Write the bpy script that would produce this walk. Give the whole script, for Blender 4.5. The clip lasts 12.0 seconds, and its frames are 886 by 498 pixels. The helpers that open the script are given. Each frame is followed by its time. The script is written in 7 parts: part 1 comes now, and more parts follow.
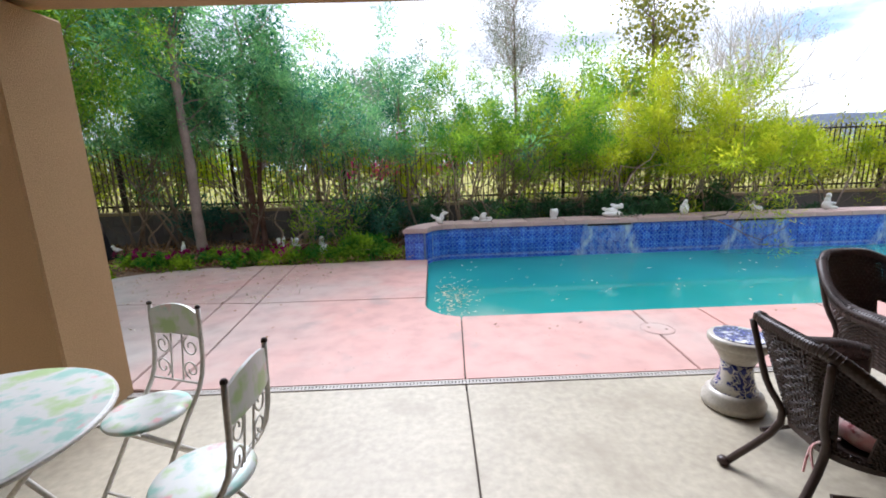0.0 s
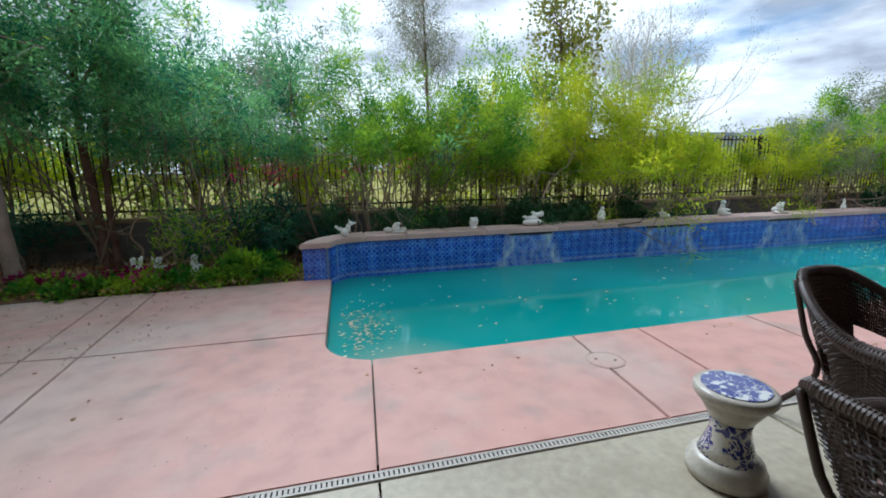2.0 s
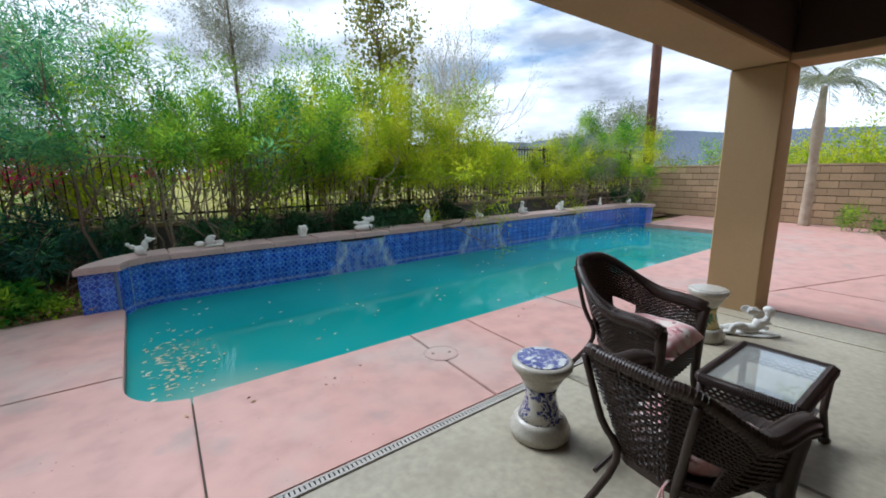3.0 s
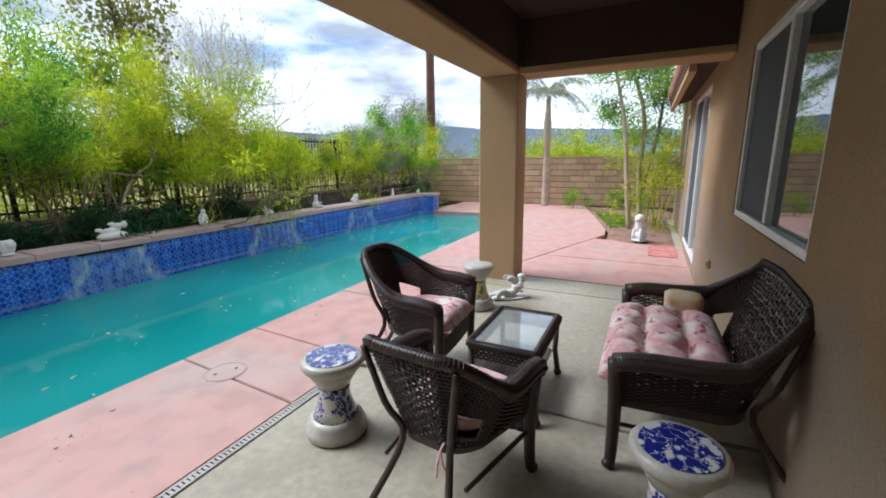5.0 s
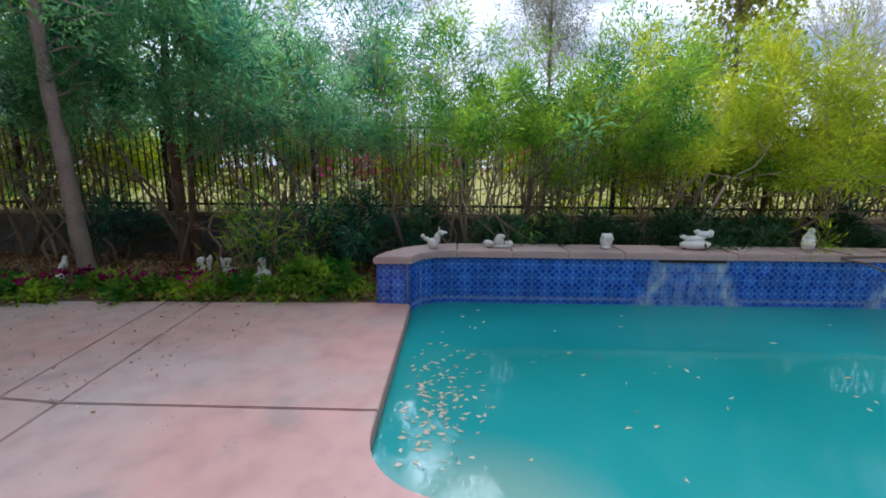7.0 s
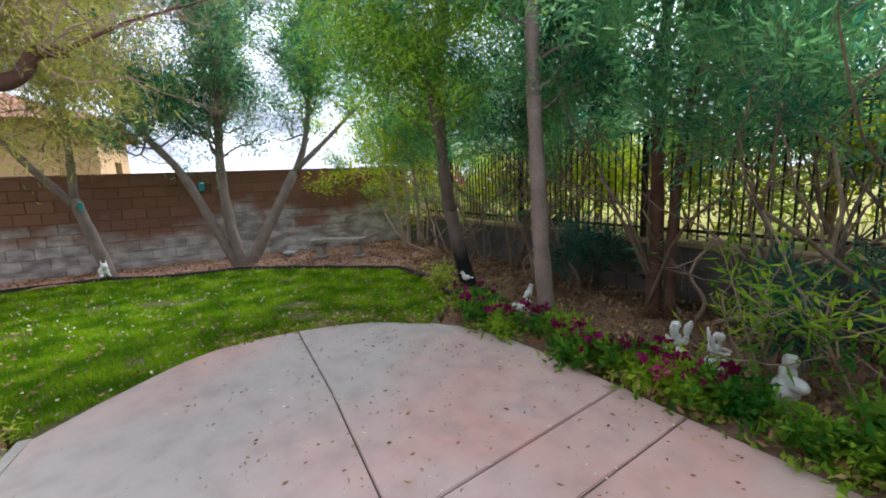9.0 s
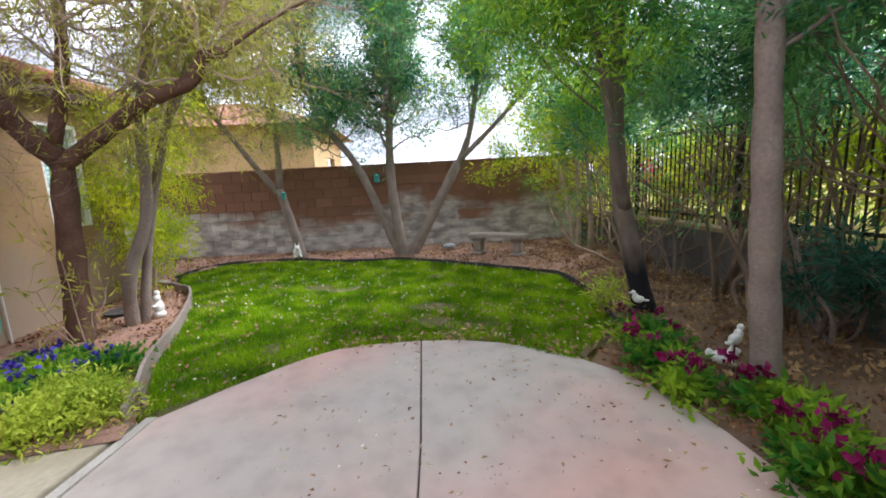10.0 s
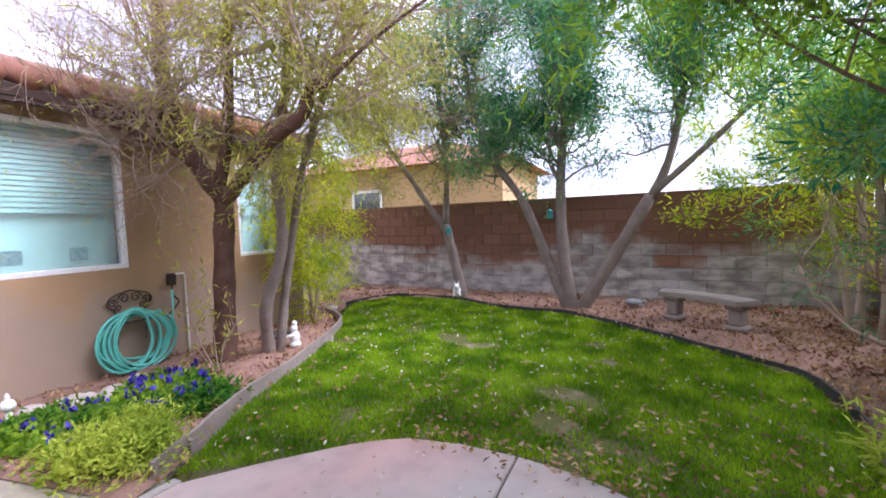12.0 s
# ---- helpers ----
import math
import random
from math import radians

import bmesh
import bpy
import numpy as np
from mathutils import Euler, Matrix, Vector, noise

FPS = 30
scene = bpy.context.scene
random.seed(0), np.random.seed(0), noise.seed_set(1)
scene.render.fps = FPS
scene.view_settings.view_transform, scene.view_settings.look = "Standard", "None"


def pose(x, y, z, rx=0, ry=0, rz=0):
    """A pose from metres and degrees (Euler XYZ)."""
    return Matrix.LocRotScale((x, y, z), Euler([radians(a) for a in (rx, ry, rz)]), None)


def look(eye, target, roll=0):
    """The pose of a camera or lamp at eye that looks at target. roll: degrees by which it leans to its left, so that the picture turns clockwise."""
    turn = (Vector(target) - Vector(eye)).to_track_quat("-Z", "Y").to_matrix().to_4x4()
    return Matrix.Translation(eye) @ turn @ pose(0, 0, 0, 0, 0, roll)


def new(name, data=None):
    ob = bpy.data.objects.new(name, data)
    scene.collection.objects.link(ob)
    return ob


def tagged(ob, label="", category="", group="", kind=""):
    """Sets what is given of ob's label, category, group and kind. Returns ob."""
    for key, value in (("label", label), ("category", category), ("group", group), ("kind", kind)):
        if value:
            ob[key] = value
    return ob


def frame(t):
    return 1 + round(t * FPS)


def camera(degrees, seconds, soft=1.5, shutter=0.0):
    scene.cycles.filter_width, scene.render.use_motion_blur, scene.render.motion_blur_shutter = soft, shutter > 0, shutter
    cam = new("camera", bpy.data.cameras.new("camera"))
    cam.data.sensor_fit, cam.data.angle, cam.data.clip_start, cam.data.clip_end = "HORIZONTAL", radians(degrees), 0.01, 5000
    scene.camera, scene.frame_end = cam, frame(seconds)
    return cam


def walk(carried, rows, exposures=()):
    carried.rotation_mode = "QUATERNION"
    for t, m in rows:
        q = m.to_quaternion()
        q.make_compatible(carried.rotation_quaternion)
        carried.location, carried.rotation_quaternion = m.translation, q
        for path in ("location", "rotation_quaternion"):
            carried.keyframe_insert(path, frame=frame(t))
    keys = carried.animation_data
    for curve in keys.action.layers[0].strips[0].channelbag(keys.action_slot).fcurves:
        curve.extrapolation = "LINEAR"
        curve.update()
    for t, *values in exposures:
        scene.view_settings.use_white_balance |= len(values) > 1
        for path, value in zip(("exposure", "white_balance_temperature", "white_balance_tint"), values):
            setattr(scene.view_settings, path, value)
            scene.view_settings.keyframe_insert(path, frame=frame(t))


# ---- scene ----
cam = camera(94.2, 12.0, soft=1.8)
PATH = [
    (0, (0.538, -0.046, 1.503), (0.575, 1.913, 1.102), -1.8),
    (0.5, (0.521, 0.211, 1.52), (0.502, 2.174, 1.134), -1.9),
    (1, (0.541, 0.507, 1.472), (0.464, 2.469, 1.09), -1.5),
    (1.5, (0.614, 0.761, 1.459), (0.673, 2.722, 1.071), -1.3),
    (2, (0.635, 0.825, 1.454), (1.089, 2.736, 1.073), -0.9),
    (2.5, (0.626, 0.852, 1.483), (1.468, 2.625, 1.102), -0.8),
    (3, (0.62, 0.821, 1.487), (1.796, 2.394, 1.112), -0.6),
    (3.5, (0.645, 0.763, 1.494), (2.088, 2.097, 1.12), -0.6),
    (3.7, (0.661, 0.737, 1.504), (2.188, 1.972, 1.126), -0.7),
    (5.3, (0.793, 0.778, 1.486), (2.463, 1.791, 1.057), -1.0),
    (5.5, (0.86, 0.93, 1.451), (2.422, 2.107, 1.031), -1.0),
    (6, (0.999, 1.343, 1.443), (2.14, 2.938, 1.051), -0.6),
    (6.5, (0.907, 1.835, 1.455), (1.528, 3.696, 1.067), 0.4),
    (7, (0.825, 2.326, 1.407), (0.787, 4.289, 1.025), 0.5),
    (7.5, (0.633, 2.788, 1.331), (0.029, 4.665, 0.995), 0.0),
    (7.7, (0.497, 2.937, 1.327), (-0.301, 4.744, 1.012), -0.2),
    (9.3, (-0.588, 4.248, 1.536), (-2.42, 4.978, 1.206), -2.8),
    (9.5, (-0.718, 4.387, 1.521), (-2.608, 4.951, 1.189), -2.7),
    (10, (-1.093, 4.695, 1.499), (-3.061, 4.841, 1.174), -3.0),
    (10.5, (-1.461, 4.909, 1.496), (-3.424, 4.675, 1.198), -3.3),
    (11, (-1.738, 5.175, 1.492), (-3.654, 4.653, 1.248), -3.3),
    (11.5, (-2.027, 5.271, 1.473), (-3.898, 4.586, 1.297), -2.6),
    (12, (-2.315, 5.387, 1.534), (-4.134, 4.565, 1.408), -1.9),
]
GAP = [(4.5, pose(0.71, 0.715, 1.5, 78.3, 0.5, -66))]
walk(cam, sorted([(t, look(eye, target, roll)) for t, eye, target, roll in PATH] + GAP, key=lambda row: row[0]),
     [(0, 0.92, 5650, 16), (0.5, 0.60, 5550, 12), (1.0, 0.46, 5500, 9), (2.0, 0.24, 5400, 5), (2.5, 0.18, 5400, 6), (3.5, 0.36, 5500, 8), (5.5, 0.50, 5500, 9), (6.5, 0.30, 5450, 10),
      (7.5, 0.44, 5250, 20), (9.5, 1.2, 5750, 15), (10.5, 1.36, 5850, 19), (12, 1.38, 5500, 30)])

# ---- world and light ----
SUN_EL, SUN_AZ = radians(47), radians(-12)
world = bpy.data.worlds.new("sky")
scene.world = world
world.use_nodes = True
wn, wl = world.node_tree.nodes, world.node_tree.links
wn.clear()
w_out = wn.new("ShaderNodeOutputWorld")
w_bg = wn.new("ShaderNodeBackground")
w_sky = wn.new("ShaderNodeTexSky")
w_sky.sky_type, w_sky.sun_disc = "NISHITA", False
w_sky.sun_elevation, w_sky.sun_rotation = SUN_EL, SUN_AZ
w_co = wn.new("ShaderNodeTexCoord")
w_map = wn.new("ShaderNodeMapping")
w_map.inputs["Scale"].default_value = (1.0, 1.0, 3.2)
w_noise = wn.new("ShaderNodeTexNoise")
w_noise.inputs["Scale"].default_value, w_noise.inputs["Detail"].default_value = 2.3, 9.0
w_noise.inputs["Roughness"].default_value = 0.55
w_ramp = wn.new("ShaderNodeValToRGB")
w_ramp.color_ramp.elements[0].position, w_ramp.color_ramp.elements[1].position = 0.28, 0.40
w_noise2 = wn.new("ShaderNodeTexNoise")
w_noise2.inputs["Scale"].default_value, w_noise2.inputs["Detail"].default_value = 3.4, 8.0
w_shade = wn.new("ShaderNodeValToRGB")
w_shade.color_ramp.elements[0].position, w_shade.color_ramp.elements[0].color = 0.38, (4.4, 4.55, 5.0, 1)
w_shade.color_ramp.elements[1].position, w_shade.color_ramp.elements[1].color = 0.58, (11.5, 11.6, 11.8, 1)
w_mix = wn.new("ShaderNodeMixRGB")
wl.new(w_co.outputs["Generated"], w_map.inputs["Vector"])
wl.new(w_map.outputs["Vector"], w_noise.inputs["Vector"])
wl.new(w_map.outputs["Vector"], w_noise2.inputs["Vector"])
wl.new(w_noise.outputs["Fac"], w_ramp.inputs["Fac"])
wl.new(w_noise2.outputs["Fac"], w_shade.inputs["Fac"])
wl.new(w_ramp.outputs["Color"], w_mix.inputs["Fac"])
wl.new(w_sky.outputs["Color"], w_mix.inputs["Color1"])
wl.new(w_shade.outputs["Color"], w_mix.inputs["Color2"])
wl.new(w_mix.outputs["Color"], w_bg.inputs["Color"])
wl.new(w_bg.outputs["Background"], w_out.inputs["Surface"])
w_bg.inputs["Strength"].default_value = 0.10
sun = new("sun", bpy.data.lights.new("sun", "SUN"))
sun.data.energy, sun.data.angle, sun.data.color = 3.0, radians(32), (1.0, 0.97, 0.93)
sun.matrix_basis = look((0, 0, 30), (30 * -math.sin(SUN_AZ) / math.tan(SUN_EL), 30 * -math.cos(SUN_AZ) / math.tan(SUN_EL), 0))


# ---- materials ----
def node_material(name):
    m = bpy.data.materials.new(name)
    m.use_nodes = True
    return m, m.node_tree.nodes, m.node_tree.links, m.node_tree.nodes["Principled BSDF"]


def noise_node(n, l, scale, detail=5.0, space="Object", stretch=None):
    co = n.new("ShaderNodeTexCoord")
    tex = n.new("ShaderNodeTexNoise")
    tex.inputs["Scale"].default_value, tex.inputs["Detail"].default_value = scale, detail
    if space == "World":
        geo = n.new("ShaderNodeNewGeometry")
        src = geo.outputs["Position"]
    else:
        src = co.outputs[space]
    if stretch:
        mp = n.new("ShaderNodeMapping")
        mp.inputs["Scale"].default_value = stretch
        l.new(src, mp.inputs["Vector"])
        src = mp.outputs["Vector"]
    l.new(src, tex.inputs["Vector"])
    return tex


def ramp_node(n, l, src, stops):
    r = n.new("ShaderNodeValToRGB")
    e = r.color_ramp.elements
    while len(e) < len(stops):
        e.new(0.5)
    for el, (p, c) in zip(e, stops):
        el.position, el.color = p, (*c, 1) if len(c) == 3 else c
    l.new(src, r.inputs["Fac"])
    return r


def mix_node(n, l, fac, a, b, mode="MIX"):
    m = n.new("ShaderNodeMixRGB")
    m.blend_type = mode
    for key, v in (("Fac", fac), ("Color1", a), ("Color2", b)):
        if isinstance(v, (int, float)):
            m.inputs[key].default_value = v
        elif isinstance(v, tuple):
            m.inputs[key].default_value = (*v, 1)
        else:
            l.new(v, m.inputs[key])
    return m.outputs["Color"]


def bump_node(n, l, b, src, strength, distance=0.01):
    k = n.new("ShaderNodeBump")
    k.inputs["Strength"].default_value, k.inputs["Distance"].default_value = strength, distance
    l.new(src, k.inputs["Height"])
    l.new(k.outputs["Normal"], b.inputs["Normal"])


def surface(name, c1, c2, rough=0.7, big=1.2, fine=60.0, bump=0.3, dist=0.004, metal=0.0, spread=0.0, spec=0.4, space="World", dirt=None):
    """Two scales of colour change, fine relief, and a spread between the single pieces."""
    m, n, l, b = node_material(name)
    t1, t2 = noise_node(n, l, big, 6, space), noise_node(n, l, fine, 4, space)
    col = mix_node(n, l, ramp_node(n, l, t1.outputs["Fac"], ((0.3, (0, 0, 0)), (0.7, (1, 1, 1)))).outputs["Color"], c1, c2)
    grain = ramp_node(n, l, t2.outputs["Fac"], ((0.25, (0.82,) * 3), (0.75, (1.12,) * 3))).outputs["Color"]
    col = mix_node(n, l, 1.0, col, grain, "MULTIPLY")
    if dirt:
        t3 = noise_node(n, l, big * 2.7, 8, space)
        f = ramp_node(n, l, t3.outputs["Fac"], ((0.52, (0, 0, 0)), (0.72, (0.8, 0.8, 0.8)))).outputs["Color"]
        col = mix_node(n, l, f, col, dirt)
    if spread:
        info = n.new("ShaderNodeObjectInfo")
        k = ramp_node(n, l, info.outputs["Random"], ((0.0, (1 - spread,) * 3), (1.0, (1 + spread,) * 3))).outputs["Color"]
        col = mix_node(n, l, 1.0, col, k, "MULTIPLY")
    l.new(col, b.inputs["Base Color"])
    b.inputs["Roughness"].default_value, b.inputs["Metallic"].default_value = rough, metal
    b.inputs["Specular IOR Level"].default_value = spec
    if bump:
        bump_node(n, l, b, t2.outputs["Fac"], bump, dist)
    return m


def leaf_material(name, dark, light, thin=0.35, rough=0.5):
    """Leaves: each one takes its own tone, and lets some light through."""
    m, n, l, b = node_material(name)
    geo = n.new("ShaderNodeNewGeometry")
    t = noise_node(n, l, 2.4, 2, "World")
    patch = ramp_node(n, l, t.outputs["Fac"], ((0.34, (0, 0, 0)), (0.66, (1, 1, 1)))).outputs["Color"]
    pick = mix_node(n, l, 0.62, geo.outputs["Random Per Island"], patch)
    col = ramp_node(n, l, pick, ((0.2, dark), (0.55, tuple((a + c) / 2 for a, c in zip(dark, light))), (0.85, light))).outputs["Color"]
    l.new(col, b.inputs["Base Color"])
    b.inputs["Roughness"].default_value, b.inputs["Specular IOR Level"].default_value = rough, 0.14
    tr = n.new("ShaderNodeBsdfTranslucent")
    l.new(col, tr.inputs["Color"])
    mx = n.new("ShaderNodeMixShader")
    mx.inputs["Fac"].default_value = thin
    l.new(b.outputs["BSDF"], mx.inputs[1])
    l.new(tr.outputs["BSDF"], mx.inputs[2])
    l.new(mx.outputs["Shader"], n["Material Output"].inputs["Surface"])
    return m


def deck_material(name, pink, grey, lean):
    """Stained concrete, worn back to grey in large soft patches, with pits and specks."""
    m, n, l, b = node_material(name)
    t1, t2, t3 = noise_node(n, l, 0.45, 5, "World"), noise_node(n, l, 4.5, 10, "World"), noise_node(n, l, 90, 3, "World")
    geo = n.new("ShaderNodeNewGeometry")
    sep = n.new("ShaderNodeSeparateXYZ")
    l.new(geo.outputs["Position"], sep.inputs["Vector"])
    run = n.new("ShaderNodeMapRange")
    run.inputs["From Min"].default_value, run.inputs["From Max"].default_value = -3.2, 0.8
    run.inputs["To Min"].default_value, run.inputs["To Max"].default_value = -lean * 0.6, lean * 0.75
    l.new(sep.outputs["X"], run.inputs["Value"])
    add = n.new("ShaderNodeMath")
    l.new(t1.outputs["Fac"], add.inputs[0])
    l.new(run.outputs["Result"], add.inputs[1])
    f = ramp_node(n, l, add.outputs["Value"], ((0.32, (0, 0, 0)), (0.62, (1, 1, 1)))).outputs["Color"]
    away = n.new("ShaderNodeVectorMath")
    away.operation = "DISTANCE"
    away.inputs[1].default_value = (-2.2, 5.5, 0.0)
    l.new(geo.outputs["Position"], away.inputs[0])
    rim = n.new("ShaderNodeMath")
    rim.operation = "MULTIPLY_ADD"
    rim.inputs[1].default_value, rim.inputs[2].default_value = 0.36, -0.25
    l.new(away.outputs["Value"], rim.inputs[0])
    wob = n.new("ShaderNodeMath")
    l.new(rim.outputs["Value"], wob.inputs[0])
    l.new(t1.outputs["Fac"], wob.inputs[1])
    f = mix_node(n, l, 1.0, f, ramp_node(n, l, wob.outputs["Value"], ((1.0, (0, 0, 0)), (1.26, (1, 1, 1)))).outputs["Color"], "LIGHTEN")
    col = mix_node(n, l, f, grey, pink)
    mott = ramp_node(n, l, t2.outputs["Fac"], ((0.30, (0.85, 0.845, 0.84)), (0.5, (0.99, 0.99, 0.99)), (0.70, (1.07, 1.07, 1.07)))).outputs["Color"]
    col = mix_node(n, l, 1.0, col, mott, "MULTIPLY")
    chalk = ramp_node(n, l, noise_node(n, l, 1.3, 9, "World").outputs["Fac"], ((0.54, (0, 0, 0)), (0.70, (0.5, 0.5, 0.5)))).outputs["Color"]
    col = mix_node(n, l, chalk, col, (0.47, 0.41, 0.355))
    grime = ramp_node(n, l, noise_node(n, l, 1.9, 10, "World").outputs["Fac"], ((0.30, (0.5, 0.5, 0.5)), (0.40, (0, 0, 0)))).outputs["Color"]
    col = mix_node(n, l, grime, col, (0.30, 0.25, 0.22))
    pit = n.new("ShaderNodeTexVoronoi")
    pit.inputs["Scale"].default_value = 15
    l.new(geo.outputs["Position"], pit.inputs["Vector"])
    pits = ramp_node(n, l, pit.outputs["Distance"], ((0.045, (0.35, 0.3, 0.27)), (0.085, (1, 1, 1)))).outputs["Color"]
    keep = ramp_node(n, l, noise_node(n, l, 2.2, 3, "World").outputs["Fac"], ((0.47, (0, 0, 0)), (0.57, (1, 1, 1)))).outputs["Color"]
    col = mix_node(n, l, mix_node(n, l, keep, (0, 0, 0), (1, 1, 1)), col, mix_node(n, l, 1.0, col, pits, "MULTIPLY"))
    l.new(col, b.inputs["Base Color"])
    b.inputs["Roughness"].default_value = 0.62
    bump_node(n, l, b, t3.outputs["Fac"], 0.25, 0.003)
    return m


def splashed_stucco():
    """Brown stucco with a ragged grey lime stain low on the wall, from years of sprinkler water."""
    m, n, l, b = node_material("brown_stucco")
    geo = n.new("ShaderNodeNewGeometry")
    sep = n.new("ShaderNodeSeparateXYZ")
    l.new(geo.outputs["Position"], sep.inputs["Vector"])
    t1, t2, t3 = noise_node(n, l, 1.1, 7, "World"), noise_node(n, l, 120, 4, "World"), noise_node(n, l, 2.6, 9, "World", (1, 1, 0.5))
    col = mix_node(n, l, ramp_node(n, l, t1.outputs["Fac"], ((0.34, (0, 0, 0)), (0.66, (1, 1, 1)))).outputs["Color"], (0.40, 0.26, 0.14), (0.32, 0.205, 0.11))
    lift = n.new("ShaderNodeMath")
    lift.operation = "MULTIPLY_ADD"
    lift.inputs[1].default_value = -1.5
    l.new(t3.outputs["Fac"], lift.inputs[0])
    l.new(sep.outputs["Z"], lift.inputs[2])
    stain = ramp_node(n, l, lift.outputs["Value"], ((-0.0, (0.6, 0.6, 0.6)), (0.30, (0, 0, 0)))).outputs["Color"]
    col = mix_node(n, l, stain, col, (0.31, 0.25, 0.20))
    grain = ramp_node(n, l, t2.outputs["Fac"], ((0.25, (0.82,) * 3), (0.75, (1.12,) * 3))).outputs["Color"]
    l.new(mix_node(n, l, 1.0, col, grain, "MULTIPLY"), b.inputs["Base Color"])
    b.inputs["Roughness"].default_value, b.inputs["Specular IOR Level"].default_value = 0.92, 0.15
    bump_node(n, l, b, t2.outputs["Fac"], 0.7, 0.006)
    return m


M_DECK = deck_material("stained_concrete", (0.55, 0.305, 0.255), (0.41, 0.36, 0.32), 0.24)
M_PATIO = surface("plain_concrete", (0.46, 0.41, 0.305), (0.36, 0.315, 0.23), 0.5, 0.9, 22, 0.10, 0.002, dirt=(0.31, 0.265, 0.19))
M_STUCCO = surface("tan_stucco", (0.48, 0.325, 0.17), (0.41, 0.275, 0.145), 0.92, 0.8, 140, 0.7, 0.006, spec=0.15)
M_STUCCO_HOUSE = splashed_stucco()
M_SOFFIT = surface("dark_brown_soffit", (0.06, 0.033, 0.021), (0.045, 0.025, 0.017), 0.85, 1.0, 90, 0.4, 0.004)
M_COPING = surface("pink_coping", (0.56, 0.40, 0.36), (0.45, 0.33, 0.30), 0.7, 2.2, 80, 0.3, 0.003, spread=0.08)
M_GROUND = surface("dry_soil", (0.22, 0.14, 0.09), (0.15, 0.10, 0.07), 0.95, 1.4, 40, 0.8, 0.02, spec=0.1)
M_FIELD = surface("dry_field", (0.31, 0.27, 0.07), (0.20, 0.20, 0.045), 0.95, 0.15, 5, 0.6, 0.03, spec=0.1)
M_JOINT = surface("dark_joint_filler", (0.07, 0.055, 0.045), (0.10, 0.08, 0.06), 0.95, 3, 60, 0.3)
M_FENCE = surface("dark_iron", (0.035, 0.025, 0.02), (0.05, 0.035, 0.03), 0.55, 3, 60, 0.1, 0.001, metal=0.4)
M_WHITE = surface("white_resin", (0.78, 0.77, 0.73), (0.66, 0.65, 0.61), 0.6, 9, 80, 0.3, 0.003, space="Object")
M_BARK = surface("grey_brown_bark", (0.17, 0.115, 0.08), (0.25, 0.19, 0.145), 0.9, 5, 45, 0.9, 0.012, spec=0.15)
M_BARK_GREY = surface("grey_bark", (0.29, 0.235, 0.20), (0.20, 0.155, 0.13), 0.9, 5, 45, 0.9, 0.012, spec=0.15)
M_BARK_DARK = surface("dark_red_bark", (0.09, 0.045, 0.033), (0.18, 0.105, 0.077), 0.9, 5, 45, 0.9, 0.012, spec=0.15)
M_BARK_PALE = surface("pale_smooth_bark", (0.50, 0.41, 0.31), (0.36, 0.27, 0.20), 0.85, 5, 40, 0.6, 0.008, spec=0.2)


def scorched_bark():
    """Grey bark, burnt black in a ragged patch round the foot."""
    m, n, l, b = node_material("scorched_bark")
    co = n.new("ShaderNodeTexCoord")
    sep = n.new("ShaderNodeSeparateXYZ")
    l.new(co.outputs["Object"], sep.inputs["Vector"])
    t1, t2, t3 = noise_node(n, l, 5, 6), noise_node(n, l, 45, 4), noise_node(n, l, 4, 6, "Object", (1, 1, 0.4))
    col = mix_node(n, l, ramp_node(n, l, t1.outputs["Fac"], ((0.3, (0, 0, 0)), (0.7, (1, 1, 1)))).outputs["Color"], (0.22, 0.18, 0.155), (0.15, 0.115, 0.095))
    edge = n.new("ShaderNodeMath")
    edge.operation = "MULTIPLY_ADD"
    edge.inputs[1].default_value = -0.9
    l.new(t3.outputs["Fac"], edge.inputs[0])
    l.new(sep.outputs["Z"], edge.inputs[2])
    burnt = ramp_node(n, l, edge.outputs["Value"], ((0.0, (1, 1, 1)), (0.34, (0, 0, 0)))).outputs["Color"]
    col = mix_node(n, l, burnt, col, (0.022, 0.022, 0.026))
    l.new(col, b.inputs["Base Color"])
    b.inputs["Roughness"].default_value, b.inputs["Specular IOR Level"].default_value = 0.9, 0.15
    bump_node(n, l, b, t2.outputs["Fac"], 0.9, 0.012)
    return m


M_TWIG = surface("dry_twig", (0.44, 0.32, 0.23), (0.30, 0.215, 0.16), 0.9, 3, 30, 0.2)
M_TWIG_PALE = surface("pale_grey_twig", (0.78, 0.73, 0.66), (0.64, 0.59, 0.53), 0.9, 3, 30, 0.2)
M_LEAF_MID = leaf_material("mid_green_leaf", (0.05, 0.22, 0.03), (0.46, 0.66, 0.04), 0.66)
M_LEAF_TEAL = leaf_material("deep_green_leaf", (0.03, 0.17, 0.10), (0.30, 0.60, 0.20), 0.66)
M_LEAF_LIME = leaf_material("yellow_green_leaf", (0.26, 0.40, 0.01), (0.76, 0.76, 0.03), 0.68)
M_LEAF_OLIVE = leaf_material("olive_leaf", (0.17, 0.20, 0.035), (0.45, 0.42, 0.08), 0.5)
M_LEAF_WILLOW = leaf_material("willow_leaf", (0.26, 0.29, 0.04), (0.60, 0.56, 0.11), 0.55)
M_LEAF_FERN = leaf_material("soft_fern_leaf", (0.22, 0.36, 0.02), (0.66, 0.74, 0.10), 0.55)
M_LEAF_DARK = leaf_material("dark_shrub_leaf", (0.02, 0.07, 0.035), (0.08, 0.18, 0.07), 0.3)
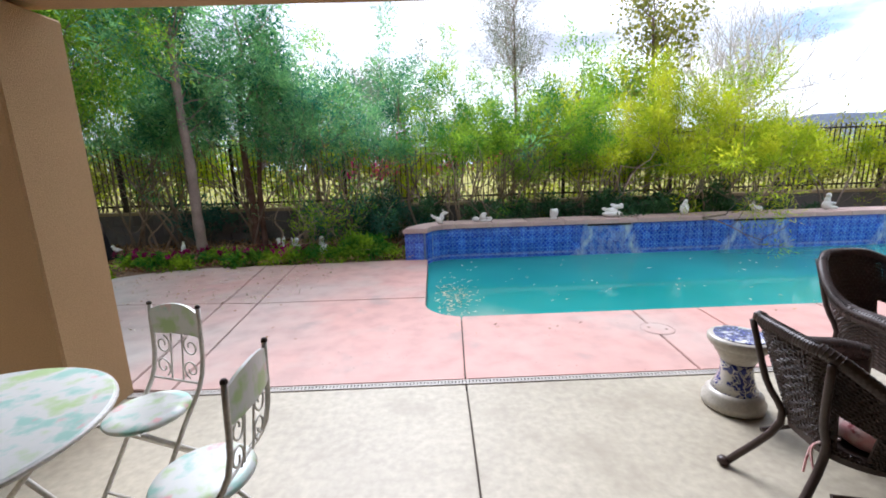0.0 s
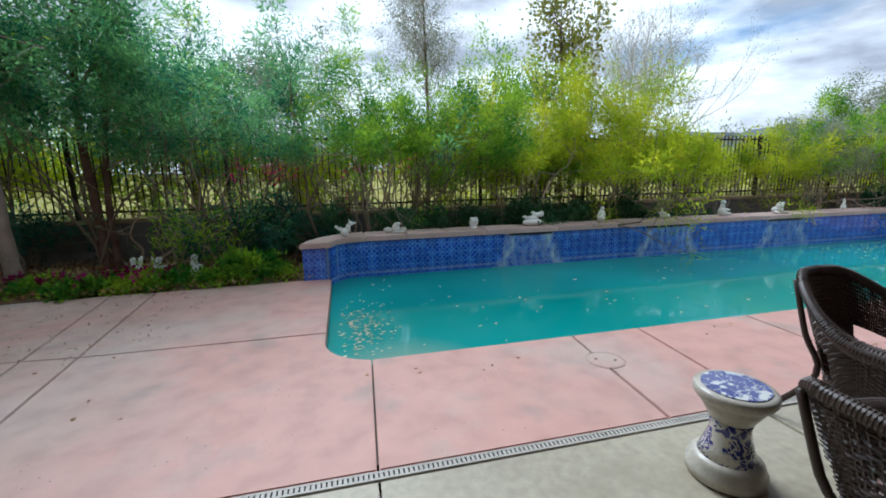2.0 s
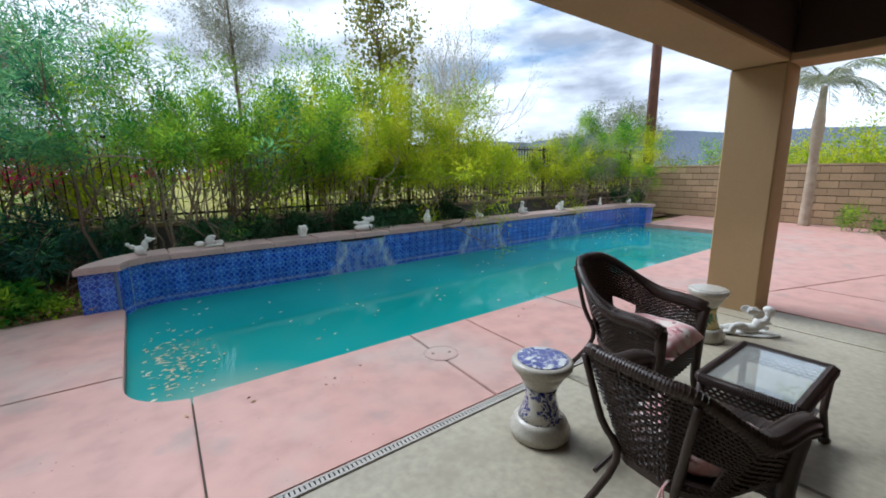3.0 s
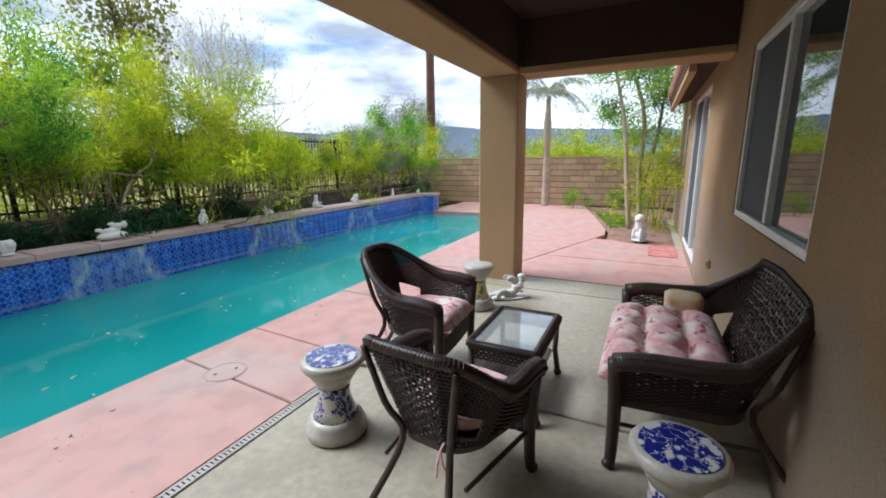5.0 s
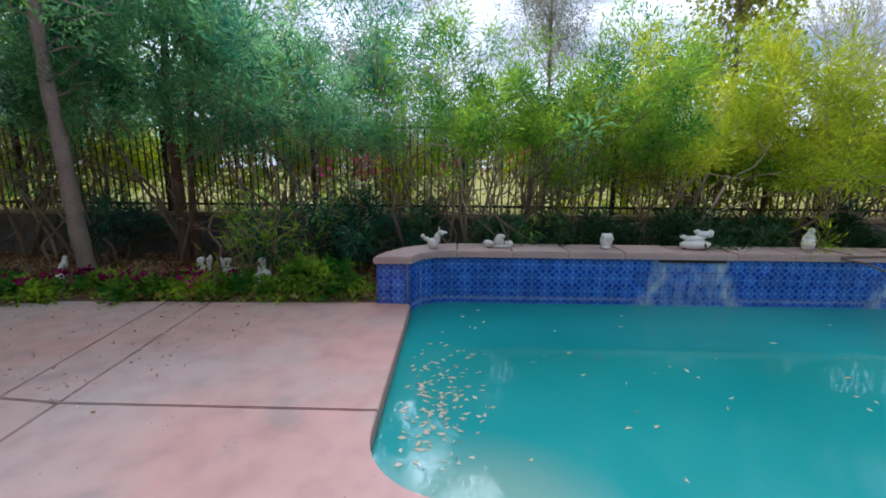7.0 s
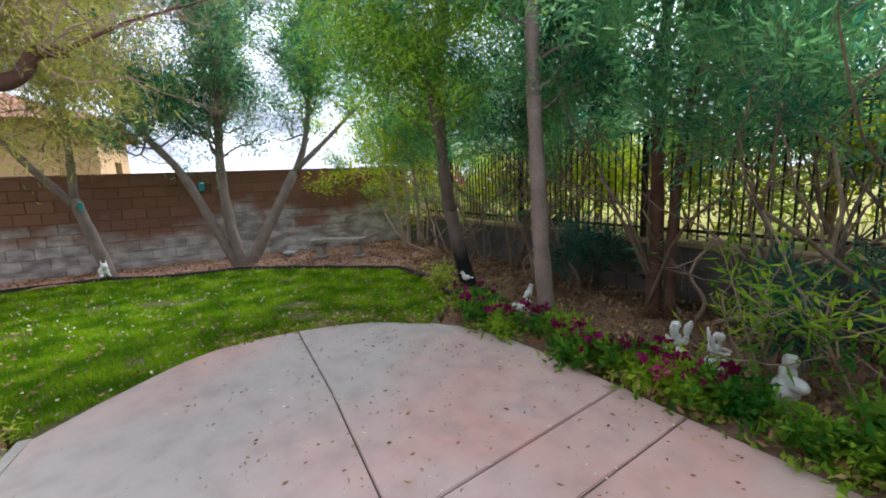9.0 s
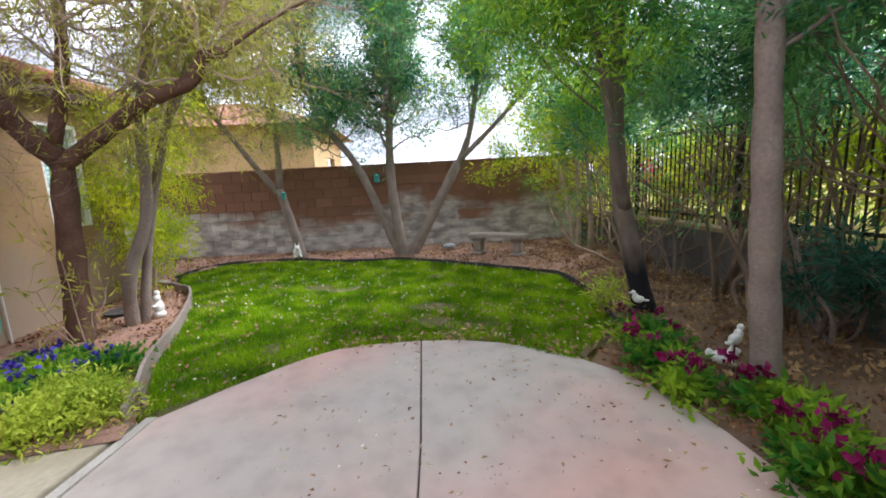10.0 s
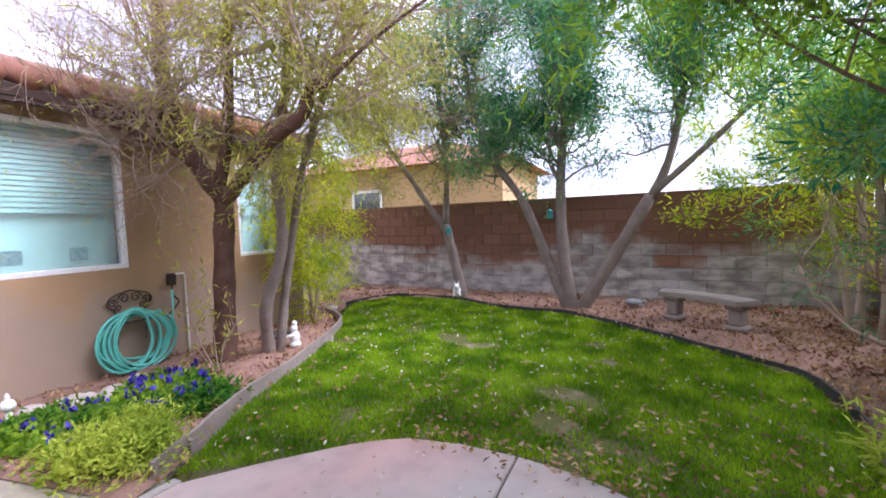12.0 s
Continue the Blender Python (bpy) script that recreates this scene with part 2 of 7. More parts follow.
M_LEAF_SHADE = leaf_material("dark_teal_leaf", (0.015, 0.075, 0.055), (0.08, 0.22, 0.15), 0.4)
M_LEAF_GREY = leaf_material("grey_green_leaf", (0.22, 0.25, 0.17), (0.46, 0.47, 0.34), 0.4)
M_FLOWER_RED = leaf_material("magenta_bract", (0.70, 0.02, 0.12), (0.92, 0.06, 0.30), 0.6)
M_FLOWER_PLUM = leaf_material("plum_petal", (0.16, 0.005, 0.05), (0.36, 0.02, 0.14), 0.3)
M_FLOWER_BLUE = leaf_material("violet_blue_petal", (0.03, 0.02, 0.22), (0.10, 0.07, 0.42), 0.3)


# ---- building blocks ----
def obj(name, bm, material, parent=None, label="", smooth=False):
    me = bpy.data.meshes.new(name)
    bmesh.ops.recalc_face_normals(bm, faces=bm.faces[:])
    bm.to_mesh(me)
    bm.free()
    me.materials.append(material)
    if smooth:
        me.shade_smooth()
    ob = new(name, me)
    if parent:
        ob.parent = parent
    return tagged(ob, label)


def part(name, bm, material, parent, label="", smooth=False):
    return obj(name, bm, material, parent, label, smooth)


def thing(name, x, y, z=0.0, turn=0.0, label="", category="", group="", kind=""):
    ob = new(name)
    ob.empty_display_size = 0.1
    ob.matrix_basis = pose(x, y, z, 0, 0, turn)
    return tagged(ob, label, category, group, kind)


def box(bm, x0, x1, y0, y1, z0, z1, bevel=0.0):
    vs = [bm.verts.new((x, y, z)) for z in (z0, z1) for x, y in ((x0, y0), (x1, y0), (x1, y1), (x0, y1))]
    fs = [bm.faces.new([vs[i] for i in q]) for q in ((3, 2, 1, 0), (4, 5, 6, 7), (0, 1, 5, 4), (1, 2, 6, 5), (2, 3, 7, 6), (3, 0, 4, 7))]
    if bevel:
        es = list({e for f in fs for e in f.edges})
        bmesh.ops.bevel(bm, geom=es, offset=bevel, segments=1, affect="EDGES")
    return bm


def boxes(rows, bevel=0.0):
    bm = bmesh.new()
    for r in rows:
        box(bm, *r, bevel)
    return bm


def prism(poly, z0, z1, bevel=0.0):
    bm = bmesh.new()
    f = bm.faces.new([bm.verts.new((x, y, z1)) for x, y in poly])
    f.normal_update()
    if f.normal.z < 0:
        f.normal_flip()
    top = bmesh.ops.extrude_face_region(bm, geom=[f])
    low = [v for v in top["geom"] if isinstance(v, bmesh.types.BMVert)]
    bmesh.ops.translate(bm, verts=low, vec=(0, 0, z0 - z1))
    if bevel:
        es = [e for e in bm.edges if all(abs(v.co.z - z1) < 1e-5 for v in e.verts)]
        bmesh.ops.bevel(bm, geom=es, offset=bevel, segments=2, affect="EDGES")
    return bm


def inset(poly, d):
    """The polygon, counter-clockwise, drawn in by d."""
    out, k = [], len(poly)
    for i in range(k):
        p, q, r = Vector(poly[i - 1]), Vector(poly[i]), Vector(poly[(i + 1) % k])
        a, c = (q - p).normalized(), (r - q).normalized()
        na, nc = Vector((-a.y, a.x)), Vector((-c.y, c.x))
        m = (na + nc)
        m = m / max(0.35, m.length_squared / 2)
        out.append((q.x + m.x * d, q.y + m.y * d))
    return out


def arc(cx, cy, r, a0, a1, steps=10):
    return [(cx + r * math.cos(radians(a0 + (a1 - a0) * i / steps)), cy + r * math.sin(radians(a0 + (a1 - a0) * i / steps))) for i in range(steps + 1)]


def curve_points(pts, steps=6):
    """A smooth line through the points (Catmull-Rom)."""
    pts = [Vector(p) for p in pts]
    ext = [2 * pts[0] - pts[1]] + pts + [2 * pts[-1] - pts[-2]]
    out = []
    for i in range(1, len(ext) - 2):
        p0, p1, p2, p3 = ext[i - 1:i + 3]
        for s in range(steps):
            t = s / steps
            out.append(0.5 * (2 * p1 + (p2 - p0) * t + (2 * p0 - 5 * p1 + 4 * p2 - p3) * t * t + (3 * p1 - p0 - 3 * p2 + p3) * t ** 3))
    return out + [pts[-1]]


def tube(bm, pts, radii, sides=8, caps=True):
    pts = [Vector(p) for p in pts]
    if isinstance(radii, (int, float)):
        radii = [radii] * len(pts)
    rings, up = [], None
    for i, p in enumerate(pts):
        d = (pts[min(i + 1, len(pts) - 1)] - pts[max(i - 1, 0)]).normalized()
        if up is None:
            up = d.orthogonal().normalized()
        up = (up - d * up.dot(d)).normalized()
        side = d.cross(up)
        rings.append([bm.verts.new(p + radii[i] * (math.cos(6.2832 * k / sides) * up + math.sin(6.2832 * k / sides) * side)) for k in range(sides)])
    for a, c in zip(rings, rings[1:]):
        for k in range(sides):
            bm.faces.new((a[k], a[(k + 1) % sides], c[(k + 1) % sides], c[k]))
    if caps:
        bm.faces.new(rings[0][::-1])
        bm.faces.new(rings[-1])
    return bm


def lathe(bm, profile, sides=24, cx=0.0, cy=0.0):
    rings = []
    for r, z in profile:
        rings.append([bm.verts.new((cx + r * math.cos(6.28319 * k / sides), cy + r * math.sin(6.28319 * k / sides), z)) for k in range(sides)])
    for a, c in zip(rings, rings[1:]):
        for k in range(sides):
            bm.faces.new((a[k], a[(k + 1) % sides], c[(k + 1) % sides], c[k]))
    bm.faces.new(rings[0][::-1])
    bm.faces.new(rings[-1])
    return bm


def blob(bm, x, y, z, rx, ry, rz, seg=10, turn=None):
    m = Matrix.Translation((x, y, z)) @ (turn or Matrix()) @ Matrix.Diagonal((rx, ry, rz, 1))
    bmesh.ops.create_uvsphere(bm, u_segments=seg, v_segments=max(5, seg * 2 // 3), radius=1, matrix=m)
    return bm


def raw_mesh(name, verts, quads, material, parent=None, label="", smooth=False):
    me = bpy.data.meshes.new(name)
    verts, quads = np.asarray(verts, np.float32), np.asarray(quads, np.int32)
    me.vertices.add(len(verts))
    me.vertices.foreach_set("co", verts.ravel())
    me.loops.add(quads.size)
    me.loops.foreach_set("vertex_index", quads.ravel())
    me.polygons.add(len(quads))
    me.polygons.foreach_set("loop_start", np.arange(0, quads.size, quads.shape[1], dtype=np.int32))
    me.update(calc_edges=True)
    me.materials.append(material)
    ob = new(name, me)
    if parent:
        ob.parent = parent
    return tagged(ob, label)


def leaves(name, points, ways, per, length, width, spread, material, parent=None, rng=None, droop=0.0, label="", along=0.5, burst=0.0):
    """Leaves round the given twig points: thin folded blades that point roughly along the twigs."""
    rng = rng or np.random.default_rng(1)
    points, ways = np.asarray(points, float), np.asarray(ways, float)
    n = len(points) * per
    off = rng.normal(0, spread, (n, 3))
    p = np.repeat(points, per, 0) + off
    d = np.repeat(ways, per, 0) * along + rng.normal(0, 0.6 if not burst else 0.3, (n, 3)) + burst * off / (np.linalg.norm(off, axis=1, keepdims=True) + 1e-9)
    d[:, 2] -= droop
    d /= np.linalg.norm(d, axis=1, keepdims=True) + 1e-9
    s = np.cross(d, rng.normal(0, 1, (n, 3)))
    s /= np.linalg.norm(s, axis=1, keepdims=True) + 1e-9
    up = np.cross(s, d)
    ln = (length * rng.uniform(0.6, 1.25, n))[:, None]
    w = (width * rng.uniform(0.7, 1.2, n))[:, None]
    mid = p + d * ln * 0.45 + up * w * 0.25
    v = np.stack([p, mid + s * w * 0.5, p + d * ln - up * ln * 0.08, mid - s * w * 0.5], 1).reshape(-1, 3)
    q = np.arange(4 * n).reshape(-1, 4)
    return raw_mesh(name, v, q, material, parent, label)


def grow(bm, start, way, length, radius, depth, rng, tips, wander=0.25, rise=0.1, kids=3, fall=0.62, sides=6, spread=0.8, keep=2, droop=0.0):
    """A limb and its side limbs, tapered; notes the outer points in tips."""
    p, d = Vector(start), Vector(way).normalized()
    pts, radii, steps = [p.copy()], [radius], 4
    for i in range(steps):
        d = (d + Vector(rng.normal(0, wander, 3)) + Vector((0, 0, rise - (droop if depth < keep else 0)))).normalized()
        p = p + d * (length / steps)
        pts.append(p.copy())
        radii.append(radius * (1 - 0.5 * (i + 1) / steps))
        if depth <= keep - 1:
            tips.append((p.copy(), d.copy()))
    tube(bm, pts, radii, max(3, sides - (2 if depth < 2 else 0)), caps=depth > 1)
    if depth <= 0:
        return
    for k in range(kids):
        f = rng.uniform(0.45, 1.0) if k else 1.0
        i = min(steps, max(1, round(f * steps)))
        way2 = (d + Vector(rng.normal(0, spread, 3))).normalized()
        grow(bm, pts[i], way2, length * fall * rng.uniform(0.75, 1.2), radii[i] * 0.72, depth - 1, rng, tips, wander, rise, kids, fall, sides, spread, keep, droop)


def leafy(name, x, y, z, stems, material, bark, seed, per=6, leaf=(0.07, 0.018), spread=0.09, depth=3, kids=3, category="tree", label="", droop=0.0, wander=0.2, rise=0.08, fall=0.62, limb_spread=0.75, group="", along=0.5, keep=2, clear=0.0, clump=None, burst=0.0, grain=1.9):
    """A tree or shrub: stems as (dx, dy, way, length, radius), limbs and a crown of single leaves."""
    rng = np.random.default_rng(seed)
    root = thing(name, x, y, z, 0, label, category, group)
    bm, tips = bmesh.new(), []
    for dx, dy, way, length, radius in stems:
        grow(bm, (dx, dy, -0.05), way, length, radius, depth, rng, tips, wander, rise, kids, fall, 8, limb_spread, keep, droop)
    part("trunk", bm, bark, root, smooth=True)
    tips = [t for t in tips if t[0].z > clear or rng.random() < 0.08]
    if clump is not None:
        tips = [t for t in tips if noise.noise(t[0] * grain + Vector((seed * 1.7, 0, 0))) > clump]
    pts = np.array([t[0] for t in tips])
    ways = np.array([t[1] for t in tips])
    leaves("crown", pts, ways, per, leaf[0], leaf[1], spread, material, root, rng, droop * 1.5, along=along, burst=burst)
    return root


# ---- ground, field, distance ----
def ground_sheet():
    """One sheet: the yard, its step up behind the low wall, and the land as far as the horizon, with the pool left open."""
    bm = bmesh.new()
    far, lo, hi = 900.0, -0.13, 0.62
    px0, px1, py0, py1 = 0.36, 11.85, 3.84, 6.9
    xs = [-far, px0, px1, far]
    ys = [-far, py0, py1, 8.74]
    for i in range(3):
        for j in range(3):
            if (i, j) != (1, 1):
                bm.faces.new([bm.verts.new(c) for c in ((xs[i], ys[j], lo), (xs[i + 1], ys[j], lo), (xs[i + 1], ys[j + 1], lo), (xs[i], ys[j + 1], lo))])
    bm.faces.new([bm.verts.new(c) for c in ((-far, 8.74, lo), (far, 8.74, lo), (far, 8.74, hi), (-far, 8.74, hi))])
    bm.faces.new([bm.verts.new(c) for c in ((-far, 8.74, hi), (far, 8.74, hi), (far, far, hi), (-far, far, hi))])
    bmesh.ops.remove_doubles(bm, verts=bm.verts[:], dist=1e-4)
    return tagged(obj("ground", bm, M_FIELD), "dry sandy ground round the yard and beyond", "ground", kind="structure")


ground_sheet()


def heightmap(poly, z, cell, rough, material, name, label, category, edge_drop=0.05):
    """A patch of uneven soil or turf inside a closed outline."""
    xs, ys = [p[0] for p in poly], [p[1] for p in poly]
    vs, idx, qs = [], {}, []
    nx, ny = int((max(xs) - min(xs)) / cell) + 2, int((max(ys) - min(ys)) / cell) + 2

    def within(x, y):
        c = False
        for (x1, y1), (x2, y2) in zip(poly, poly[1:] + poly[:1]):
            if (y1 > y) != (y2 > y) and x < (x2 - x1) * (y - y1) / (y2 - y1) + x1:
                c = not c
        return c
    for i in range(nx):
        for j in range(ny):
            x, y = min(xs) + i * cell, min(ys) + j * cell
            if within(x + cell / 2, y + cell / 2):
                q = []
                for a, c in ((0, 0), (1, 0), (1, 1), (0, 1)):
                    k = (i + a, j + c)
                    if k not in idx:
                        idx[k] = len(vs)
                        X, Y = x + a * cell, y + c * cell
                        vs.append((X, Y, z + rough * noise.fractal(Vector((X * 2.3, Y * 2.3, 0)), 0.8, 2.0, 4)))
                    q.append(idx[k])
                qs.append(q)
    used = {}
    for q in qs:
        for k in q:
            used[k] = used.get(k, 0) + 1
    for k, c in used.items():
        if c < 4:
            x, y, zz = vs[k]
            best = None
            for (x1, y1), (x2, y2) in zip(poly, poly[1:] + poly[:1]):
                dx, dy = x2 - x1, y2 - y1
                t = max(0.0, min(1.0, ((x - x1) * dx + (y - y1) * dy) / (dx * dx + dy * dy)))
                px, py = x1 + t * dx, y1 + t * dy
                d = (px - x) ** 2 + (py - y) ** 2
                if best is None or d < best[0]:
                    best = (d, px, py)
            vs[k] = (best[1], best[2], z - edge_drop)
    ob = raw_mesh(name, vs, qs, material)
    ob.data.shade_smooth()
    return tagged(ob, label, category, kind="structure")


# planted ground behind the deck, along the low wall, and round the lawn
BED_BACK = [(-10.6, 6.9), (-7.1, 6.95), (-4.9, 6.66), (-4.2, 6.1), (-3.1, 6.42), (-1.7, 6.44), (0.2, 6.5), (0.2, 7.3), (15, 7.3), (15, 8.62), (-10.6, 8.62)]
heightmap(BED_BACK, 0.0, 0.12, 0.05, M_GROUND, "ground", "dark soil and leaf litter along the low wall", "soil")
BED_LEFT = [(-11.1, -1.2), (-7.4, 0.35), (-3.4, 0.35), (-3.4, 1.5), (-3.6, 2.8), (-3.9, 2.72), (-4.74, 2.3), (-5.95, 1.94), (-7.28, 1.38), (-7.7, 0.9), (-8.9, 0.35), (-9.83, 0.84), (-9.83, 2.15), (-9.2, 3.48), (-9.1, 4.44), (-8.5, 5.3), (-8.0, 5.9), (-7.5, 6.4), (-7.0, 6.9), (-8, 8.6), (-10.6, 8.6)]
M_MULCH = surface("pinkish_wood_mulch", (0.36, 0.215, 0.16), (0.25, 0.155, 0.115), 0.95, 2.5, 32, 0.9, 0.02, spec=0.1, dirt=(0.14, 0.085, 0.06))
heightmap(BED_LEFT, 0.06, 0.10, 0.05, M_MULCH, "ground", "reddish bark mulch round the lawn", "mulch")
BED_RIGHT = [(8.65, 0.1), (14.6, 0.1), (14.6, 2.5), (12, 1.8), (10.07, 1.4), (9.2, 1.35), (8.85, 1.1)]
heightmap(BED_RIGHT, -0.02, 0.12, 0.03, M_MULCH, "ground", "brown gravel bed beside the house", "mulch")
M_TURF = surface("turf_soil", (0.10, 0.115, 0.03), (0.13, 0.125, 0.05), 0.95, 1.6, 35, 0.7, 0.015, spec=0.05, dirt=(0.27, 0.21, 0.15))
LAWN = [(-3.9, 2.78), (-4.74, 2.34), (-5.95, 1.98), (-7.28, 1.42), (-7.75, 0.95), (-8.9, 0.4), (-9.8, 0.84), (-9.8, 2.15), (-9.2, 3.48), (-9.1, 4.44), (-8.5, 5.3), (-7.97, 5.9), (-7.5, 6.4), (-7.0, 6.85), (-6.04, 6.88), (-4.82, 6.64), (-4.2, 5.95), (-4.7, 5.4), (-4.88, 4.7), (-4.82, 3.94), (-4.5, 3.5), (-4.18, 3.16)]
heightmap(LAWN, -0.015, 0.08, 0.012, M_TURF, "lawn", "patchy green lawn with bare spots", "lawn")

LAWN_SIDE = [(10.3, 1.36), (12.0, 1.74), (13.4, 2.05), (12.6, 1.0), (10.9, 0.95)]
heightmap(LAWN_SIDE, 0.01, 0.08, 0.01, M_TURF, "lawn", "small strip of green lawn beside the path", "lawn")

# ---- concrete deck, slab by slab ----
corner = arc(0.86, 4.33, 0.45, 250, 180, 8)
far_corner = arc(11.38, 4.30, 0.42, 360, 270, 8)
SLABS = [
    [(-1.36, 2.638), (0.72, 2.638), (0.775, 3.885)] + corner + [(0.41, 4.53), (-1.535, 4.54)],
    [(-1.535, 4.54), (0.41, 4.53), (0.41, 6.50), (0.06, 6.53), (-1.71, 6.46)],
    [(-1.72, 2.69), (-1.36, 2.638), (-1.535, 4.54), (-1.95, 4.58)],
    [(-1.95, 4.58), (-1.535, 4.54), (-1.71, 6.46), (-2.19, 6.46)],
    [(-3.84, 2.86), (-1.72, 2.69), (-1.95, 4.58), (-3.3, 4.67), (-4.87, 4.72), (-4.88, 4.3), (-4.82, 3.94), (-4.7, 3.7), (-4.52, 3.5), (-4.18, 3.16)],
    [(-4.87, 4.72), (-3.3, 4.67), (-1.95, 4.58), (-2.19, 6.46), (-3.1, 6.43), (-3.4, 6.4), (-3.68, 6.32), (-3.95, 6.2), (-4.18, 6.04), (-4.45, 5.78), (-4.67, 5.45), (-4.81, 5.1)],
    [(0.72, 2.638), (2.42, 2.638), (2.51, 3.885), (0.775, 3.885)],
    [(2.42, 2.638), (3.1, 2.638), (3.18, 3.885), (2.51, 3.885)],
    [(3.1, 2.638), (4.35, 2.638), (4.4, 3.885), (3.18, 3.885)],
    [(4.35, 2.638), (5.9, 2.638), (5.9, 3.885), (4.4, 3.885)],
    [(5.9, 2.56), (8.92, 1.55), (9.4, 1.39), (10.07, 1.43), (12.0, 1.84), (14.72, 2.5), (14.72, 6.7), (12.2, 6.55), (11.8, 6.5)] + far_corner + [(5.9, 3.885)],
    [(5.9, 0.1), (7.15, 0.1), (7.2, 2.12), (5.9, 2.572)],
    [(7.15, 0.1), (8.62, 0.1), (8.7, 0.9), (8.86, 1.18), (8.95, 1.54), (7.2, 2.12)],
]
deck = thing("pavement", 0, 0, 0, 0, "pink-stained concrete pool deck worn to grey in patches", "deck", kind="structure")
for s in SLABS:
    part("slab", prism(inset(s, 0.006), -0.11, 0.0, 0.006), M_DECK, deck)
patio = thing("floor", 0, 0, 0, 0, "pale concrete floor of the covered patio", "floor", kind="structure")
for s in ([(-3.75, 0.4), (-2.0, 0.4), (-2.0, 2.56), (-3.84, 2.76)], [(-2.0, 0.1), (0.69, 0.1), (0.72, 2.572), (-2.0, 2.572)], [(0.69, 0.1), (3.0, 0.1), (3.0, 2.572), (0.72, 2.572)],
          [(3.0, 0.1), (5.34, 0.1), (5.36, 2.572), (3.0, 2.572)], [(5.34, 0.1), (5.88, 0.1), (5.88, 2.572), (5.36, 2.572)]):
    part("slab", prism(inset(s, 0.006), -0.11, 0.0, 0.006), M_PATIO, patio)
part("joint_bed", boxes([(-3.4, 8.6, 0.12, 2.5, -0.125, -0.018), (-3.6, 0.38, 2.9, 6.4, -0.124, -0.018), (0.3, 11.5, 2.7, 3.82, -0.123, -0.018)]), M_JOINT, patio, "dark joint filler")


def strip_drain():
    d = thing("strip_drain", 0, 0, 0, 0, "white slotted plastic strip drain set into the concrete", "drain")
    m_grate = surface("white_plastic", (0.50, 0.46, 0.41), (0.36, 0.33, 0.29), 0.5, 4, 60, 0.1)
    m_dark = surface("channel_dark", (0.035, 0.03, 0.025), (0.05, 0.04, 0.03), 0.9, 5, 60, 0.2)
    part("channel", boxes([(-1.7, 5.85, 2.577, 2.633, -0.06, -0.02)]), m_dark, d, "dark channel below the grate")
    part("rail", boxes([(-1.7, 5.85, 2.577, 2.589, -0.02, 0.002)]), m_grate, d)
    part("rail", boxes([(-1.7, 5.85, 2.621, 2.633, -0.02, 0.002)]), m_grate, d)
    bars = [(-1.7 + i * 0.0245, -1.7 + i * 0.0245 + 0.0165, 2.589, 2.621, -0.008, 0.001) for i in range(308)]
    tagged(part("grating", boxes(bars), m_grate, d), kind="stuff")
    bm = prism([(-3.86, 2.80), (-1.72, 2.59), (-1.72, 2.65), (-3.86, 2.87)], -0.1, 0.002)
    part("end_strip", bm, m_grate, d)


strip_drain()

# ---- swimming pool ----
WATER_Z = -0.10


def water_material():
    m, n, l, b = node_material("pool_water")
    t, t2 = noise_node(n, l, 1.7, 3, "World", (1, 1.6, 1)), noise_node(n, l, 0.35, 3, "World")
    col = ramp_node(n, l, t2.outputs["Fac"], ((0.35, (0.028, 0.315, 0.305)), (0.65, (0.06, 0.39, 0.365)))).outputs["Color"]
    geo = n.new("ShaderNodeNewGeometry")
    shoal = n.new("ShaderNodeVectorMath")
    shoal.operation = "DISTANCE"
    shoal.inputs[1].default_value = (1.0, 3.75, WATER_Z)
    l.new(geo.outputs["Position"], shoal.inputs[0])
    col = mix_node(n, l, ramp_node(n, l, shoal.outputs["Value"], ((0.35, (0.55, 0.55, 0.55)), (0.75, (0, 0, 0)))).outputs["Color"], col, (0.36, 0.46, 0.36))
    l.new(col, b.inputs["Base Color"])
    b.inputs["Roughness"].default_value, b.inputs["IOR"].default_value = 0.02, 1.33
    b.inputs["Transmission Weight"].default_value = 0.2
    bump_node(n, l, b, t.outputs["Fac"], 0.10, 0.03)
    return m


pool_line = [(0.775, 3.89)] + corner + [(0.41, 6.62), (0.55, 6.86), (11.62, 6.86), (11.8, 6.62)] + far_corner
pool = thing("swimming_pool", 0, 0, 0, 0, "long turquoise pool with rounded corners, water near the brim", "pool", kind="structure")
bm = prism(pool_line, WATER_Z - 0.02, WATER_Z)
w = tagged(part("water", bm, water_material(), pool, "still turquoise water"), kind="structure")
w.visible_shadow = False
M_PLASTER = surface("pool_plaster", (0.42, 0.62, 0.58), (0.34, 0.55, 0.53), 0.8, 1, 30, 0.1)
bm = boxes([(0.3, 11.9, 3.8, 6.95, -1.45, -1.4), (0.3, 0.38, 3.8, 6.95, -1.4, -0.12), (11.84, 11.9, 3.8, 6.95, -1.4, -0.12), (0.38, 11.84, 3.8, 3.86, -1.4, -0.12), (0.38, 11.84, 6.88, 6.95, -1.4, -0.12)])
part("basin", bm, M_PLASTER, pool)
bm = prism([(0.40, 3.88), (1.5, 3.88), (1.35, 4.35), (1.0, 4.62), (0.40, 4.75)], -1.4, -0.32, 0.03)
part("step", bm, M_PLASTER, pool, "pale corner step under the water")

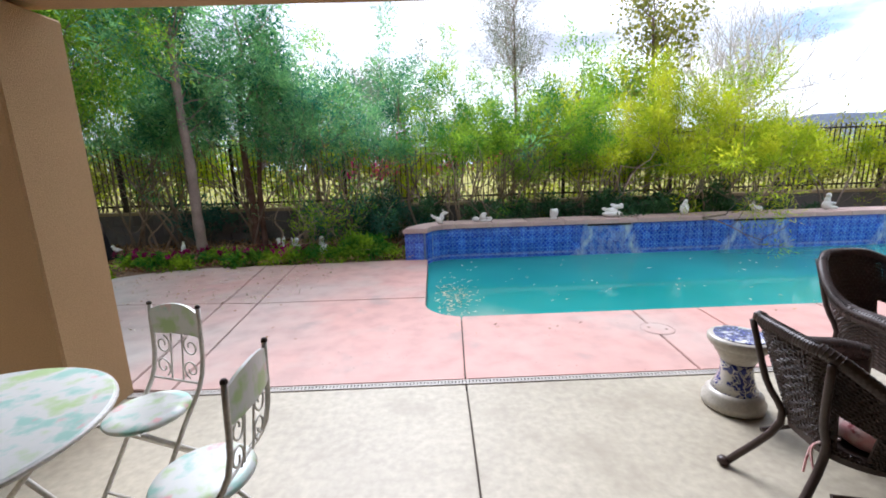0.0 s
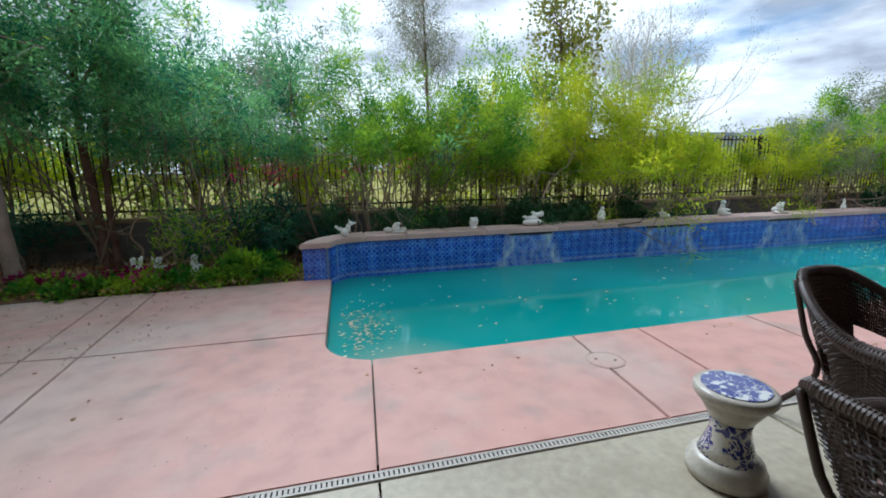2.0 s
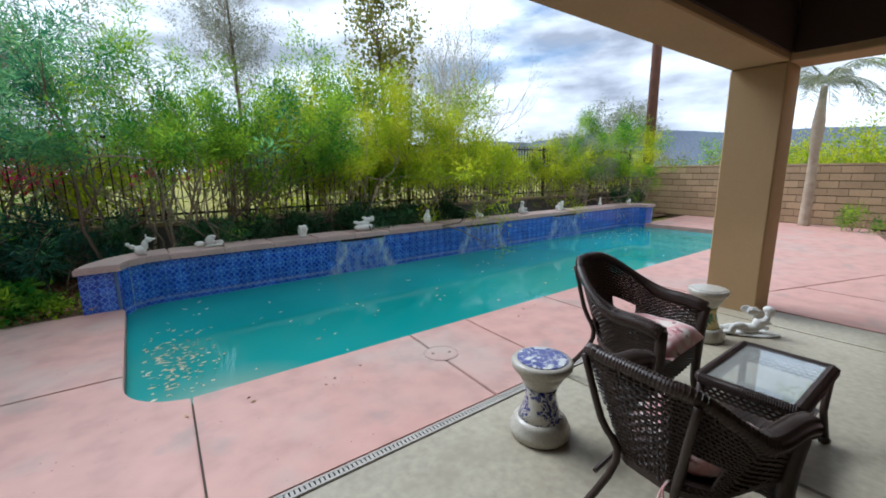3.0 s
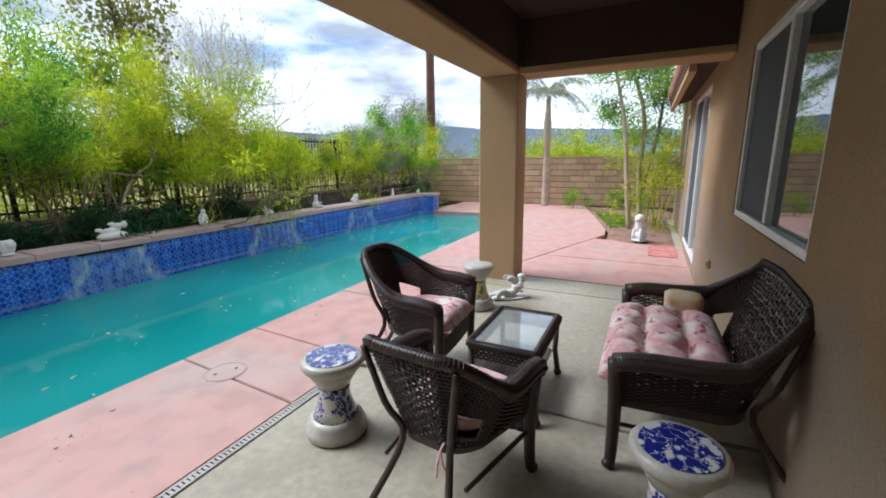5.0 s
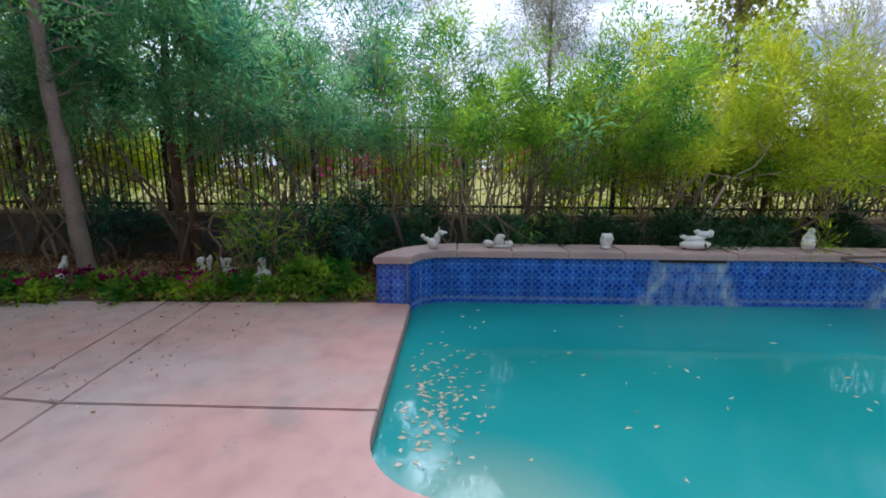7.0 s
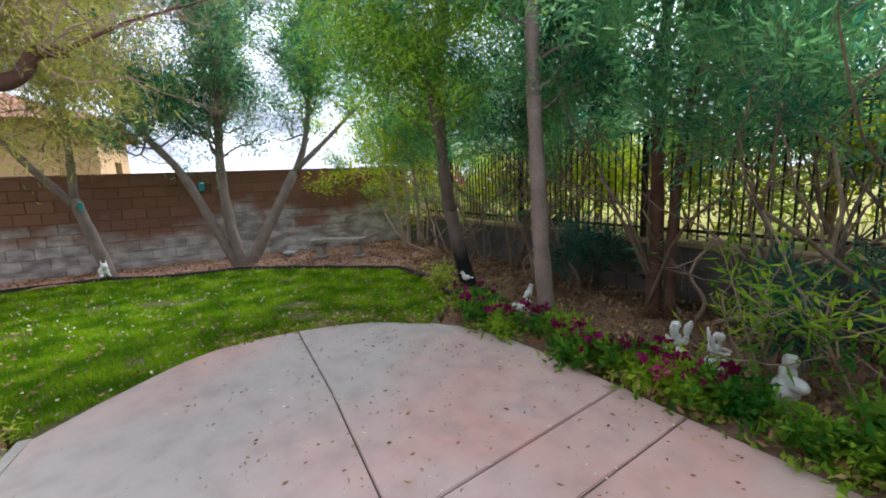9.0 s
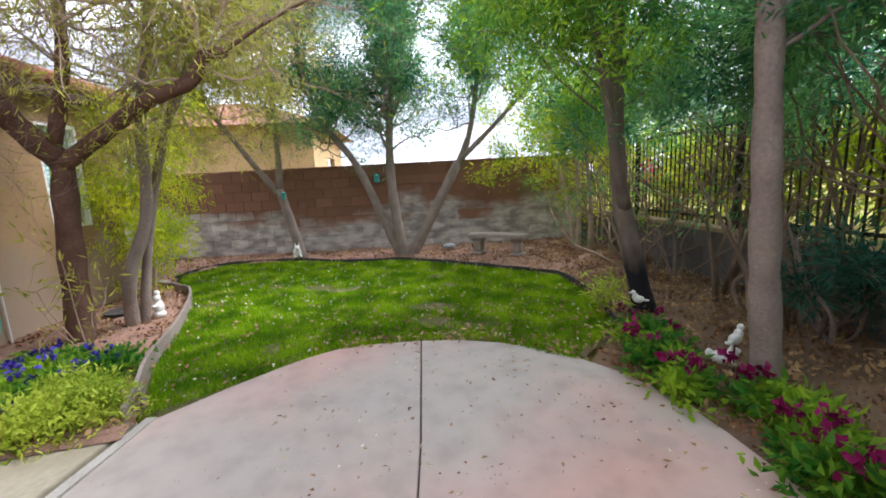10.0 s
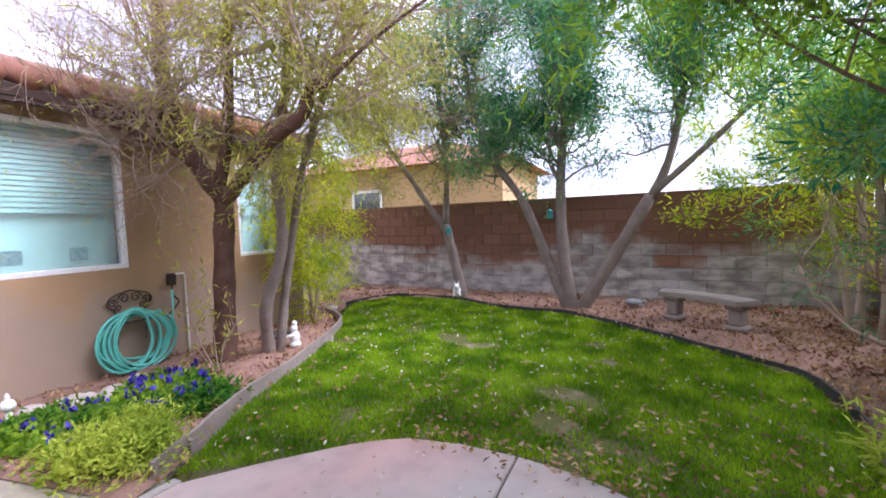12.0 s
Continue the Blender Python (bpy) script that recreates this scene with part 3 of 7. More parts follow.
# the raised wall behind the pool, its tiles and coping
FACE = 6.87
left_end = [(0.05, 6.50), (0.40, 6.50)] + [(0.40 + 0.42 * (1 - math.cos(radians(a))), 6.50 + 0.37 * math.sin(radians(a))) for a in range(10, 91, 10)]
right_end = [(12.24 - x, y) for x, y in left_end[::-1]]
front_line = left_end + right_end
raised = thing("raised_wall", 0, 0, 0, 0, "low wall of blue star-patterned tiles behind the pool with white lime streaks", "pool wall", kind="structure")
body = [(x, y + 0.012) for x, y in front_line] + [(12.19, 6.80), (12.0, 7.18), (11.5, 7.30), (0.75, 7.30), (0.25, 7.15), (0.06, 6.80)]
part("core", prism(body, -0.6, 0.44), M_STUCCO, raised)


def tile_material():
    """Cobalt glaze with a pale eight-pointed star, lime bloom under the three spouts and along the water."""
    m, n, l, b = node_material("blue_star_tile")
    co = n.new("ShaderNodeUVMap")
    co.uv_map = "star"
    sep = n.new("ShaderNodeSeparateXYZ")
    l.new(co.outputs["UV"], sep.inputs["Vector"])

    def math_node(op, a, c=0.0):
        k = n.new("ShaderNodeMath")
        k.operation = op
        for i, v in enumerate((a, c)):
            if isinstance(v, (int, float)):
                k.inputs[i].default_value = v
            else:
                l.new(v, k.inputs[i])
        return k.outputs["Value"]
    x, y = math_node("ABSOLUTE", sep.outputs["X"]), math_node("ABSOLUTE", sep.outputs["Y"])
    dia = math_node("ABSOLUTE", math_node("SUBTRACT", math_node("ADD", x, y), 0.95))
    diag = math_node("ABSOLUTE", math_node("SUBTRACT", x, y))
    axis = math_node("MINIMUM", x, y)
    line = math_node("MINIMUM", math_node("MINIMUM", dia, diag), math_node("MULTIPLY", axis, 1.3))
    star = ramp_node(n, l, line, ((0.03, (1, 1, 1)), (0.11, (0, 0, 0)))).outputs["Color"]
    t = noise_node(n, l, 14, 4, "World")
    blue = ramp_node(n, l, t.outputs["Fac"], ((0.35, (0.014, 0.05, 0.41)), (0.65, (0.03, 0.10, 0.56)))).outputs["Color"]
    info = n.new("ShaderNodeObjectInfo")
    tone = ramp_node(n, l, info.outputs["Random"], ((0, (0.8, 0.8, 0.85)), (1, (1.2, 1.2, 1.15)))).outputs["Color"]
    col = mix_node(n, l, 1.0, mix_node(n, l, math_node("MULTIPLY", star, 0.5), blue, (0.22, 0.52, 0.85)), tone, "MULTIPLY")
    geo = n.new("ShaderNodeNewGeometry")
    pos = n.new("ShaderNodeSeparateXYZ")
    l.new(geo.outputs["Position"], pos.inputs["Vector"])
    drop = math_node("SUBTRACT", 0.42, pos.outputs["Z"])
    mask = None
    for cx, half, amount in ((3.52, 0.40, 0.9), (6.14, 0.46, 0.75), (8.76, 0.42, 0.7)):
        off = math_node("ABSOLUTE", math_node("SUBTRACT", pos.outputs["X"], cx))
        edge = math_node("ADD", half, math_node("MULTIPLY", math_node("POWER", math_node("MAXIMUM", drop, 0.0), 2.0), 0.75))
        rim = math_node("SUBTRACT", 1.0, math_node("MULTIPLY", math_node("ABSOLUTE", math_node("SUBTRACT", off, math_node("SUBTRACT", edge, 0.09))), 6.5))
        inner = math_node("MULTIPLY", math_node("LESS_THAN", off, edge), 0.30)
        k = math_node("MULTIPLY", math_node("MAXIMUM", math_node("MAXIMUM", rim, inner), 0.0), amount)
        mask = k if mask is None else math_node("MAXIMUM", mask, k)
    streak = noise_node(n, l, 9, 6, "World", (1.6, 1, 0.8))
    mask = math_node("MULTIPLY", mask, ramp_node(n, l, streak.outputs["Fac"], ((0.38, (0.15,) * 3), (0.6, (1,) * 3))).outputs["Color"])
    waterline = math_node("MULTIPLY", math_node("SUBTRACT", 1.0, math_node("MULTIPLY", math_node("ABSOLUTE", math_node("ADD", pos.outputs["Z"], 0.035)), 28.0)), 0.5)
    mask = math_node("MINIMUM", math_node("MAXIMUM", mask, math_node("MAXIMUM", math_node("MULTIPLY", waterline, streak.outputs["Fac"]), 0.0)), 0.92)
    col = mix_node(n, l, mask, col, (0.50, 0.62, 0.66))
    l.new(col, b.inputs["Base Color"])
    l.new(ramp_node(n, l, mask, ((0, (0.16,) * 3), (0.7, (0.7,) * 3))).outputs["Color"], b.inputs["Roughness"])
    return m


M_TILE = tile_material()
M_GROUT = surface("pale_blue_grout", (0.22, 0.34, 0.52), (0.16, 0.27, 0.45), 0.8, 3, 50, 0.2)


def along(line, step):
    """Even steps along a broken line: middle, and heading."""
    pts = [Vector((*p, 0)) for p in line]
    seg = [(c - a).length for a, c in zip(pts, pts[1:])]
    total, out, s = sum(seg), [], step / 2
    while s < total - step / 3:
        rest, i = s, 0
        while i < len(seg) - 1 and rest > seg[i]:
            rest -= seg[i]
            i += 1
        d = (pts[i + 1] - pts[i]).normalized()
        out.append((pts[i] + d * rest, math.degrees(math.atan2(d.y, d.x))))
        s += step
    return out


def tile_mesh(w, h):
    bm = bmesh.new()
    box(bm, -w / 2, w / 2, -0.008, 0.006, 0, h)
    bmesh.ops.bevel(bm, geom=[e for e in bm.edges if all(v.co.y < 0 for v in e.verts)], offset=0.003, segments=1, affect="EDGES")
    uv = bm.loops.layers.uv.new("star")
    for f in bm.faces:
        for lp in f.loops:
            lp[uv].uv = (lp.vert.co.x / w * 2, (lp.vert.co.z / h - 0.5) * 2)
    bmesh.ops.recalc_face_normals(bm, faces=bm.faces[:])
    me = bpy.data.meshes.new("tile")
    bm.to_mesh(me)
    bm.free()
    me.materials.append(M_TILE)
    return me


def place(name, me, parent, m):
    ob = new(name, me)
    ob.parent = parent
    ob.matrix_basis = m
    return ob


part("grout", prism([(x, y + 0.004) for x, y in front_line] + [(x, y + 0.016) for x, y in front_line[::-1]], -0.25, 0.44), M_GROUT, raised)

# coping stones
back_line = [(0.02, 6.46), (0.10, 6.72), (0.28, 7.02), (0.55, 7.24), (0.9, 7.33)] + [(0.9 + i * 0.62, 7.34) for i in range(1, 18)]
front_cop = [(0.02, 6.455), (0.42, 6.455), (0.50, 6.66), (0.66, 6.78), (0.9, 6.825)] + [(0.9 + i * 0.62, 6.825) for i in range(1, 18)]
coping = thing("coping", 0, 0, 0, 0, "pinkish cast-stone coping on the tiled wall", "coping", kind="structure")
first = [front_cop[0], front_cop[1], front_cop[2], front_cop[3], front_cop[4], back_line[4], back_line[3], back_line[2], back_line[1]]
part("stone", prism(inset(first, 0.003), 0.44, 0.512, 0.014), M_COPING, coping)
for i in range(4, 21):
    q = [front_cop[i], front_cop[i + 1], back_line[i + 1], back_line[i]]
    part("stone", prism(inset(q, 0.004), 0.44, 0.51 + 0.003 * (i % 2), 0.014), M_COPING, coping)
part("stone", prism(inset([(11.44, 6.825), (11.7, 6.75), (11.83, 6.455), (12.24, 6.455), (12.1, 6.9), (11.8, 7.26), (11.44, 7.34)], 0.003), 0.44, 0.511, 0.014), M_COPING, coping)

# ---- low back wall and iron fence ----
M_BLOCK_GREY = surface("grey_block", (0.165, 0.15, 0.14), (0.11, 0.10, 0.095), 0.92, 1.5, 60, 0.6, 0.006, spread=0.12, spec=0.15)
M_CAP = surface("tan_cap_block", (0.42, 0.31, 0.19), (0.34, 0.25, 0.16), 0.92, 1.5, 60, 0.5, 0.006, spread=0.08, spec=0.15)
low_wall = thing("wall_back", 0, 8.66, 0, 0, "low grey block retaining wall under the iron fence", "wall", kind="structure")
part("core", boxes([(-10.6, 15.0, 0.0, 0.16, -0.2, 0.66)]), M_BLOCK_GREY, low_wall)
caps = []
for i in range(64):
    caps.append((-10.58 + i * 0.40, -10.19 + i * 0.40, -0.03, 0.19, 0.66, 0.72))
tagged(part("cap", boxes(caps, 0.006), M_CAP, low_wall, "tan cap blocks"), kind="stuff")
fence = thing("iron_fence", 0, 8.74, 0.72, 0, "dark wrought-iron picket fence on the low wall", "fence", kind="structure")
bm_picket = boxes([(-0.008, 0.008, -0.008, 0.008, 0.0, 1.36)])
me_picket = bpy.data.meshes.new("picket")
bm_picket.to_mesh(me_picket)
bm_picket.free()
me_picket.materials.append(M_FENCE)
for i in range(236):
    place("picket", me_picket, fence, Matrix.Translation((-10.5 + i * 0.108, 0, 0.02)))
part("rail", boxes([(-10.6, 15.0, -0.016, 0.016, 0.10, 0.135)]), M_FENCE, fence)
part("rail", boxes([(-10.6, 15.0, -0.016, 0.016, 1.28, 1.315)]), M_FENCE, fence)
for i in range(12):
    part("post", boxes([(-10.5 + i * 2.3 - 0.028, -10.5 + i * 2.3 + 0.028, -0.028, 0.028, 0, 1.40)]), M_FENCE, fence)

# ---- block walls on the two sides ----
# Mortar of the tan wall, with the joints' deep shadow put into its colour.
M_MORTAR_SHADE = surface("shadow_dark_mortar", (0.16, 0.105, 0.065), (0.12, 0.08, 0.05), 0.95, 2, 60, 0.4)
M_BLOCK_TAN = surface("tan_block", (0.50, 0.36, 0.225), (0.42, 0.30, 0.185), 0.92, 0.8, 55, 0.6, 0.006, spread=0.13, spec=0.15)


def stained_block():
    """Red-brown wash above, bleached lime below in ragged patches."""
    m, n, l, b = node_material("stained_block")
    geo = n.new("ShaderNodeNewGeometry")
    sep = n.new("ShaderNodeSeparateXYZ")
    l.new(geo.outputs["Position"], sep.inputs["Vector"])
    t, t2 = noise_node(n, l, 0.55, 5, "World"), noise_node(n, l, 55, 4, "World")
    k = n.new("ShaderNodeMath")
    k.operation = "MULTIPLY_ADD"
    l.new(t.outputs["Fac"], k.inputs[0])
    k.inputs[1].default_value = -2.6
    step = n.new("ShaderNodeMath")
    step.operation = "MULTIPLY_ADD"
    step.inputs[1].default_value = 0.34
    l.new(n.new("ShaderNodeObjectInfo").outputs["Random"], step.inputs[0])
    l.new(sep.outputs["Z"], step.inputs[2])
    l.new(step.outputs["Value"], k.inputs[2])
    shift = n.new("ShaderNodeMath")
    shift.inputs[1].default_value = 0.30
    l.new(k.outputs["Value"], shift.inputs[0])
    f = ramp_node(n, l, shift.outputs["Value"], ((0.0, (1, 1, 1)), (0.35, (0, 0, 0)))).outputs["Color"]
    info = n.new("ShaderNodeObjectInfo")
    tone = ramp_node(n, l, info.outputs["Random"], ((0, (0.85,) * 3), (1, (1.15,) * 3))).outputs["Color"]
    col = mix_node(n, l, f, (0.235, 0.125, 0.085), mix_node(n, l, ramp_node(n, l, noise_node(n, l, 3.2, 8, "World", (1, 1, 2.2)).outputs["Fac"], ((0.38, (0, 0, 0)), (0.62, (1, 1, 1)))).outputs["Color"], (0.30, 0.27, 0.255), (0.60, 0.56, 0.535)))
    col = mix_node(n, l, 1.0, col, tone, "MULTIPLY")
    l.new(col, b.inputs["Base Color"])
    b.inputs["Roughness"].default_value, b.inputs["Specular IOR Level"].default_value = 0.92, 0.15
    bump_node(n, l, b, t2.outputs["Fac"], 0.6, 0.006)
    return m


M_BLOCK_STAIN = stained_block()


def block_wall(name, a, c, top, material, label, base=0.0, reach=None):
    """Courses of hollow blocks, 0.20 high and 0.40 long, with raked joints, and a flat cap."""
    a, c = Vector(a), Vector(c)
    d = c - a
    ob = thing(name, a.x, a.y, base, math.degrees(math.atan2(d.y, d.x)), label, "wall", kind="structure")
    length, h = d.length, top - base
    courses = int(round((h - 0.05) / 0.2))
    ch = (h - 0.05) / courses
    part("mortar", boxes([(0, length, -0.075, 0.075, -0.3, h - 0.05)]), M_BLOCK_STAIN if material is M_BLOCK_STAIN else M_MORTAR_SHADE, ob)
    part("cap", boxes([(i * 0.4 + 0.003, min(length, i * 0.4 + 0.397), -0.10, 0.10, h - 0.05, h) for i in range(int(length / 0.4) + 1) if i * 0.4 < length - 0.05], 0.004), material, ob)
    return ob, length, courses, ch


wall_left = block_wall("wall_left", (-11.05, -3.2), (-10.33, 8.60), 1.95, M_BLOCK_STAIN, "stained red-brown block wall bleached white near the ground", 0.0)
wall_right = block_wall("wall_right", (14.85, 8.6), (14.85, -2.5), 1.56, M_BLOCK_TAN, "tan slump-block garden wall", 0.0)

# ---- house ----
house = thing("house", 0, 0, 0, 0, "single-storey tan stucco house with a covered patio", "house", kind="structure")


def wall_with_holes(name, x0, x1, y0, y1, z0, z1, holes, material, parent):
    """A wall along x, built up round its openings (x, x, z, z)."""
    rows, xs = [], sorted({x0, x1, *[h[0] for h in holes], *[h[1] for h in holes]})
    for a, c in zip(xs, xs[1:]):
        cuts = sorted((h[2], h[3]) for h in holes if h[0] <= a + 1e-6 and h[1] >= c - 1e-6)
        z = z0
        for lo, hi in cuts:
            if lo > z + 1e-6:
                rows.append((a, c, y0, y1, z, lo))
            z = hi
        if z < z1 - 1e-6:
            rows.append((a, c, y0, y1, z, z1))
    bm = boxes(rows)
    bmesh.ops.remove_doubles(bm, verts=bm.verts[:], dist=1e-4)
    return part(name, bm, material, parent)


wall_with_holes("wall", -2.0, 12.5, -0.12, 0.08, -0.1, 2.95, [(-0.5, 1.7, -0.1, 2.12), (3.0, 4.8, 1.03, 2.32), (7.2, 9.3, 0.02, 2.42), (10.2, 11.0, 1.0, 2.3)], M_STUCCO_HOUSE, house)
wall_with_holes("wall", -7.6, -2.0, 0.2, 0.4, -0.1, 2.85, [(-5.0, -3.3, 1.16, 2.62), (-7.05, -6.42, 1.16, 2.45)], M_STUCCO_HOUSE, house)
part("wall", boxes([(-7.6, -7.4, -6.0, 0.2, -0.1, 2.85), (-2.0, -1.8, -0.12, 0.2, -0.1, 2.85), (12.3, 12.5, -6, -0.12, -0.1, 2.95), (-7.4, 12.3, -6.0, -5.8, -0.1, 2.9)]), M_STUCCO_HOUSE, house)
part("inner_floor", boxes([(-7.4, 12.3, -5.8, 0.2, -0.12, -0.02)]), M_PATIO, house)
part("inner_wall", boxes([(-2.6, -2.4, -5.8, 0.2, -0.02, 2.85), (2.4, 2.6, -5.8, -0.12, -0.02, 2.85)]), M_STUCCO_HOUSE, house)
tagged(part("ceiling", boxes([(-7.6, 12.5, -6.0, 0.08, 2.95, 3.05)]), M_SOFFIT, house), kind="structure")
# patio roof: posts, beams, soffit
part("post", boxes([(5.58, 5.97, 2.13, 2.60, -0.02, 2.44)], 0.012), M_STUCCO, house, "square tan stucco post")
part("post", boxes([(-2.05, -1.62, 2.20, 2.66, -0.02, 2.40)], 0.012), M_STUCCO, house, "square tan stucco post")
part("beam", boxes([(-2.05, 5.97, 2.13, 2.60, 2.44, 2.98)], 0.012), M_STUCCO, house)
part("beam", boxes([(5.58, 5.97, 0.08, 2.13, 2.43, 2.98)], 0.012), M_STUCCO, house)
part("beam", boxes([(-2.05, -1.62, 0.08, 2.13, 2.43, 2.98)], 0.012), M_STUCCO, house)
tagged(part("ceiling", boxes([(-2.04, 5.96, 0.08, 2.59, 2.98, 3.06)]), M_SOFFIT, house, "dark brown patio soffit"), kind="structure")
part("soffit_lining", boxes([(-1.6, 5.56, 2.105, 2.128, 2.50, 2.98), (5.555, 5.578, 0.09, 2.1, 2.50, 2.98)]), M_SOFFIT, house)
M_ROOF = surface("terracotta_tile", (0.33, 0.13, 0.075), (0.24, 0.12, 0.08), 0.85, 2, 40, 0.4, spread=0.2)


def roof_slope(x0, x1, y_eave, z_eave, run, rise):
    """Rows of barrel tiles that climb from the eave to the ridge."""
    bm = bmesh.new()
    k = int((x1 - x0) / 0.26)
    for i in range(k):
        x = x0 + (i + 0.5) * (x1 - x0) / k
        tube(bm, [(x, y_eave, z_eave), (x, y_eave - run / 2, z_eave + rise / 2), (x, y_eave - run, z_eave + rise)], [0.10, 0.098, 0.096], 8)
    return tagged(part("roof_tiles", bm, M_ROOF, house, smooth=True), kind="stuff")


for x0, x1, ye, ze in ((5.9, 10.4, 0.44, 2.60), (-8.0, -2.0, 0.62, 2.90), (-2.0, 5.9, 2.9, 3.06)):
    bm = bmesh.new()
    run, rise = ye + 3.0, (ye + 3.0) * 0.34
    v = [bm.verts.new(c) for c in ((x0, ye, ze - 0.06), (x1, ye, ze - 0.06), (x1, ye - run, ze - 0.06 + rise), (x0, ye - run, ze - 0.06 + rise))]
    f = bm.faces.new(v)
    g = bmesh.ops.extrude_face_region(bm, geom=[f])
    bmesh.ops.translate(bm, verts=[k for k in g["geom"] if isinstance(k, bmesh.types.BMVert)], vec=(0, 0, -0.10))
    part("roof", bm, M_SOFFIT, house)
    roof_slope(x0, x1, ye + 0.03, ze, run, rise)
part("fascia", boxes([(5.98, 10.4, 0.36, 0.43, 2.36, 2.52)]), M_STUCCO, house)
part("fascia", boxes([(-8.0, -2.06, 0.54, 0.61, 2.70, 2.82)]), M_SOFFIT, house, "dark brown fascia board")

M_FRAME = surface("white_vinyl", (0.78, 0.77, 0.74), (0.70, 0.69, 0.66), 0.4, 3, 60, 0.05)


def glass_material(name, tint, rough=0.02, see=0.25):
    m, n, l, b = node_material(name)
    b.inputs["Base Color"].default_value = (*tint, 1)
    b.inputs["Roughness"].default_value, b.inputs["IOR"].default_value = rough, 1.5
    b.inputs["Transmission Weight"].default_value = see
    b.inputs["Coat Weight"].default_value = 0.2
    return m


M_GLASS = glass_material("window_glass", (0.92, 0.96, 0.95), 0.02, 0.92)
M_GLASS_DARK = glass_material("tinted_glass", (0.10, 0.12, 0.12), 0.02, 0.6)
M_SCREEN = surface("insect_screen", (0.055, 0.06, 0.065), (0.07, 0.075, 0.08), 0.8, 3, 300, 0.3, 0.002)
M_BLIND = surface("pale_teal_blind", (0.38, 0.67, 0.60), (0.33, 0.60, 0.54), 0.6, 2, 60, 0.1)


def window(name, x0, x1, z0, z1, y, label, screen=False, blind=False, mid=True, category="window", drop=0.6):
    o = thing(name, x0, y, z0, 0, label, category, kind="structure")
    w, h, f = x1 - x0, z1 - z0, 0.05
    part("window_frame", boxes([(0, w, -0.07, 0.02, 0, f), (0, w, -0.07, 0.02, h - f, h), (0, f, -0.07, 0.02, f, h - f), (w - f, w, -0.07, 0.02, f, h - f)]
                               + ([(w / 2 - 0.03, w / 2 + 0.03, -0.06, 0.01, f, h - f)] if mid else []), 0.004), M_FRAME, o)
    for a, c in (((f, w / 2 - 0.03), (w / 2 + 0.03, w - f)) if mid else ((f, w - f),)):
        part("pane", boxes([(a, c, -0.034, -0.028, f, h - f)]), M_GLASS_DARK if screen else M_GLASS, o).visible_shadow = False
    if screen:
        a, c = (w / 2 + 0.03, w - f) if mid else (f, w - f)
        part("insect_screen", boxes([(a, c, -0.016, -0.010, f, h - f)]), M_SCREEN, o, "dark insect screen")
    if blind:
        k = int(h * drop / 0.05)
        slats = [(0.02, w - 0.02, -0.17, -0.125, h - 0.06 - i * 0.05, h - 0.052 - i * 0.05 + 0.03) for i in range(k)]
        part("blind", boxes(slats), M_BLIND, o, "pale blue-green slatted blind, part lowered")
        part("inner_shade", boxes([(0, w, -0.24, -0.20, 0, h)]), M_BLIND, o)
    return o


window("window_1", 3.0, 4.8, 1.03, 2.32, 0.05, "white-framed sliding window with dark screen and tinted glass", screen=True)
window("door_1", 7.2, 9.3, 0.02, 2.42, 0.05, "white-framed sliding glass door with dark screen", screen=True, category="door")
window("window_2", 10.2, 11.0, 1.0, 2.3, 0.05, "small white-framed window with dark screen", screen=True, mid=False)
window("window_3", -5.0, -3.3, 1.16, 2.62, 0.37, "white-framed window with a half-lowered blue-green blind", blind=True, mid=False)
win3 = bpy.data.objects["window_3"]
for x in (0.35, 0.85):
    part("sticker", boxes([(x, x + 0.15, -0.026, -0.022, 0.12, 0.25)]), surface("teal_film", (0.16, 0.30, 0.29), (0.30, 0.44, 0.42), 0.4, 30, 90, 0.0), win3, "small square teal film on the glass")
window("window_4", -7.05, -6.42, 1.16, 2.45, 0.37, "small white-framed window with teal reflections", blind=True, mid=False, drop=0.55)


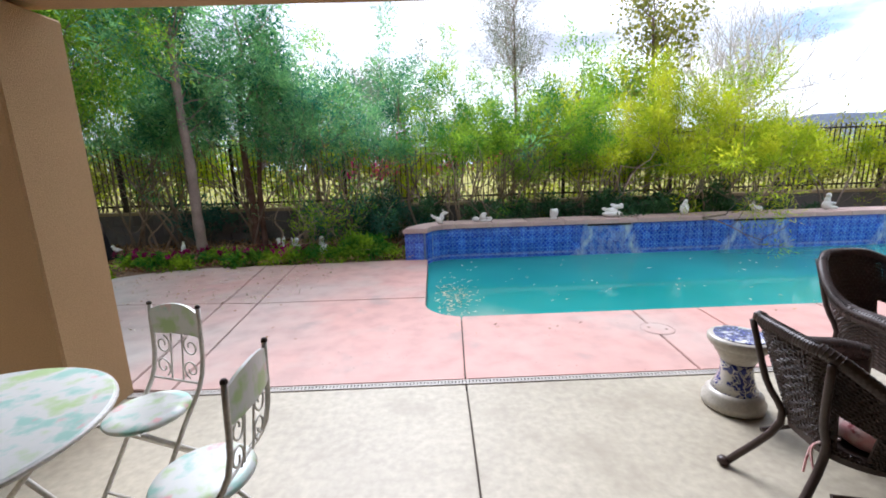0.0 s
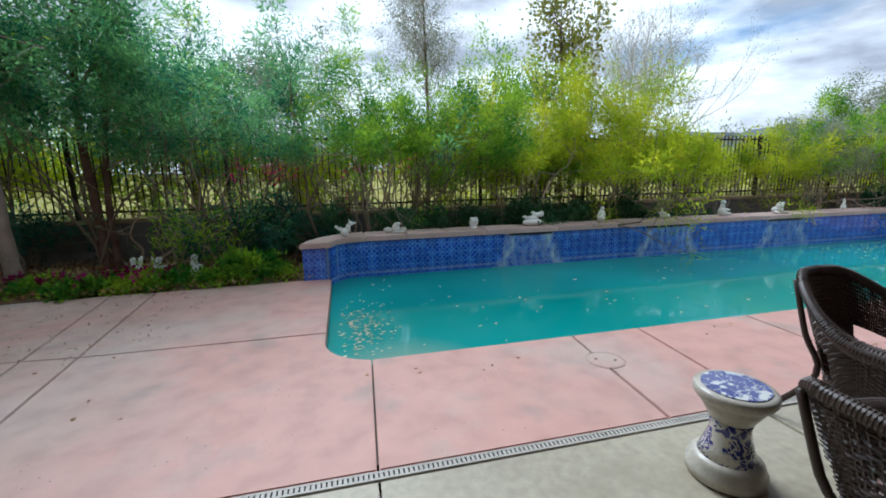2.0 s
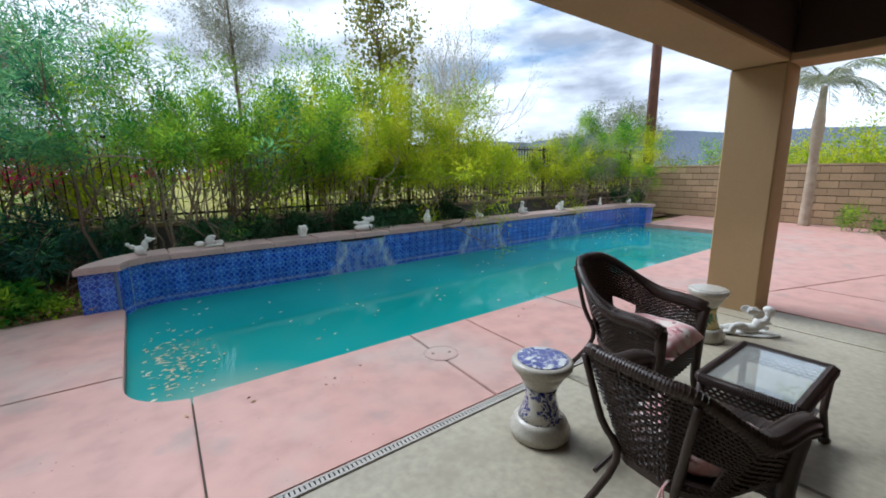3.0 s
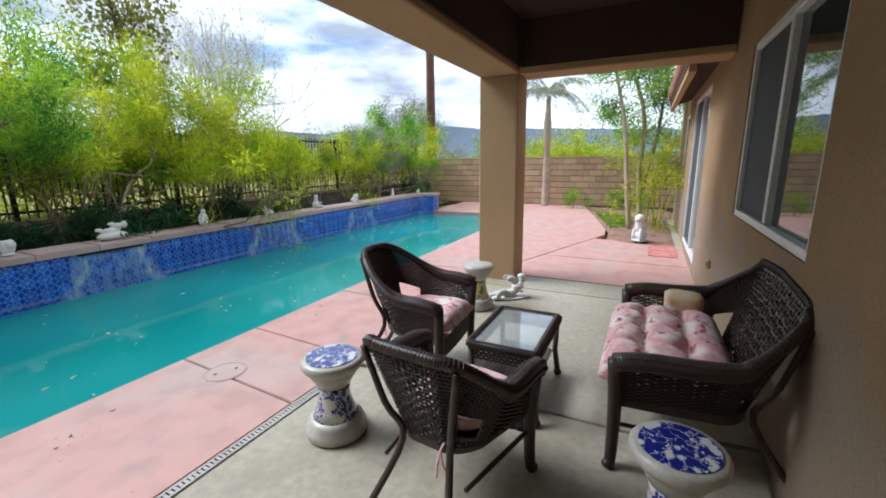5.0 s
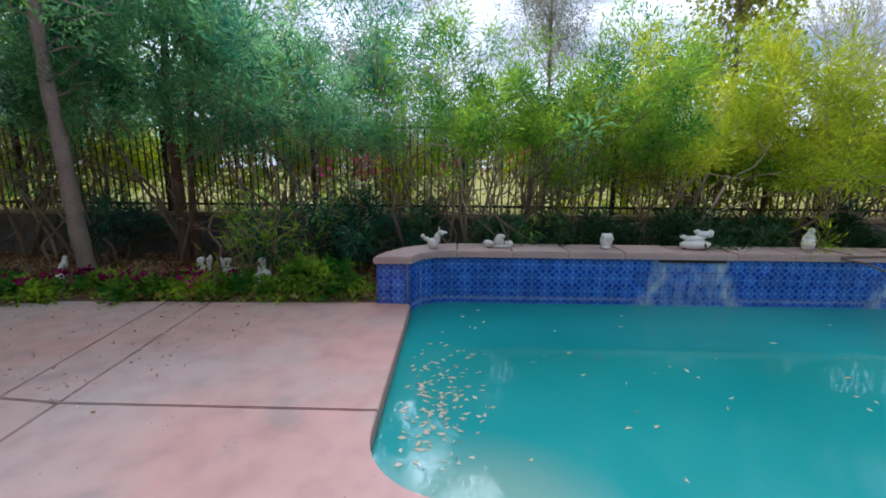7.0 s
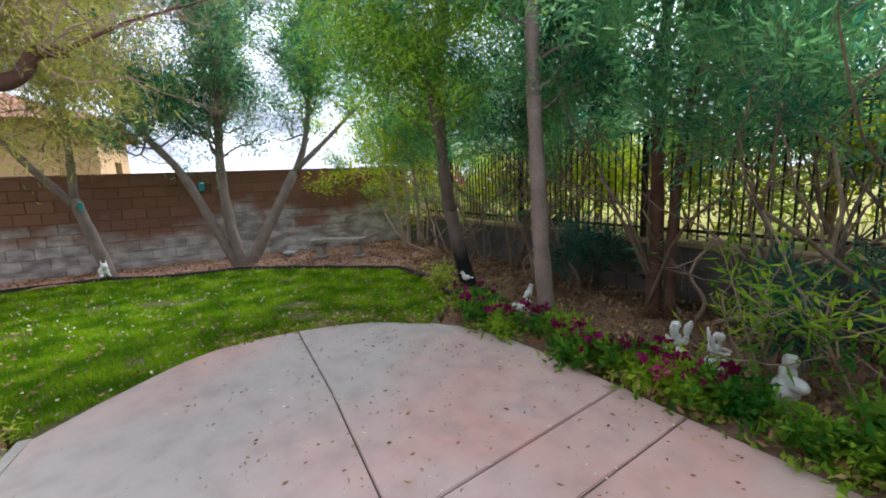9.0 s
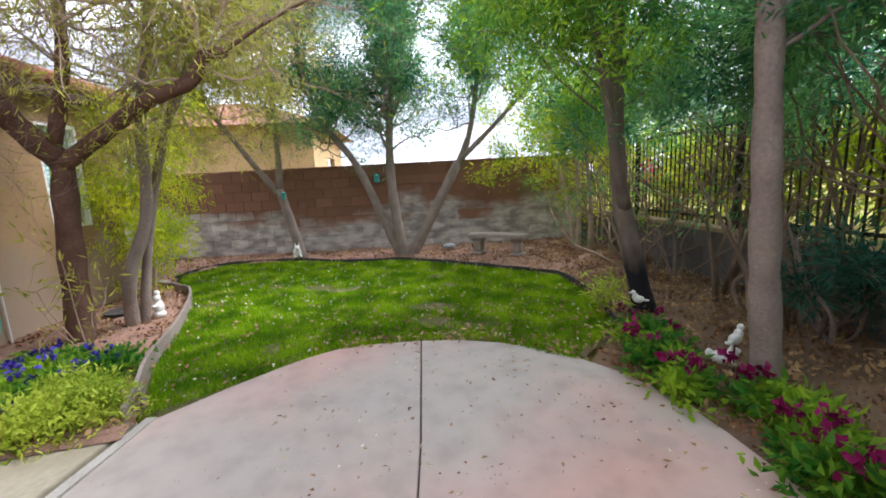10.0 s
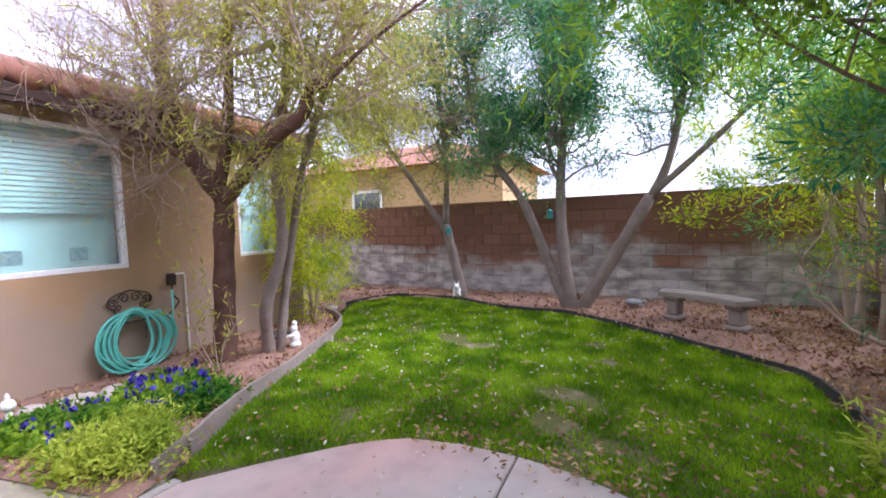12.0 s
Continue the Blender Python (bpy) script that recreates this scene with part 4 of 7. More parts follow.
# ---- planting ----
def limbed(name, x, y, z, limbs, material, bark, seed, per=10, leaf=(0.09, 0.02), spread=0.10, length=0.9, depth=2, kids=3, category="tree", label="", droop=0.0, wander=0.25, rise=0.05, fall=0.65, limb_spread=0.8, along=0.5, keep=2, group="", bare=0.0, twig=0.55, twigs=None, lift=0.25, floor=0.0):
    """A tree with given limbs (points, first and last radius, share after which it sprouts, number of sprouts)."""
    rng = np.random.default_rng(seed)
    root = thing(name, x, y, z, 0, label, category, group)
    bm, tw, tips = bmesh.new(), bmesh.new(), []
    for pts, r0, r1, share, n in limbs:
        c = curve_points(pts, 5)
        k = len(c)
        tube(bm, c, [(r0 + (r1 - r0) * i / (k - 1)) * (1 + 0.08 * math.sin(i * 2.1 + seed)) for i in range(k)], 9)
        for _ in range(n):
            i = min(k - 1, int(k * rng.uniform(share, 1.0)))
            d = (c[min(i + 1, k - 1)] - c[max(i - 1, 0)]).normalized()
            way = d * 0.4 + Vector(rng.normal(0, limb_spread, 3)) + Vector((0, 0, lift))
            grow(tw, c[i], way, length * rng.uniform(0.7, 1.25), max(0.006, r1 * twig), depth, rng, tips, wander, rise, kids, fall, 5, limb_spread, keep, droop)
    part("trunk", bm, bark, root, smooth=True)
    part("branchwork", tw, twigs or (M_TWIG if bark in (M_BARK_PALE, M_BARK_DARK) else bark), root)
    if per:
        tips = [t for t in tips if t[0].z > floor]
        pts, ways = np.array([t[0] for t in tips]), np.array([t[1] for t in tips])
        if bare:
            sel = rng.random(len(pts)) > bare
            pts, ways = pts[sel], ways[sel]
        leaves("crown", pts, ways, per, leaf[0], leaf[1], spread, material, root, rng, droop * 1.5, along=along)
    return root


rngp = np.random.default_rng(7)
# tall feathery hedge between the tiled wall and the fence: x, y, height, leaf, tilt
HEDGE = [(-7.6, 8.2, 3.0, M_LEAF_MID), (-6.5, 8.0, 3.4, M_LEAF_TEAL), (-5.4, 8.25, 3.7, M_LEAF_TEAL), (-8.7, 8.3, 3.4, M_LEAF_MID), (-4.4, 8.1, 3.4, M_LEAF_TEAL), (-3.0, 8.2, 3.5, M_LEAF_TEAL), (-1.9, 8.0, 3.5, M_LEAF_TEAL), (-0.9, 8.2, 3.6, M_LEAF_TEAL), (0.1, 8.1, 3.7, M_LEAF_TEAL), (1.0, 8.2, 3.5, M_LEAF_MID), (1.8, 8.0, 3.2, M_LEAF_MID),
         (2.7, 8.2, 2.8, M_LEAF_MID), (3.6, 8.1, 3.1, M_LEAF_LIME), (4.5, 8.2, 3.3, M_LEAF_LIME), (5.4, 8.0, 3.2, M_LEAF_LIME), (6.2, 8.2, 3.0, M_LEAF_LIME), (7.0, 8.0, 2.4, M_LEAF_LIME), (9.9, 8.0, 2.1, M_LEAF_LIME),
         (11.3, 8.1, 2.5, M_LEAF_GREY), (12.3, 8.0, 3.0, M_LEAF_MID), (13.2, 8.1, 2.8, M_LEAF_LIME), (13.9, 7.8, 1.7, M_LEAF_MID)]
for i, (x, y, h, m) in enumerate(HEDGE):
    stems = [(rngp.normal(0, 0.14), rngp.normal(0, 0.1), (rngp.normal(0, 0.45), rngp.normal(-0.05, 0.25), 1), h * 0.52, 0.016 + 0.012 * rngp.random()) for _ in range(6)]
    leafy("shrub", x, y, 0.0, stems, m, M_BARK if i % 3 else M_TWIG, 100 + i, per=34, leaf=(0.085, 0.015), spread=0.072, clump=-0.1 if x < -3.5 else -0.06 if x < 7.5 else -0.02, grain=2.7, burst=1.2, clear=1.9 if x < -3.5 else 1.65 if x < 2.5 else 1.3, depth=3, kids=3, category="shrub",
          label={M_LEAF_TEAL: "tall deep-green feathery shrub with thin stems by the fence", M_LEAF_MID: "tall green feathery shrub with thin tangled stems by the fence",
                 M_LEAF_LIME: "tall yellow-green feathery shrub with thin stems by the fence", M_LEAF_GREY: "grey-green shrub with pale stems beside the fence"}[m], group="hedge shrubs", wander=0.28, rise=0.12, limb_spread=0.62)
# feathery growth that hangs low before the wall
for i, (x, y, h) in enumerate(((-1.2, 8.05, 1.1), (-0.3, 7.75, 1.0), (-4.2, 8.2, 1.1))):
    stems = [(rngp.normal(0, 0.1), rngp.normal(0, 0.08), (rngp.normal(0, 0.5), rngp.normal(-0.2, 0.3), 1), h * 0.6, 0.014) for _ in range(4)]
    leafy("shrub", x, y, 0.0, stems, M_LEAF_SHADE, M_BARK, 150 + i, per=20, leaf=(0.13, 0.018), spread=0.06, clump=0.02, grain=2.6, burst=1.5, clear=0.3, depth=2, kids=3, category="shrub", label="dark feathery shrub hanging over the flower border", group="border shrubs", wander=0.25)
# low dark shrubs at the foot of the fence
for i, (x, y, h) in enumerate(((0.9, 7.75, 0.9), (1.9, 7.8, 0.8), (2.9, 7.7, 0.75), (3.8, 7.8, 0.95), (4.7, 7.75, 0.8), (5.6, 7.75, 0.9), (6.6, 7.8, 0.7), (-0.6, 7.9, 0.7), (12.9, 7.7, 0.8), (8.0, 7.85, 0.45))):
    stems = [(rngp.normal(0, 0.1), rngp.normal(0, 0.08), (rngp.normal(0, 0.5), rngp.normal(0, 0.4), 1), h * 0.62, 0.012) for _ in range(5)]
    leafy("shrub", x, y, 0.0, stems, M_LEAF_DARK, M_TWIG, 200 + i, per=9, leaf=(0.13, 0.024), spread=0.07, depth=2, kids=3, category="shrub", label="low dark oleander-like shrub behind the tiled wall", group="low shrubs", wander=0.2)
# wild bushes beyond the fence
for i in range(34):
    x = -10.5 + i * 0.78 + rngp.normal(0, 0.2)
    m = (M_LEAF_LIME, M_LEAF_OLIVE, M_LEAF_LIME)[i % 3]
    stems = [(rngp.normal(0, 0.2), rngp.normal(0, 0.2), (rngp.normal(0, 0.6), rngp.normal(0, 0.5), 1), 1.0, 0.016) for _ in range(5)]
    leafy("bush", x, 9.9 + rngp.normal(0, 0.35), 0.6, stems, m, M_TWIG, 260 + i, per=10, leaf=(0.12, 0.035), spread=0.12, depth=2, kids=3, category="bush", label="sunlit yellow-green wild bush beyond the iron fence", group="wild bushes")
for i, (x, z) in enumerate(((0.75, 1.95), (1.0, 1.62), (-1.1, 1.8), (-0.75, 1.5), (-0.4, 1.75), (0.05, 1.6), (1.7, 1.95), (-0.15, 2.6), (-8.6, 1.5))):
    stems = [(rngp.normal(0, 0.08), 0, (rngp.normal(0, 0.16), rngp.normal(0, 0.1), 1), (z - 0.5) * 0.62, 0.012) for _ in range(2)]
    leafy("bougainvillea", x, 9.0, 0.62, stems, M_FLOWER_RED, M_TWIG, 290 + i, per=4, leaf=(0.085, 0.07), spread=0.07, depth=2, kids=2, clear=z - 0.62 - 0.15, category="flowering vine", label="magenta flowering vine beyond the fence", group="red vines", fall=0.4)

# single trees
limbed("tree", -3.42, 6.96, 0, [([(0, 0, -0.1), (0.05, -0.14, 0.7), (0.14, -0.27, 1.5), (0.13, -0.31, 2.5), (0.16, -0.34, 3.6)], 0.095, 0.05, 0.62, 22)], M_LEAF_TEAL, M_BARK_GREY, 11, per=11,
       leaf=(0.09, 0.022), spread=0.11, length=0.72, label="slender grey-barked tree with a dark green crown in the flower border", limb_spread=0.75, twig=0.3, lift=0.4, floor=1.95)
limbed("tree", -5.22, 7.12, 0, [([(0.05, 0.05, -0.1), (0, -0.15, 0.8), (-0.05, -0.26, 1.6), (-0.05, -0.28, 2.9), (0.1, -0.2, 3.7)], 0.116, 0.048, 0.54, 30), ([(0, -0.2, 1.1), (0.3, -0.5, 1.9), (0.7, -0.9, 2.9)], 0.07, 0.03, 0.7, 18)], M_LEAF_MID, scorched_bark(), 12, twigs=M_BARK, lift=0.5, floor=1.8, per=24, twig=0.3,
       leaf=(0.09, 0.014), spread=0.13, length=1.05, label="leaning tree with a blackened trunk foot beside the lawn", limb_spread=0.85, droop=0.05)
limbed("tree", -3.0, 8.05, 0, [([(0, 0, -0.1), (0.03, 0, 0.9), (-0.03, 0.02, 2.0), (0.06, 0, 3.2)], 0.075, 0.045, 0.55, 11), ([(0.16, 0.05, -0.1), (0.2, 0, 1.2), (0.42, -0.1, 2.6)], 0.06, 0.03, 0.55, 9)], M_LEAF_TEAL, M_BARK_DARK, 13, lift=0.5, floor=1.7, per=10,
       leaf=(0.11, 0.03), spread=0.13, length=0.95, label="dark twin-stemmed tree against the iron fence")
limbed("tree", -9.42, 4.5, 0.1, [([(0, 0, -0.2), (0, -0.35, 0.7), (0, -0.8, 1.8), (0.05, -1.5, 2.9), (0.3, -1.75, 4.6)], 0.10, 0.04, 0.60, 40), ([(0.02, 0.04, -0.2), (0, -0.1, 0.8), (0, -0.14, 2.0), (0.2, 0, 3.4), (0.5, 0.2, 5.2)], 0.12, 0.04, 0.50, 64),
       ([(0.03, 0.1, -0.2), (0, 0.55, 0.6), (0, 1.2, 1.75)], 0.12, 0.09, 1.0, 0), ([(0, 1.2, 1.7), (0, 1.5, 2.5), (0.3, 1.8, 4.6)], 0.075, 0.04, 0.5, 38), ([(0, 1.2, 1.75), (0.1, 1.9, 2.4), (0.3, 2.7, 3.2)], 0.06, 0.03, 0.75, 7)],
       M_LEAF_TEAL, M_BARK_GREY, 14, lift=0.5, floor=1.75, per=15, leaf=(0.085, 0.018), spread=0.13, length=0.85, label="spreading three-stemmed tree in mulch before the block wall", droop=0.0, rise=0.16)
limbed("tree", -9.85, 2.42, 0.1, [([(0, 0, -0.2), (0, -0.2, 0.7), (0, -0.36, 1.4)], 0.11, 0.085, 1.0, 0), ([(0, -0.36, 1.35), (0.05, -0.3, 2.4), (0.3, -0.3, 4.4)], 0.075, 0.03, 0.5, 46), ([(0, -0.38, 1.3), (0, -0.8, 1.9), (0.1, -1.45, 2.9), (0.2, -1.9, 3.4)], 0.07, 0.03, 0.5, 30)],
       M_LEAF_OLIVE, M_BARK_GREY, 15, per=13, leaf=(0.09, 0.015), spread=0.12, length=0.85, label="forked grey-barked tree with olive leaves before the block wall", droop=0.05, bare=0.3)
limbed("tree", -5.48, 1.2, 0.03, [([(0, 0, -0.1), (0.0, 0.06, 0.9), (0.0, 0.15, 1.9)], 0.125, 0.10, 1.0, 0), ([(0, 0.13, 1.8), (0.12, 0.6, 2.04), (0.3, 1.2, 2.32), (0.36, 1.62, 2.46), (0.40, 1.78, 2.66), (0.40, 1.98, 2.68)], 0.08, 0.048, 0.3, 6),
       ([(0.40, 1.9, 2.66), (0.3, 2.4, 3.0), (0.2, 3.1, 3.35)], 0.022, 0.008, 0.3, 9), ([(0, 0.15, 1.85), (0.03, -0.25, 2.3), (0.08, -0.5, 2.8), (0.1, -0.62, 3.5), (0.0, -0.7, 4.3)], 0.12, 0.06, 0.3, 46),
       ([(0.02, -0.2, 2.25), (0.35, -0.6, 2.55), (0.75, -1.0, 2.8)], 0.06, 0.04, 0.1, 44), ([(0, 0.1, 2.0), (0.05, 0.35, 2.7), (0.1, 0.5, 3.7)], 0.07, 0.04, 0.45, 28)],
       M_LEAF_WILLOW, M_BARK_DARK, 16, per=1, leaf=(0.075, 0.011), spread=0.10, length=0.68, twig=0.30, depth=3, label="crooked dark red-barked tree with bare twigs beside the house", droop=0.03, bare=0.88, rise=0.08, kids=4, fall=0.80, wander=0.2, limb_spread=0.7)
limbed("tree", -5.88, 1.45, 0.03, [([(0, 0, -0.1), (0.17, 0.17, 0.6), (0.17, 0.46, 1.3), (0.36, 0.66, 2.2), (0.4, 0.9, 3.1), (0.4, 1.0, 4.0)], 0.075, 0.035, 0.68, 36), ([(-0.05, 0.08, -0.1), (-0.05, 0.35, 1.2), (0.1, 0.85, 2.4), (0.1, 1.5, 3.5)], 0.055, 0.03, 0.62, 40)],
       M_LEAF_WILLOW, M_BARK_GREY, 17, twigs=M_TWIG, per=6, leaf=(0.10, 0.013), spread=0.12, length=0.75, label="slim twin-stemmed willow with hanging yellow-green leaves", droop=0.18)
limbed("tree", -8.9, 7.9, 0.05, [([(0, 0, -0.1), (-0.15, -0.1, 0.9), (-0.5, -0.2, 1.7), (-0.9, -0.3, 2.3)], 0.05, 0.03, 0.75, 6), ([(0.1, 0, -0.1), (0.3, -0.05, 1.0), (0.2, -0.1, 2.3)], 0.05, 0.03, 0.75, 6), ([(0.4, 0.1, -0.1), (0.9, -0.1, 0.9), (1.1, -0.3, 2.0)], 0.045, 0.03, 0.75, 6)],
       M_LEAF_LIME, M_BARK_PALE, 18, per=11, leaf=(0.11, 0.028), spread=0.12, length=0.8, label="pale crooked-stemmed small tree in the yard corner")
limbed("tree", -7.4, 0.75, 0.05, [([(0, 0, -0.1), (0.05, 0, 1.0), (0.1, 0.1, 2.2)], 0.03, 0.02, 0.2, 10), ([(0.1, 0.1, -0.1), (-0.1, 0.2, 1.2), (-0.2, 0.3, 2.4)], 0.03, 0.02, 0.2, 10)],
       M_LEAF_LIME, M_TWIG, 19, per=8, leaf=(0.12, 0.02), spread=0.11, length=0.6, label="leafy yellow-green shrub at the house corner", droop=0.2, category="shrub")
# leafless crooked stems along the foot of the low wall
for i, x in enumerate((-6.3, -5.0, -4.1, -2.7, -1.7, -0.7, 0.4, 1.5, 2.6, 6.9, 8.4)):
    limbs = []
    for k in range(3):
        dx, dy, h = rngp.normal(0, 0.55), rngp.normal(0, 0.12), rngp.uniform(0.8, 1.6)
        limbs.append(([(k * 0.05, 0, -0.1), (dx * 0.5 + rngp.normal(0, 0.1), dy, h * 0.3), (dx * 0.6, dy - 0.06, h * 0.6), (dx * 1.3, dy + rngp.normal(0, 0.1), h)], 0.024, 0.010, 0.6, 3))
    bare_stems = limbed("shrub", x, 8.2 + rngp.normal(0, 0.1), 0, limbs, M_LEAF_DARK, M_TWIG if i % 2 else M_BARK_GREY, 350 + i, per=0, length=0.35, depth=1, kids=2, category="shrub", label="leafless crooked shrub stems before the low wall", group="bare stems", twig=0.6)
    for child in bare_stems.children:
        tagged(child, kind="stuff")
# trees beyond the fence
limbed("tree", 2.6, 10.6, 0.55, [([(0, 0, -0.1), (0.05, 0, 2.0), (0, 0, 4.5)], 0.065, 0.012, 0.52, 60)], M_LEAF_GREY, M_BARK, 31, twigs=M_TWIG, per=5, leaf=(0.06, 0.016), spread=0.09, length=0.85, depth=2, rise=0.22, twig=0.6, label="tall narrow grey-green tree beyond the fence", limb_spread=0.45)
limbed("tree", 6.0, 10.5, 0.55, [([(0, 0, -0.1), (0.05, 0, 2.0), (-0.1, 0, 4.2)], 0.07, 0.03, 0.4, 20)], M_LEAF_OLIVE, M_BARK, 32, per=3, leaf=(0.11, 0.08), spread=0.13, length=0.85, rise=0.3, label="olive broad-leaved tree beyond the fence", limb_spread=0.5)
limbed("tree", 8.2, 10.8, 0.55, [([(0, 0, -0.1), (0.05, 0, 1.2), (0, 0, 2.0)], 0.10, 0.07, 0.5, 26)], M_LEAF_GREY, M_BARK_PALE, 33, twigs=M_TWIG_PALE, per=1, leaf=(0.06, 0.012), spread=0.08, length=1.75, depth=3, rise=0.10, wander=0.07, kids=4, label="bare grey tree with a fan of upright twigs beyond the fence", limb_spread=0.6, fall=0.6)
for i, (x, y, m) in enumerate(((-2.5, 10.9, M_LEAF_MID), (-0.2, 11.2, M_LEAF_GREY), (4.4, 11.0, M_LEAF_MID), (-6.0, 10.8, M_LEAF_MID), (17.5, 10.5, M_LEAF_GREY))):
    limbed("tree", x, y, 0.55, [([(0, 0, -0.1), (0.05, 0, 1.5), (-0.1, 0, 2.7)], 0.07, 0.03, 0.3, 16)], m, M_BARK, 41 + i, per=11, leaf=(0.11, 0.03), spread=0.14, length=0.95, label="green tree beyond the fence", group="far trees")
# side of the house to the right
limbed("tree", 10.6, 1.0, 0, [([(0, 0, -0.1), (-0.1, 0.12, 1.0), (-0.05, 0.25, 2.2), (0.1, 0.5, 3.3)], 0.055, 0.03, 0.7, 9), ([(0.8, -0.2, -0.1), (0.75, -0.1, 1.2), (0.9, -0.1, 2.4), (0.8, 0.2, 3.4)], 0.07, 0.035, 0.7, 10), ([(0.85, -0.2, 0.9), (1.2, -0.4, 2.0), (1.3, -0.5, 3.2)], 0.05, 0.03, 0.4, 9)],
       M_LEAF_MID, M_BARK_PALE, 51, per=16, leaf=(0.085, 0.02), spread=0.13, length=0.8, label="pale-stemmed slender tree beside the house")
stems = [(rngp.normal(0, 0.18), rngp.normal(0, 0.1), (rngp.normal(0, 0.18), rngp.normal(0, 0.15), 1), 1.25, 0.014) for _ in range(8)]
leafy("bamboo", 10.9, 0.45, 0, stems, M_LEAF_LIME, M_LEAF_LIME, 52, per=6, leaf=(0.16, 0.022), spread=0.08, depth=2, kids=3, category="bamboo", label="clump of yellow-green bamboo beside the house", droop=0.12)
for i, (x, y) in enumerate(((13.7, 2.7), (14.3, 1.5))):
    stems = [(rngp.normal(0, 0.1), rngp.normal(0, 0.1), (rngp.normal(0, 0.6), rngp.normal(0, 0.5), 1), 0.35, 0.01) for _ in range(4)]
    leafy("shrub", x, y, 0, stems, M_LEAF_MID, M_TWIG, 54 + i, per=7, leaf=(0.09, 0.02), spread=0.07, depth=2, kids=2, category="shrub", label="small green shrub by the tan block wall", group="small shrubs")
for i, (x, y, m, h) in enumerate(((18.3, 3.3, M_LEAF_LIME, 1.5), (19.0, 4.2, M_LEAF_LIME, 1.5), (19.5, 2.6, M_LEAF_LIME, 1.3), (20, 6.2, M_LEAF_LIME, 1.25), (23, 1.0, M_LEAF_MID, 2.2), (22, 8.0, M_LEAF_OLIVE, 1.3), (17.6, -0.5, M_LEAF_MID, 2.4), (21.5, 4.6, M_LEAF_LIME, 1.4), (24, 6.5, M_LEAF_OLIVE, 1.6), (26, 9.5, M_LEAF_MID, 1.7), (19.8, 9.6, M_LEAF_OLIVE, 1.3))):
    stems = [(rngp.normal(0, 0.25), rngp.normal(0, 0.25), (rngp.normal(0, 0.5), rngp.normal(0, 0.5), 1), h, 0.03) for _ in range(6)]
    leafy("bush", x, y, -0.1, stems, m, M_TWIG, 60 + i, per=10, leaf=(0.14, 0.04), spread=0.16, depth=2, kids=3, category="bush", label="yellow-green desert bush beyond the tan wall", group="far bushes")


def palm(x, y, height):
    """A slim palm with feather fronds."""
    p = thing("palm_tree", x, y, 0, 0, "slim palm with a pale ringed trunk and arching fronds", "palm")
    bm = bmesh.new()
    k = 30
    tube(bm, [(0.03 * math.sin(i * 0.2), 0, -0.05 + height * i / k) for i in range(k + 1)], [(0.12 - 0.05 * i / k + 0.05 * max(0.0, 1 - abs(i / k - 0.72) / 0.2)) * (1.0 + 0.07 * (i % 2)) for i in range(k + 1)], 10)
    part("trunk", bm, M_BARK_PALE, p, smooth=True)
    rng = np.random.default_rng(5)
    for i in range(14):
        a, up = 6.283 * i / 14 + rng.normal(0, 0.15), rng.uniform(0.55, 1.5)
        pts = [Vector((math.cos(a) * r * 1.05, math.sin(a) * r * 1.05, height + up * r - 0.95 * r * r)) for r in np.linspace(0.02, 1.15, 9)]
        bm = tube(bmesh.new(), pts, [0.014 - 0.001 * j for j in range(9)], 4)
        frond = part("frond", bm, M_LEAF_OLIVE, p)
        ps = np.repeat(np.array([tuple(q) for q in curve_points(pts, 3)[3:]]), 2, 0)
        side = np.array([-math.sin(a), math.cos(a), -0.55])
        out = np.array([math.cos(a), math.sin(a), -0.3])
        ws = np.array([out * 0.7 + side * (1 if j % 2 else -1) * np.array([1, 1, 1 if j % 2 else -1]) for j in range(len(ps))])
        leaves("leaflet", ps, ws, 5, 0.32, 0.010, 0.015, M_LEAF_GREY, frond, rng, 0.15, along=2.4)


palm(14.35, 3.68, 3.45)

# ---- flower borders ----
def flower_patch(name, pts, material, bloom, label, seed, leaf=(0.06, 0.028), height=0.16, blooms=26, spread=0.05, petal=(0.045, 0.04), tufts=60):
    """Low bedding plants, each a tuft of leaves with flat blooms on top."""
    rng = np.random.default_rng(seed)
    for x, y in pts:
        o = thing(name, x, y, 0.0, 0, label, "flower", name + " border")
        n = tufts
        r = np.abs(rng.normal(0, 0.11, n))
        a = rng.uniform(0, 6.283, n)
        p = np.stack([r * np.cos(a), r * np.sin(a), rng.uniform(0.0, height, n) * (1 - r)], 1)
        w = np.stack([np.cos(a), np.sin(a), np.full(n, 0.6)], 1)
        f = leaves("foliage", p, w, 4, leaf[0], leaf[1], spread * 0.5, material, o, rng)
        tagged(f, kind="stuff")
        if bloom is not None:
            k = max(1, int(blooms * rng.uniform(0.3, 0.6) / 4))
            q = np.stack([rng.normal(0, 0.10, k), rng.normal(0, 0.10, k), height + rng.uniform(0, 0.05, k)], 1)
            f = leaves("bloom", q, np.tile((0, 0, 0.15), (k, 1)), 9, petal[0], petal[1], 0.014, bloom, o, rng)
            tagged(f, kind="stuff")


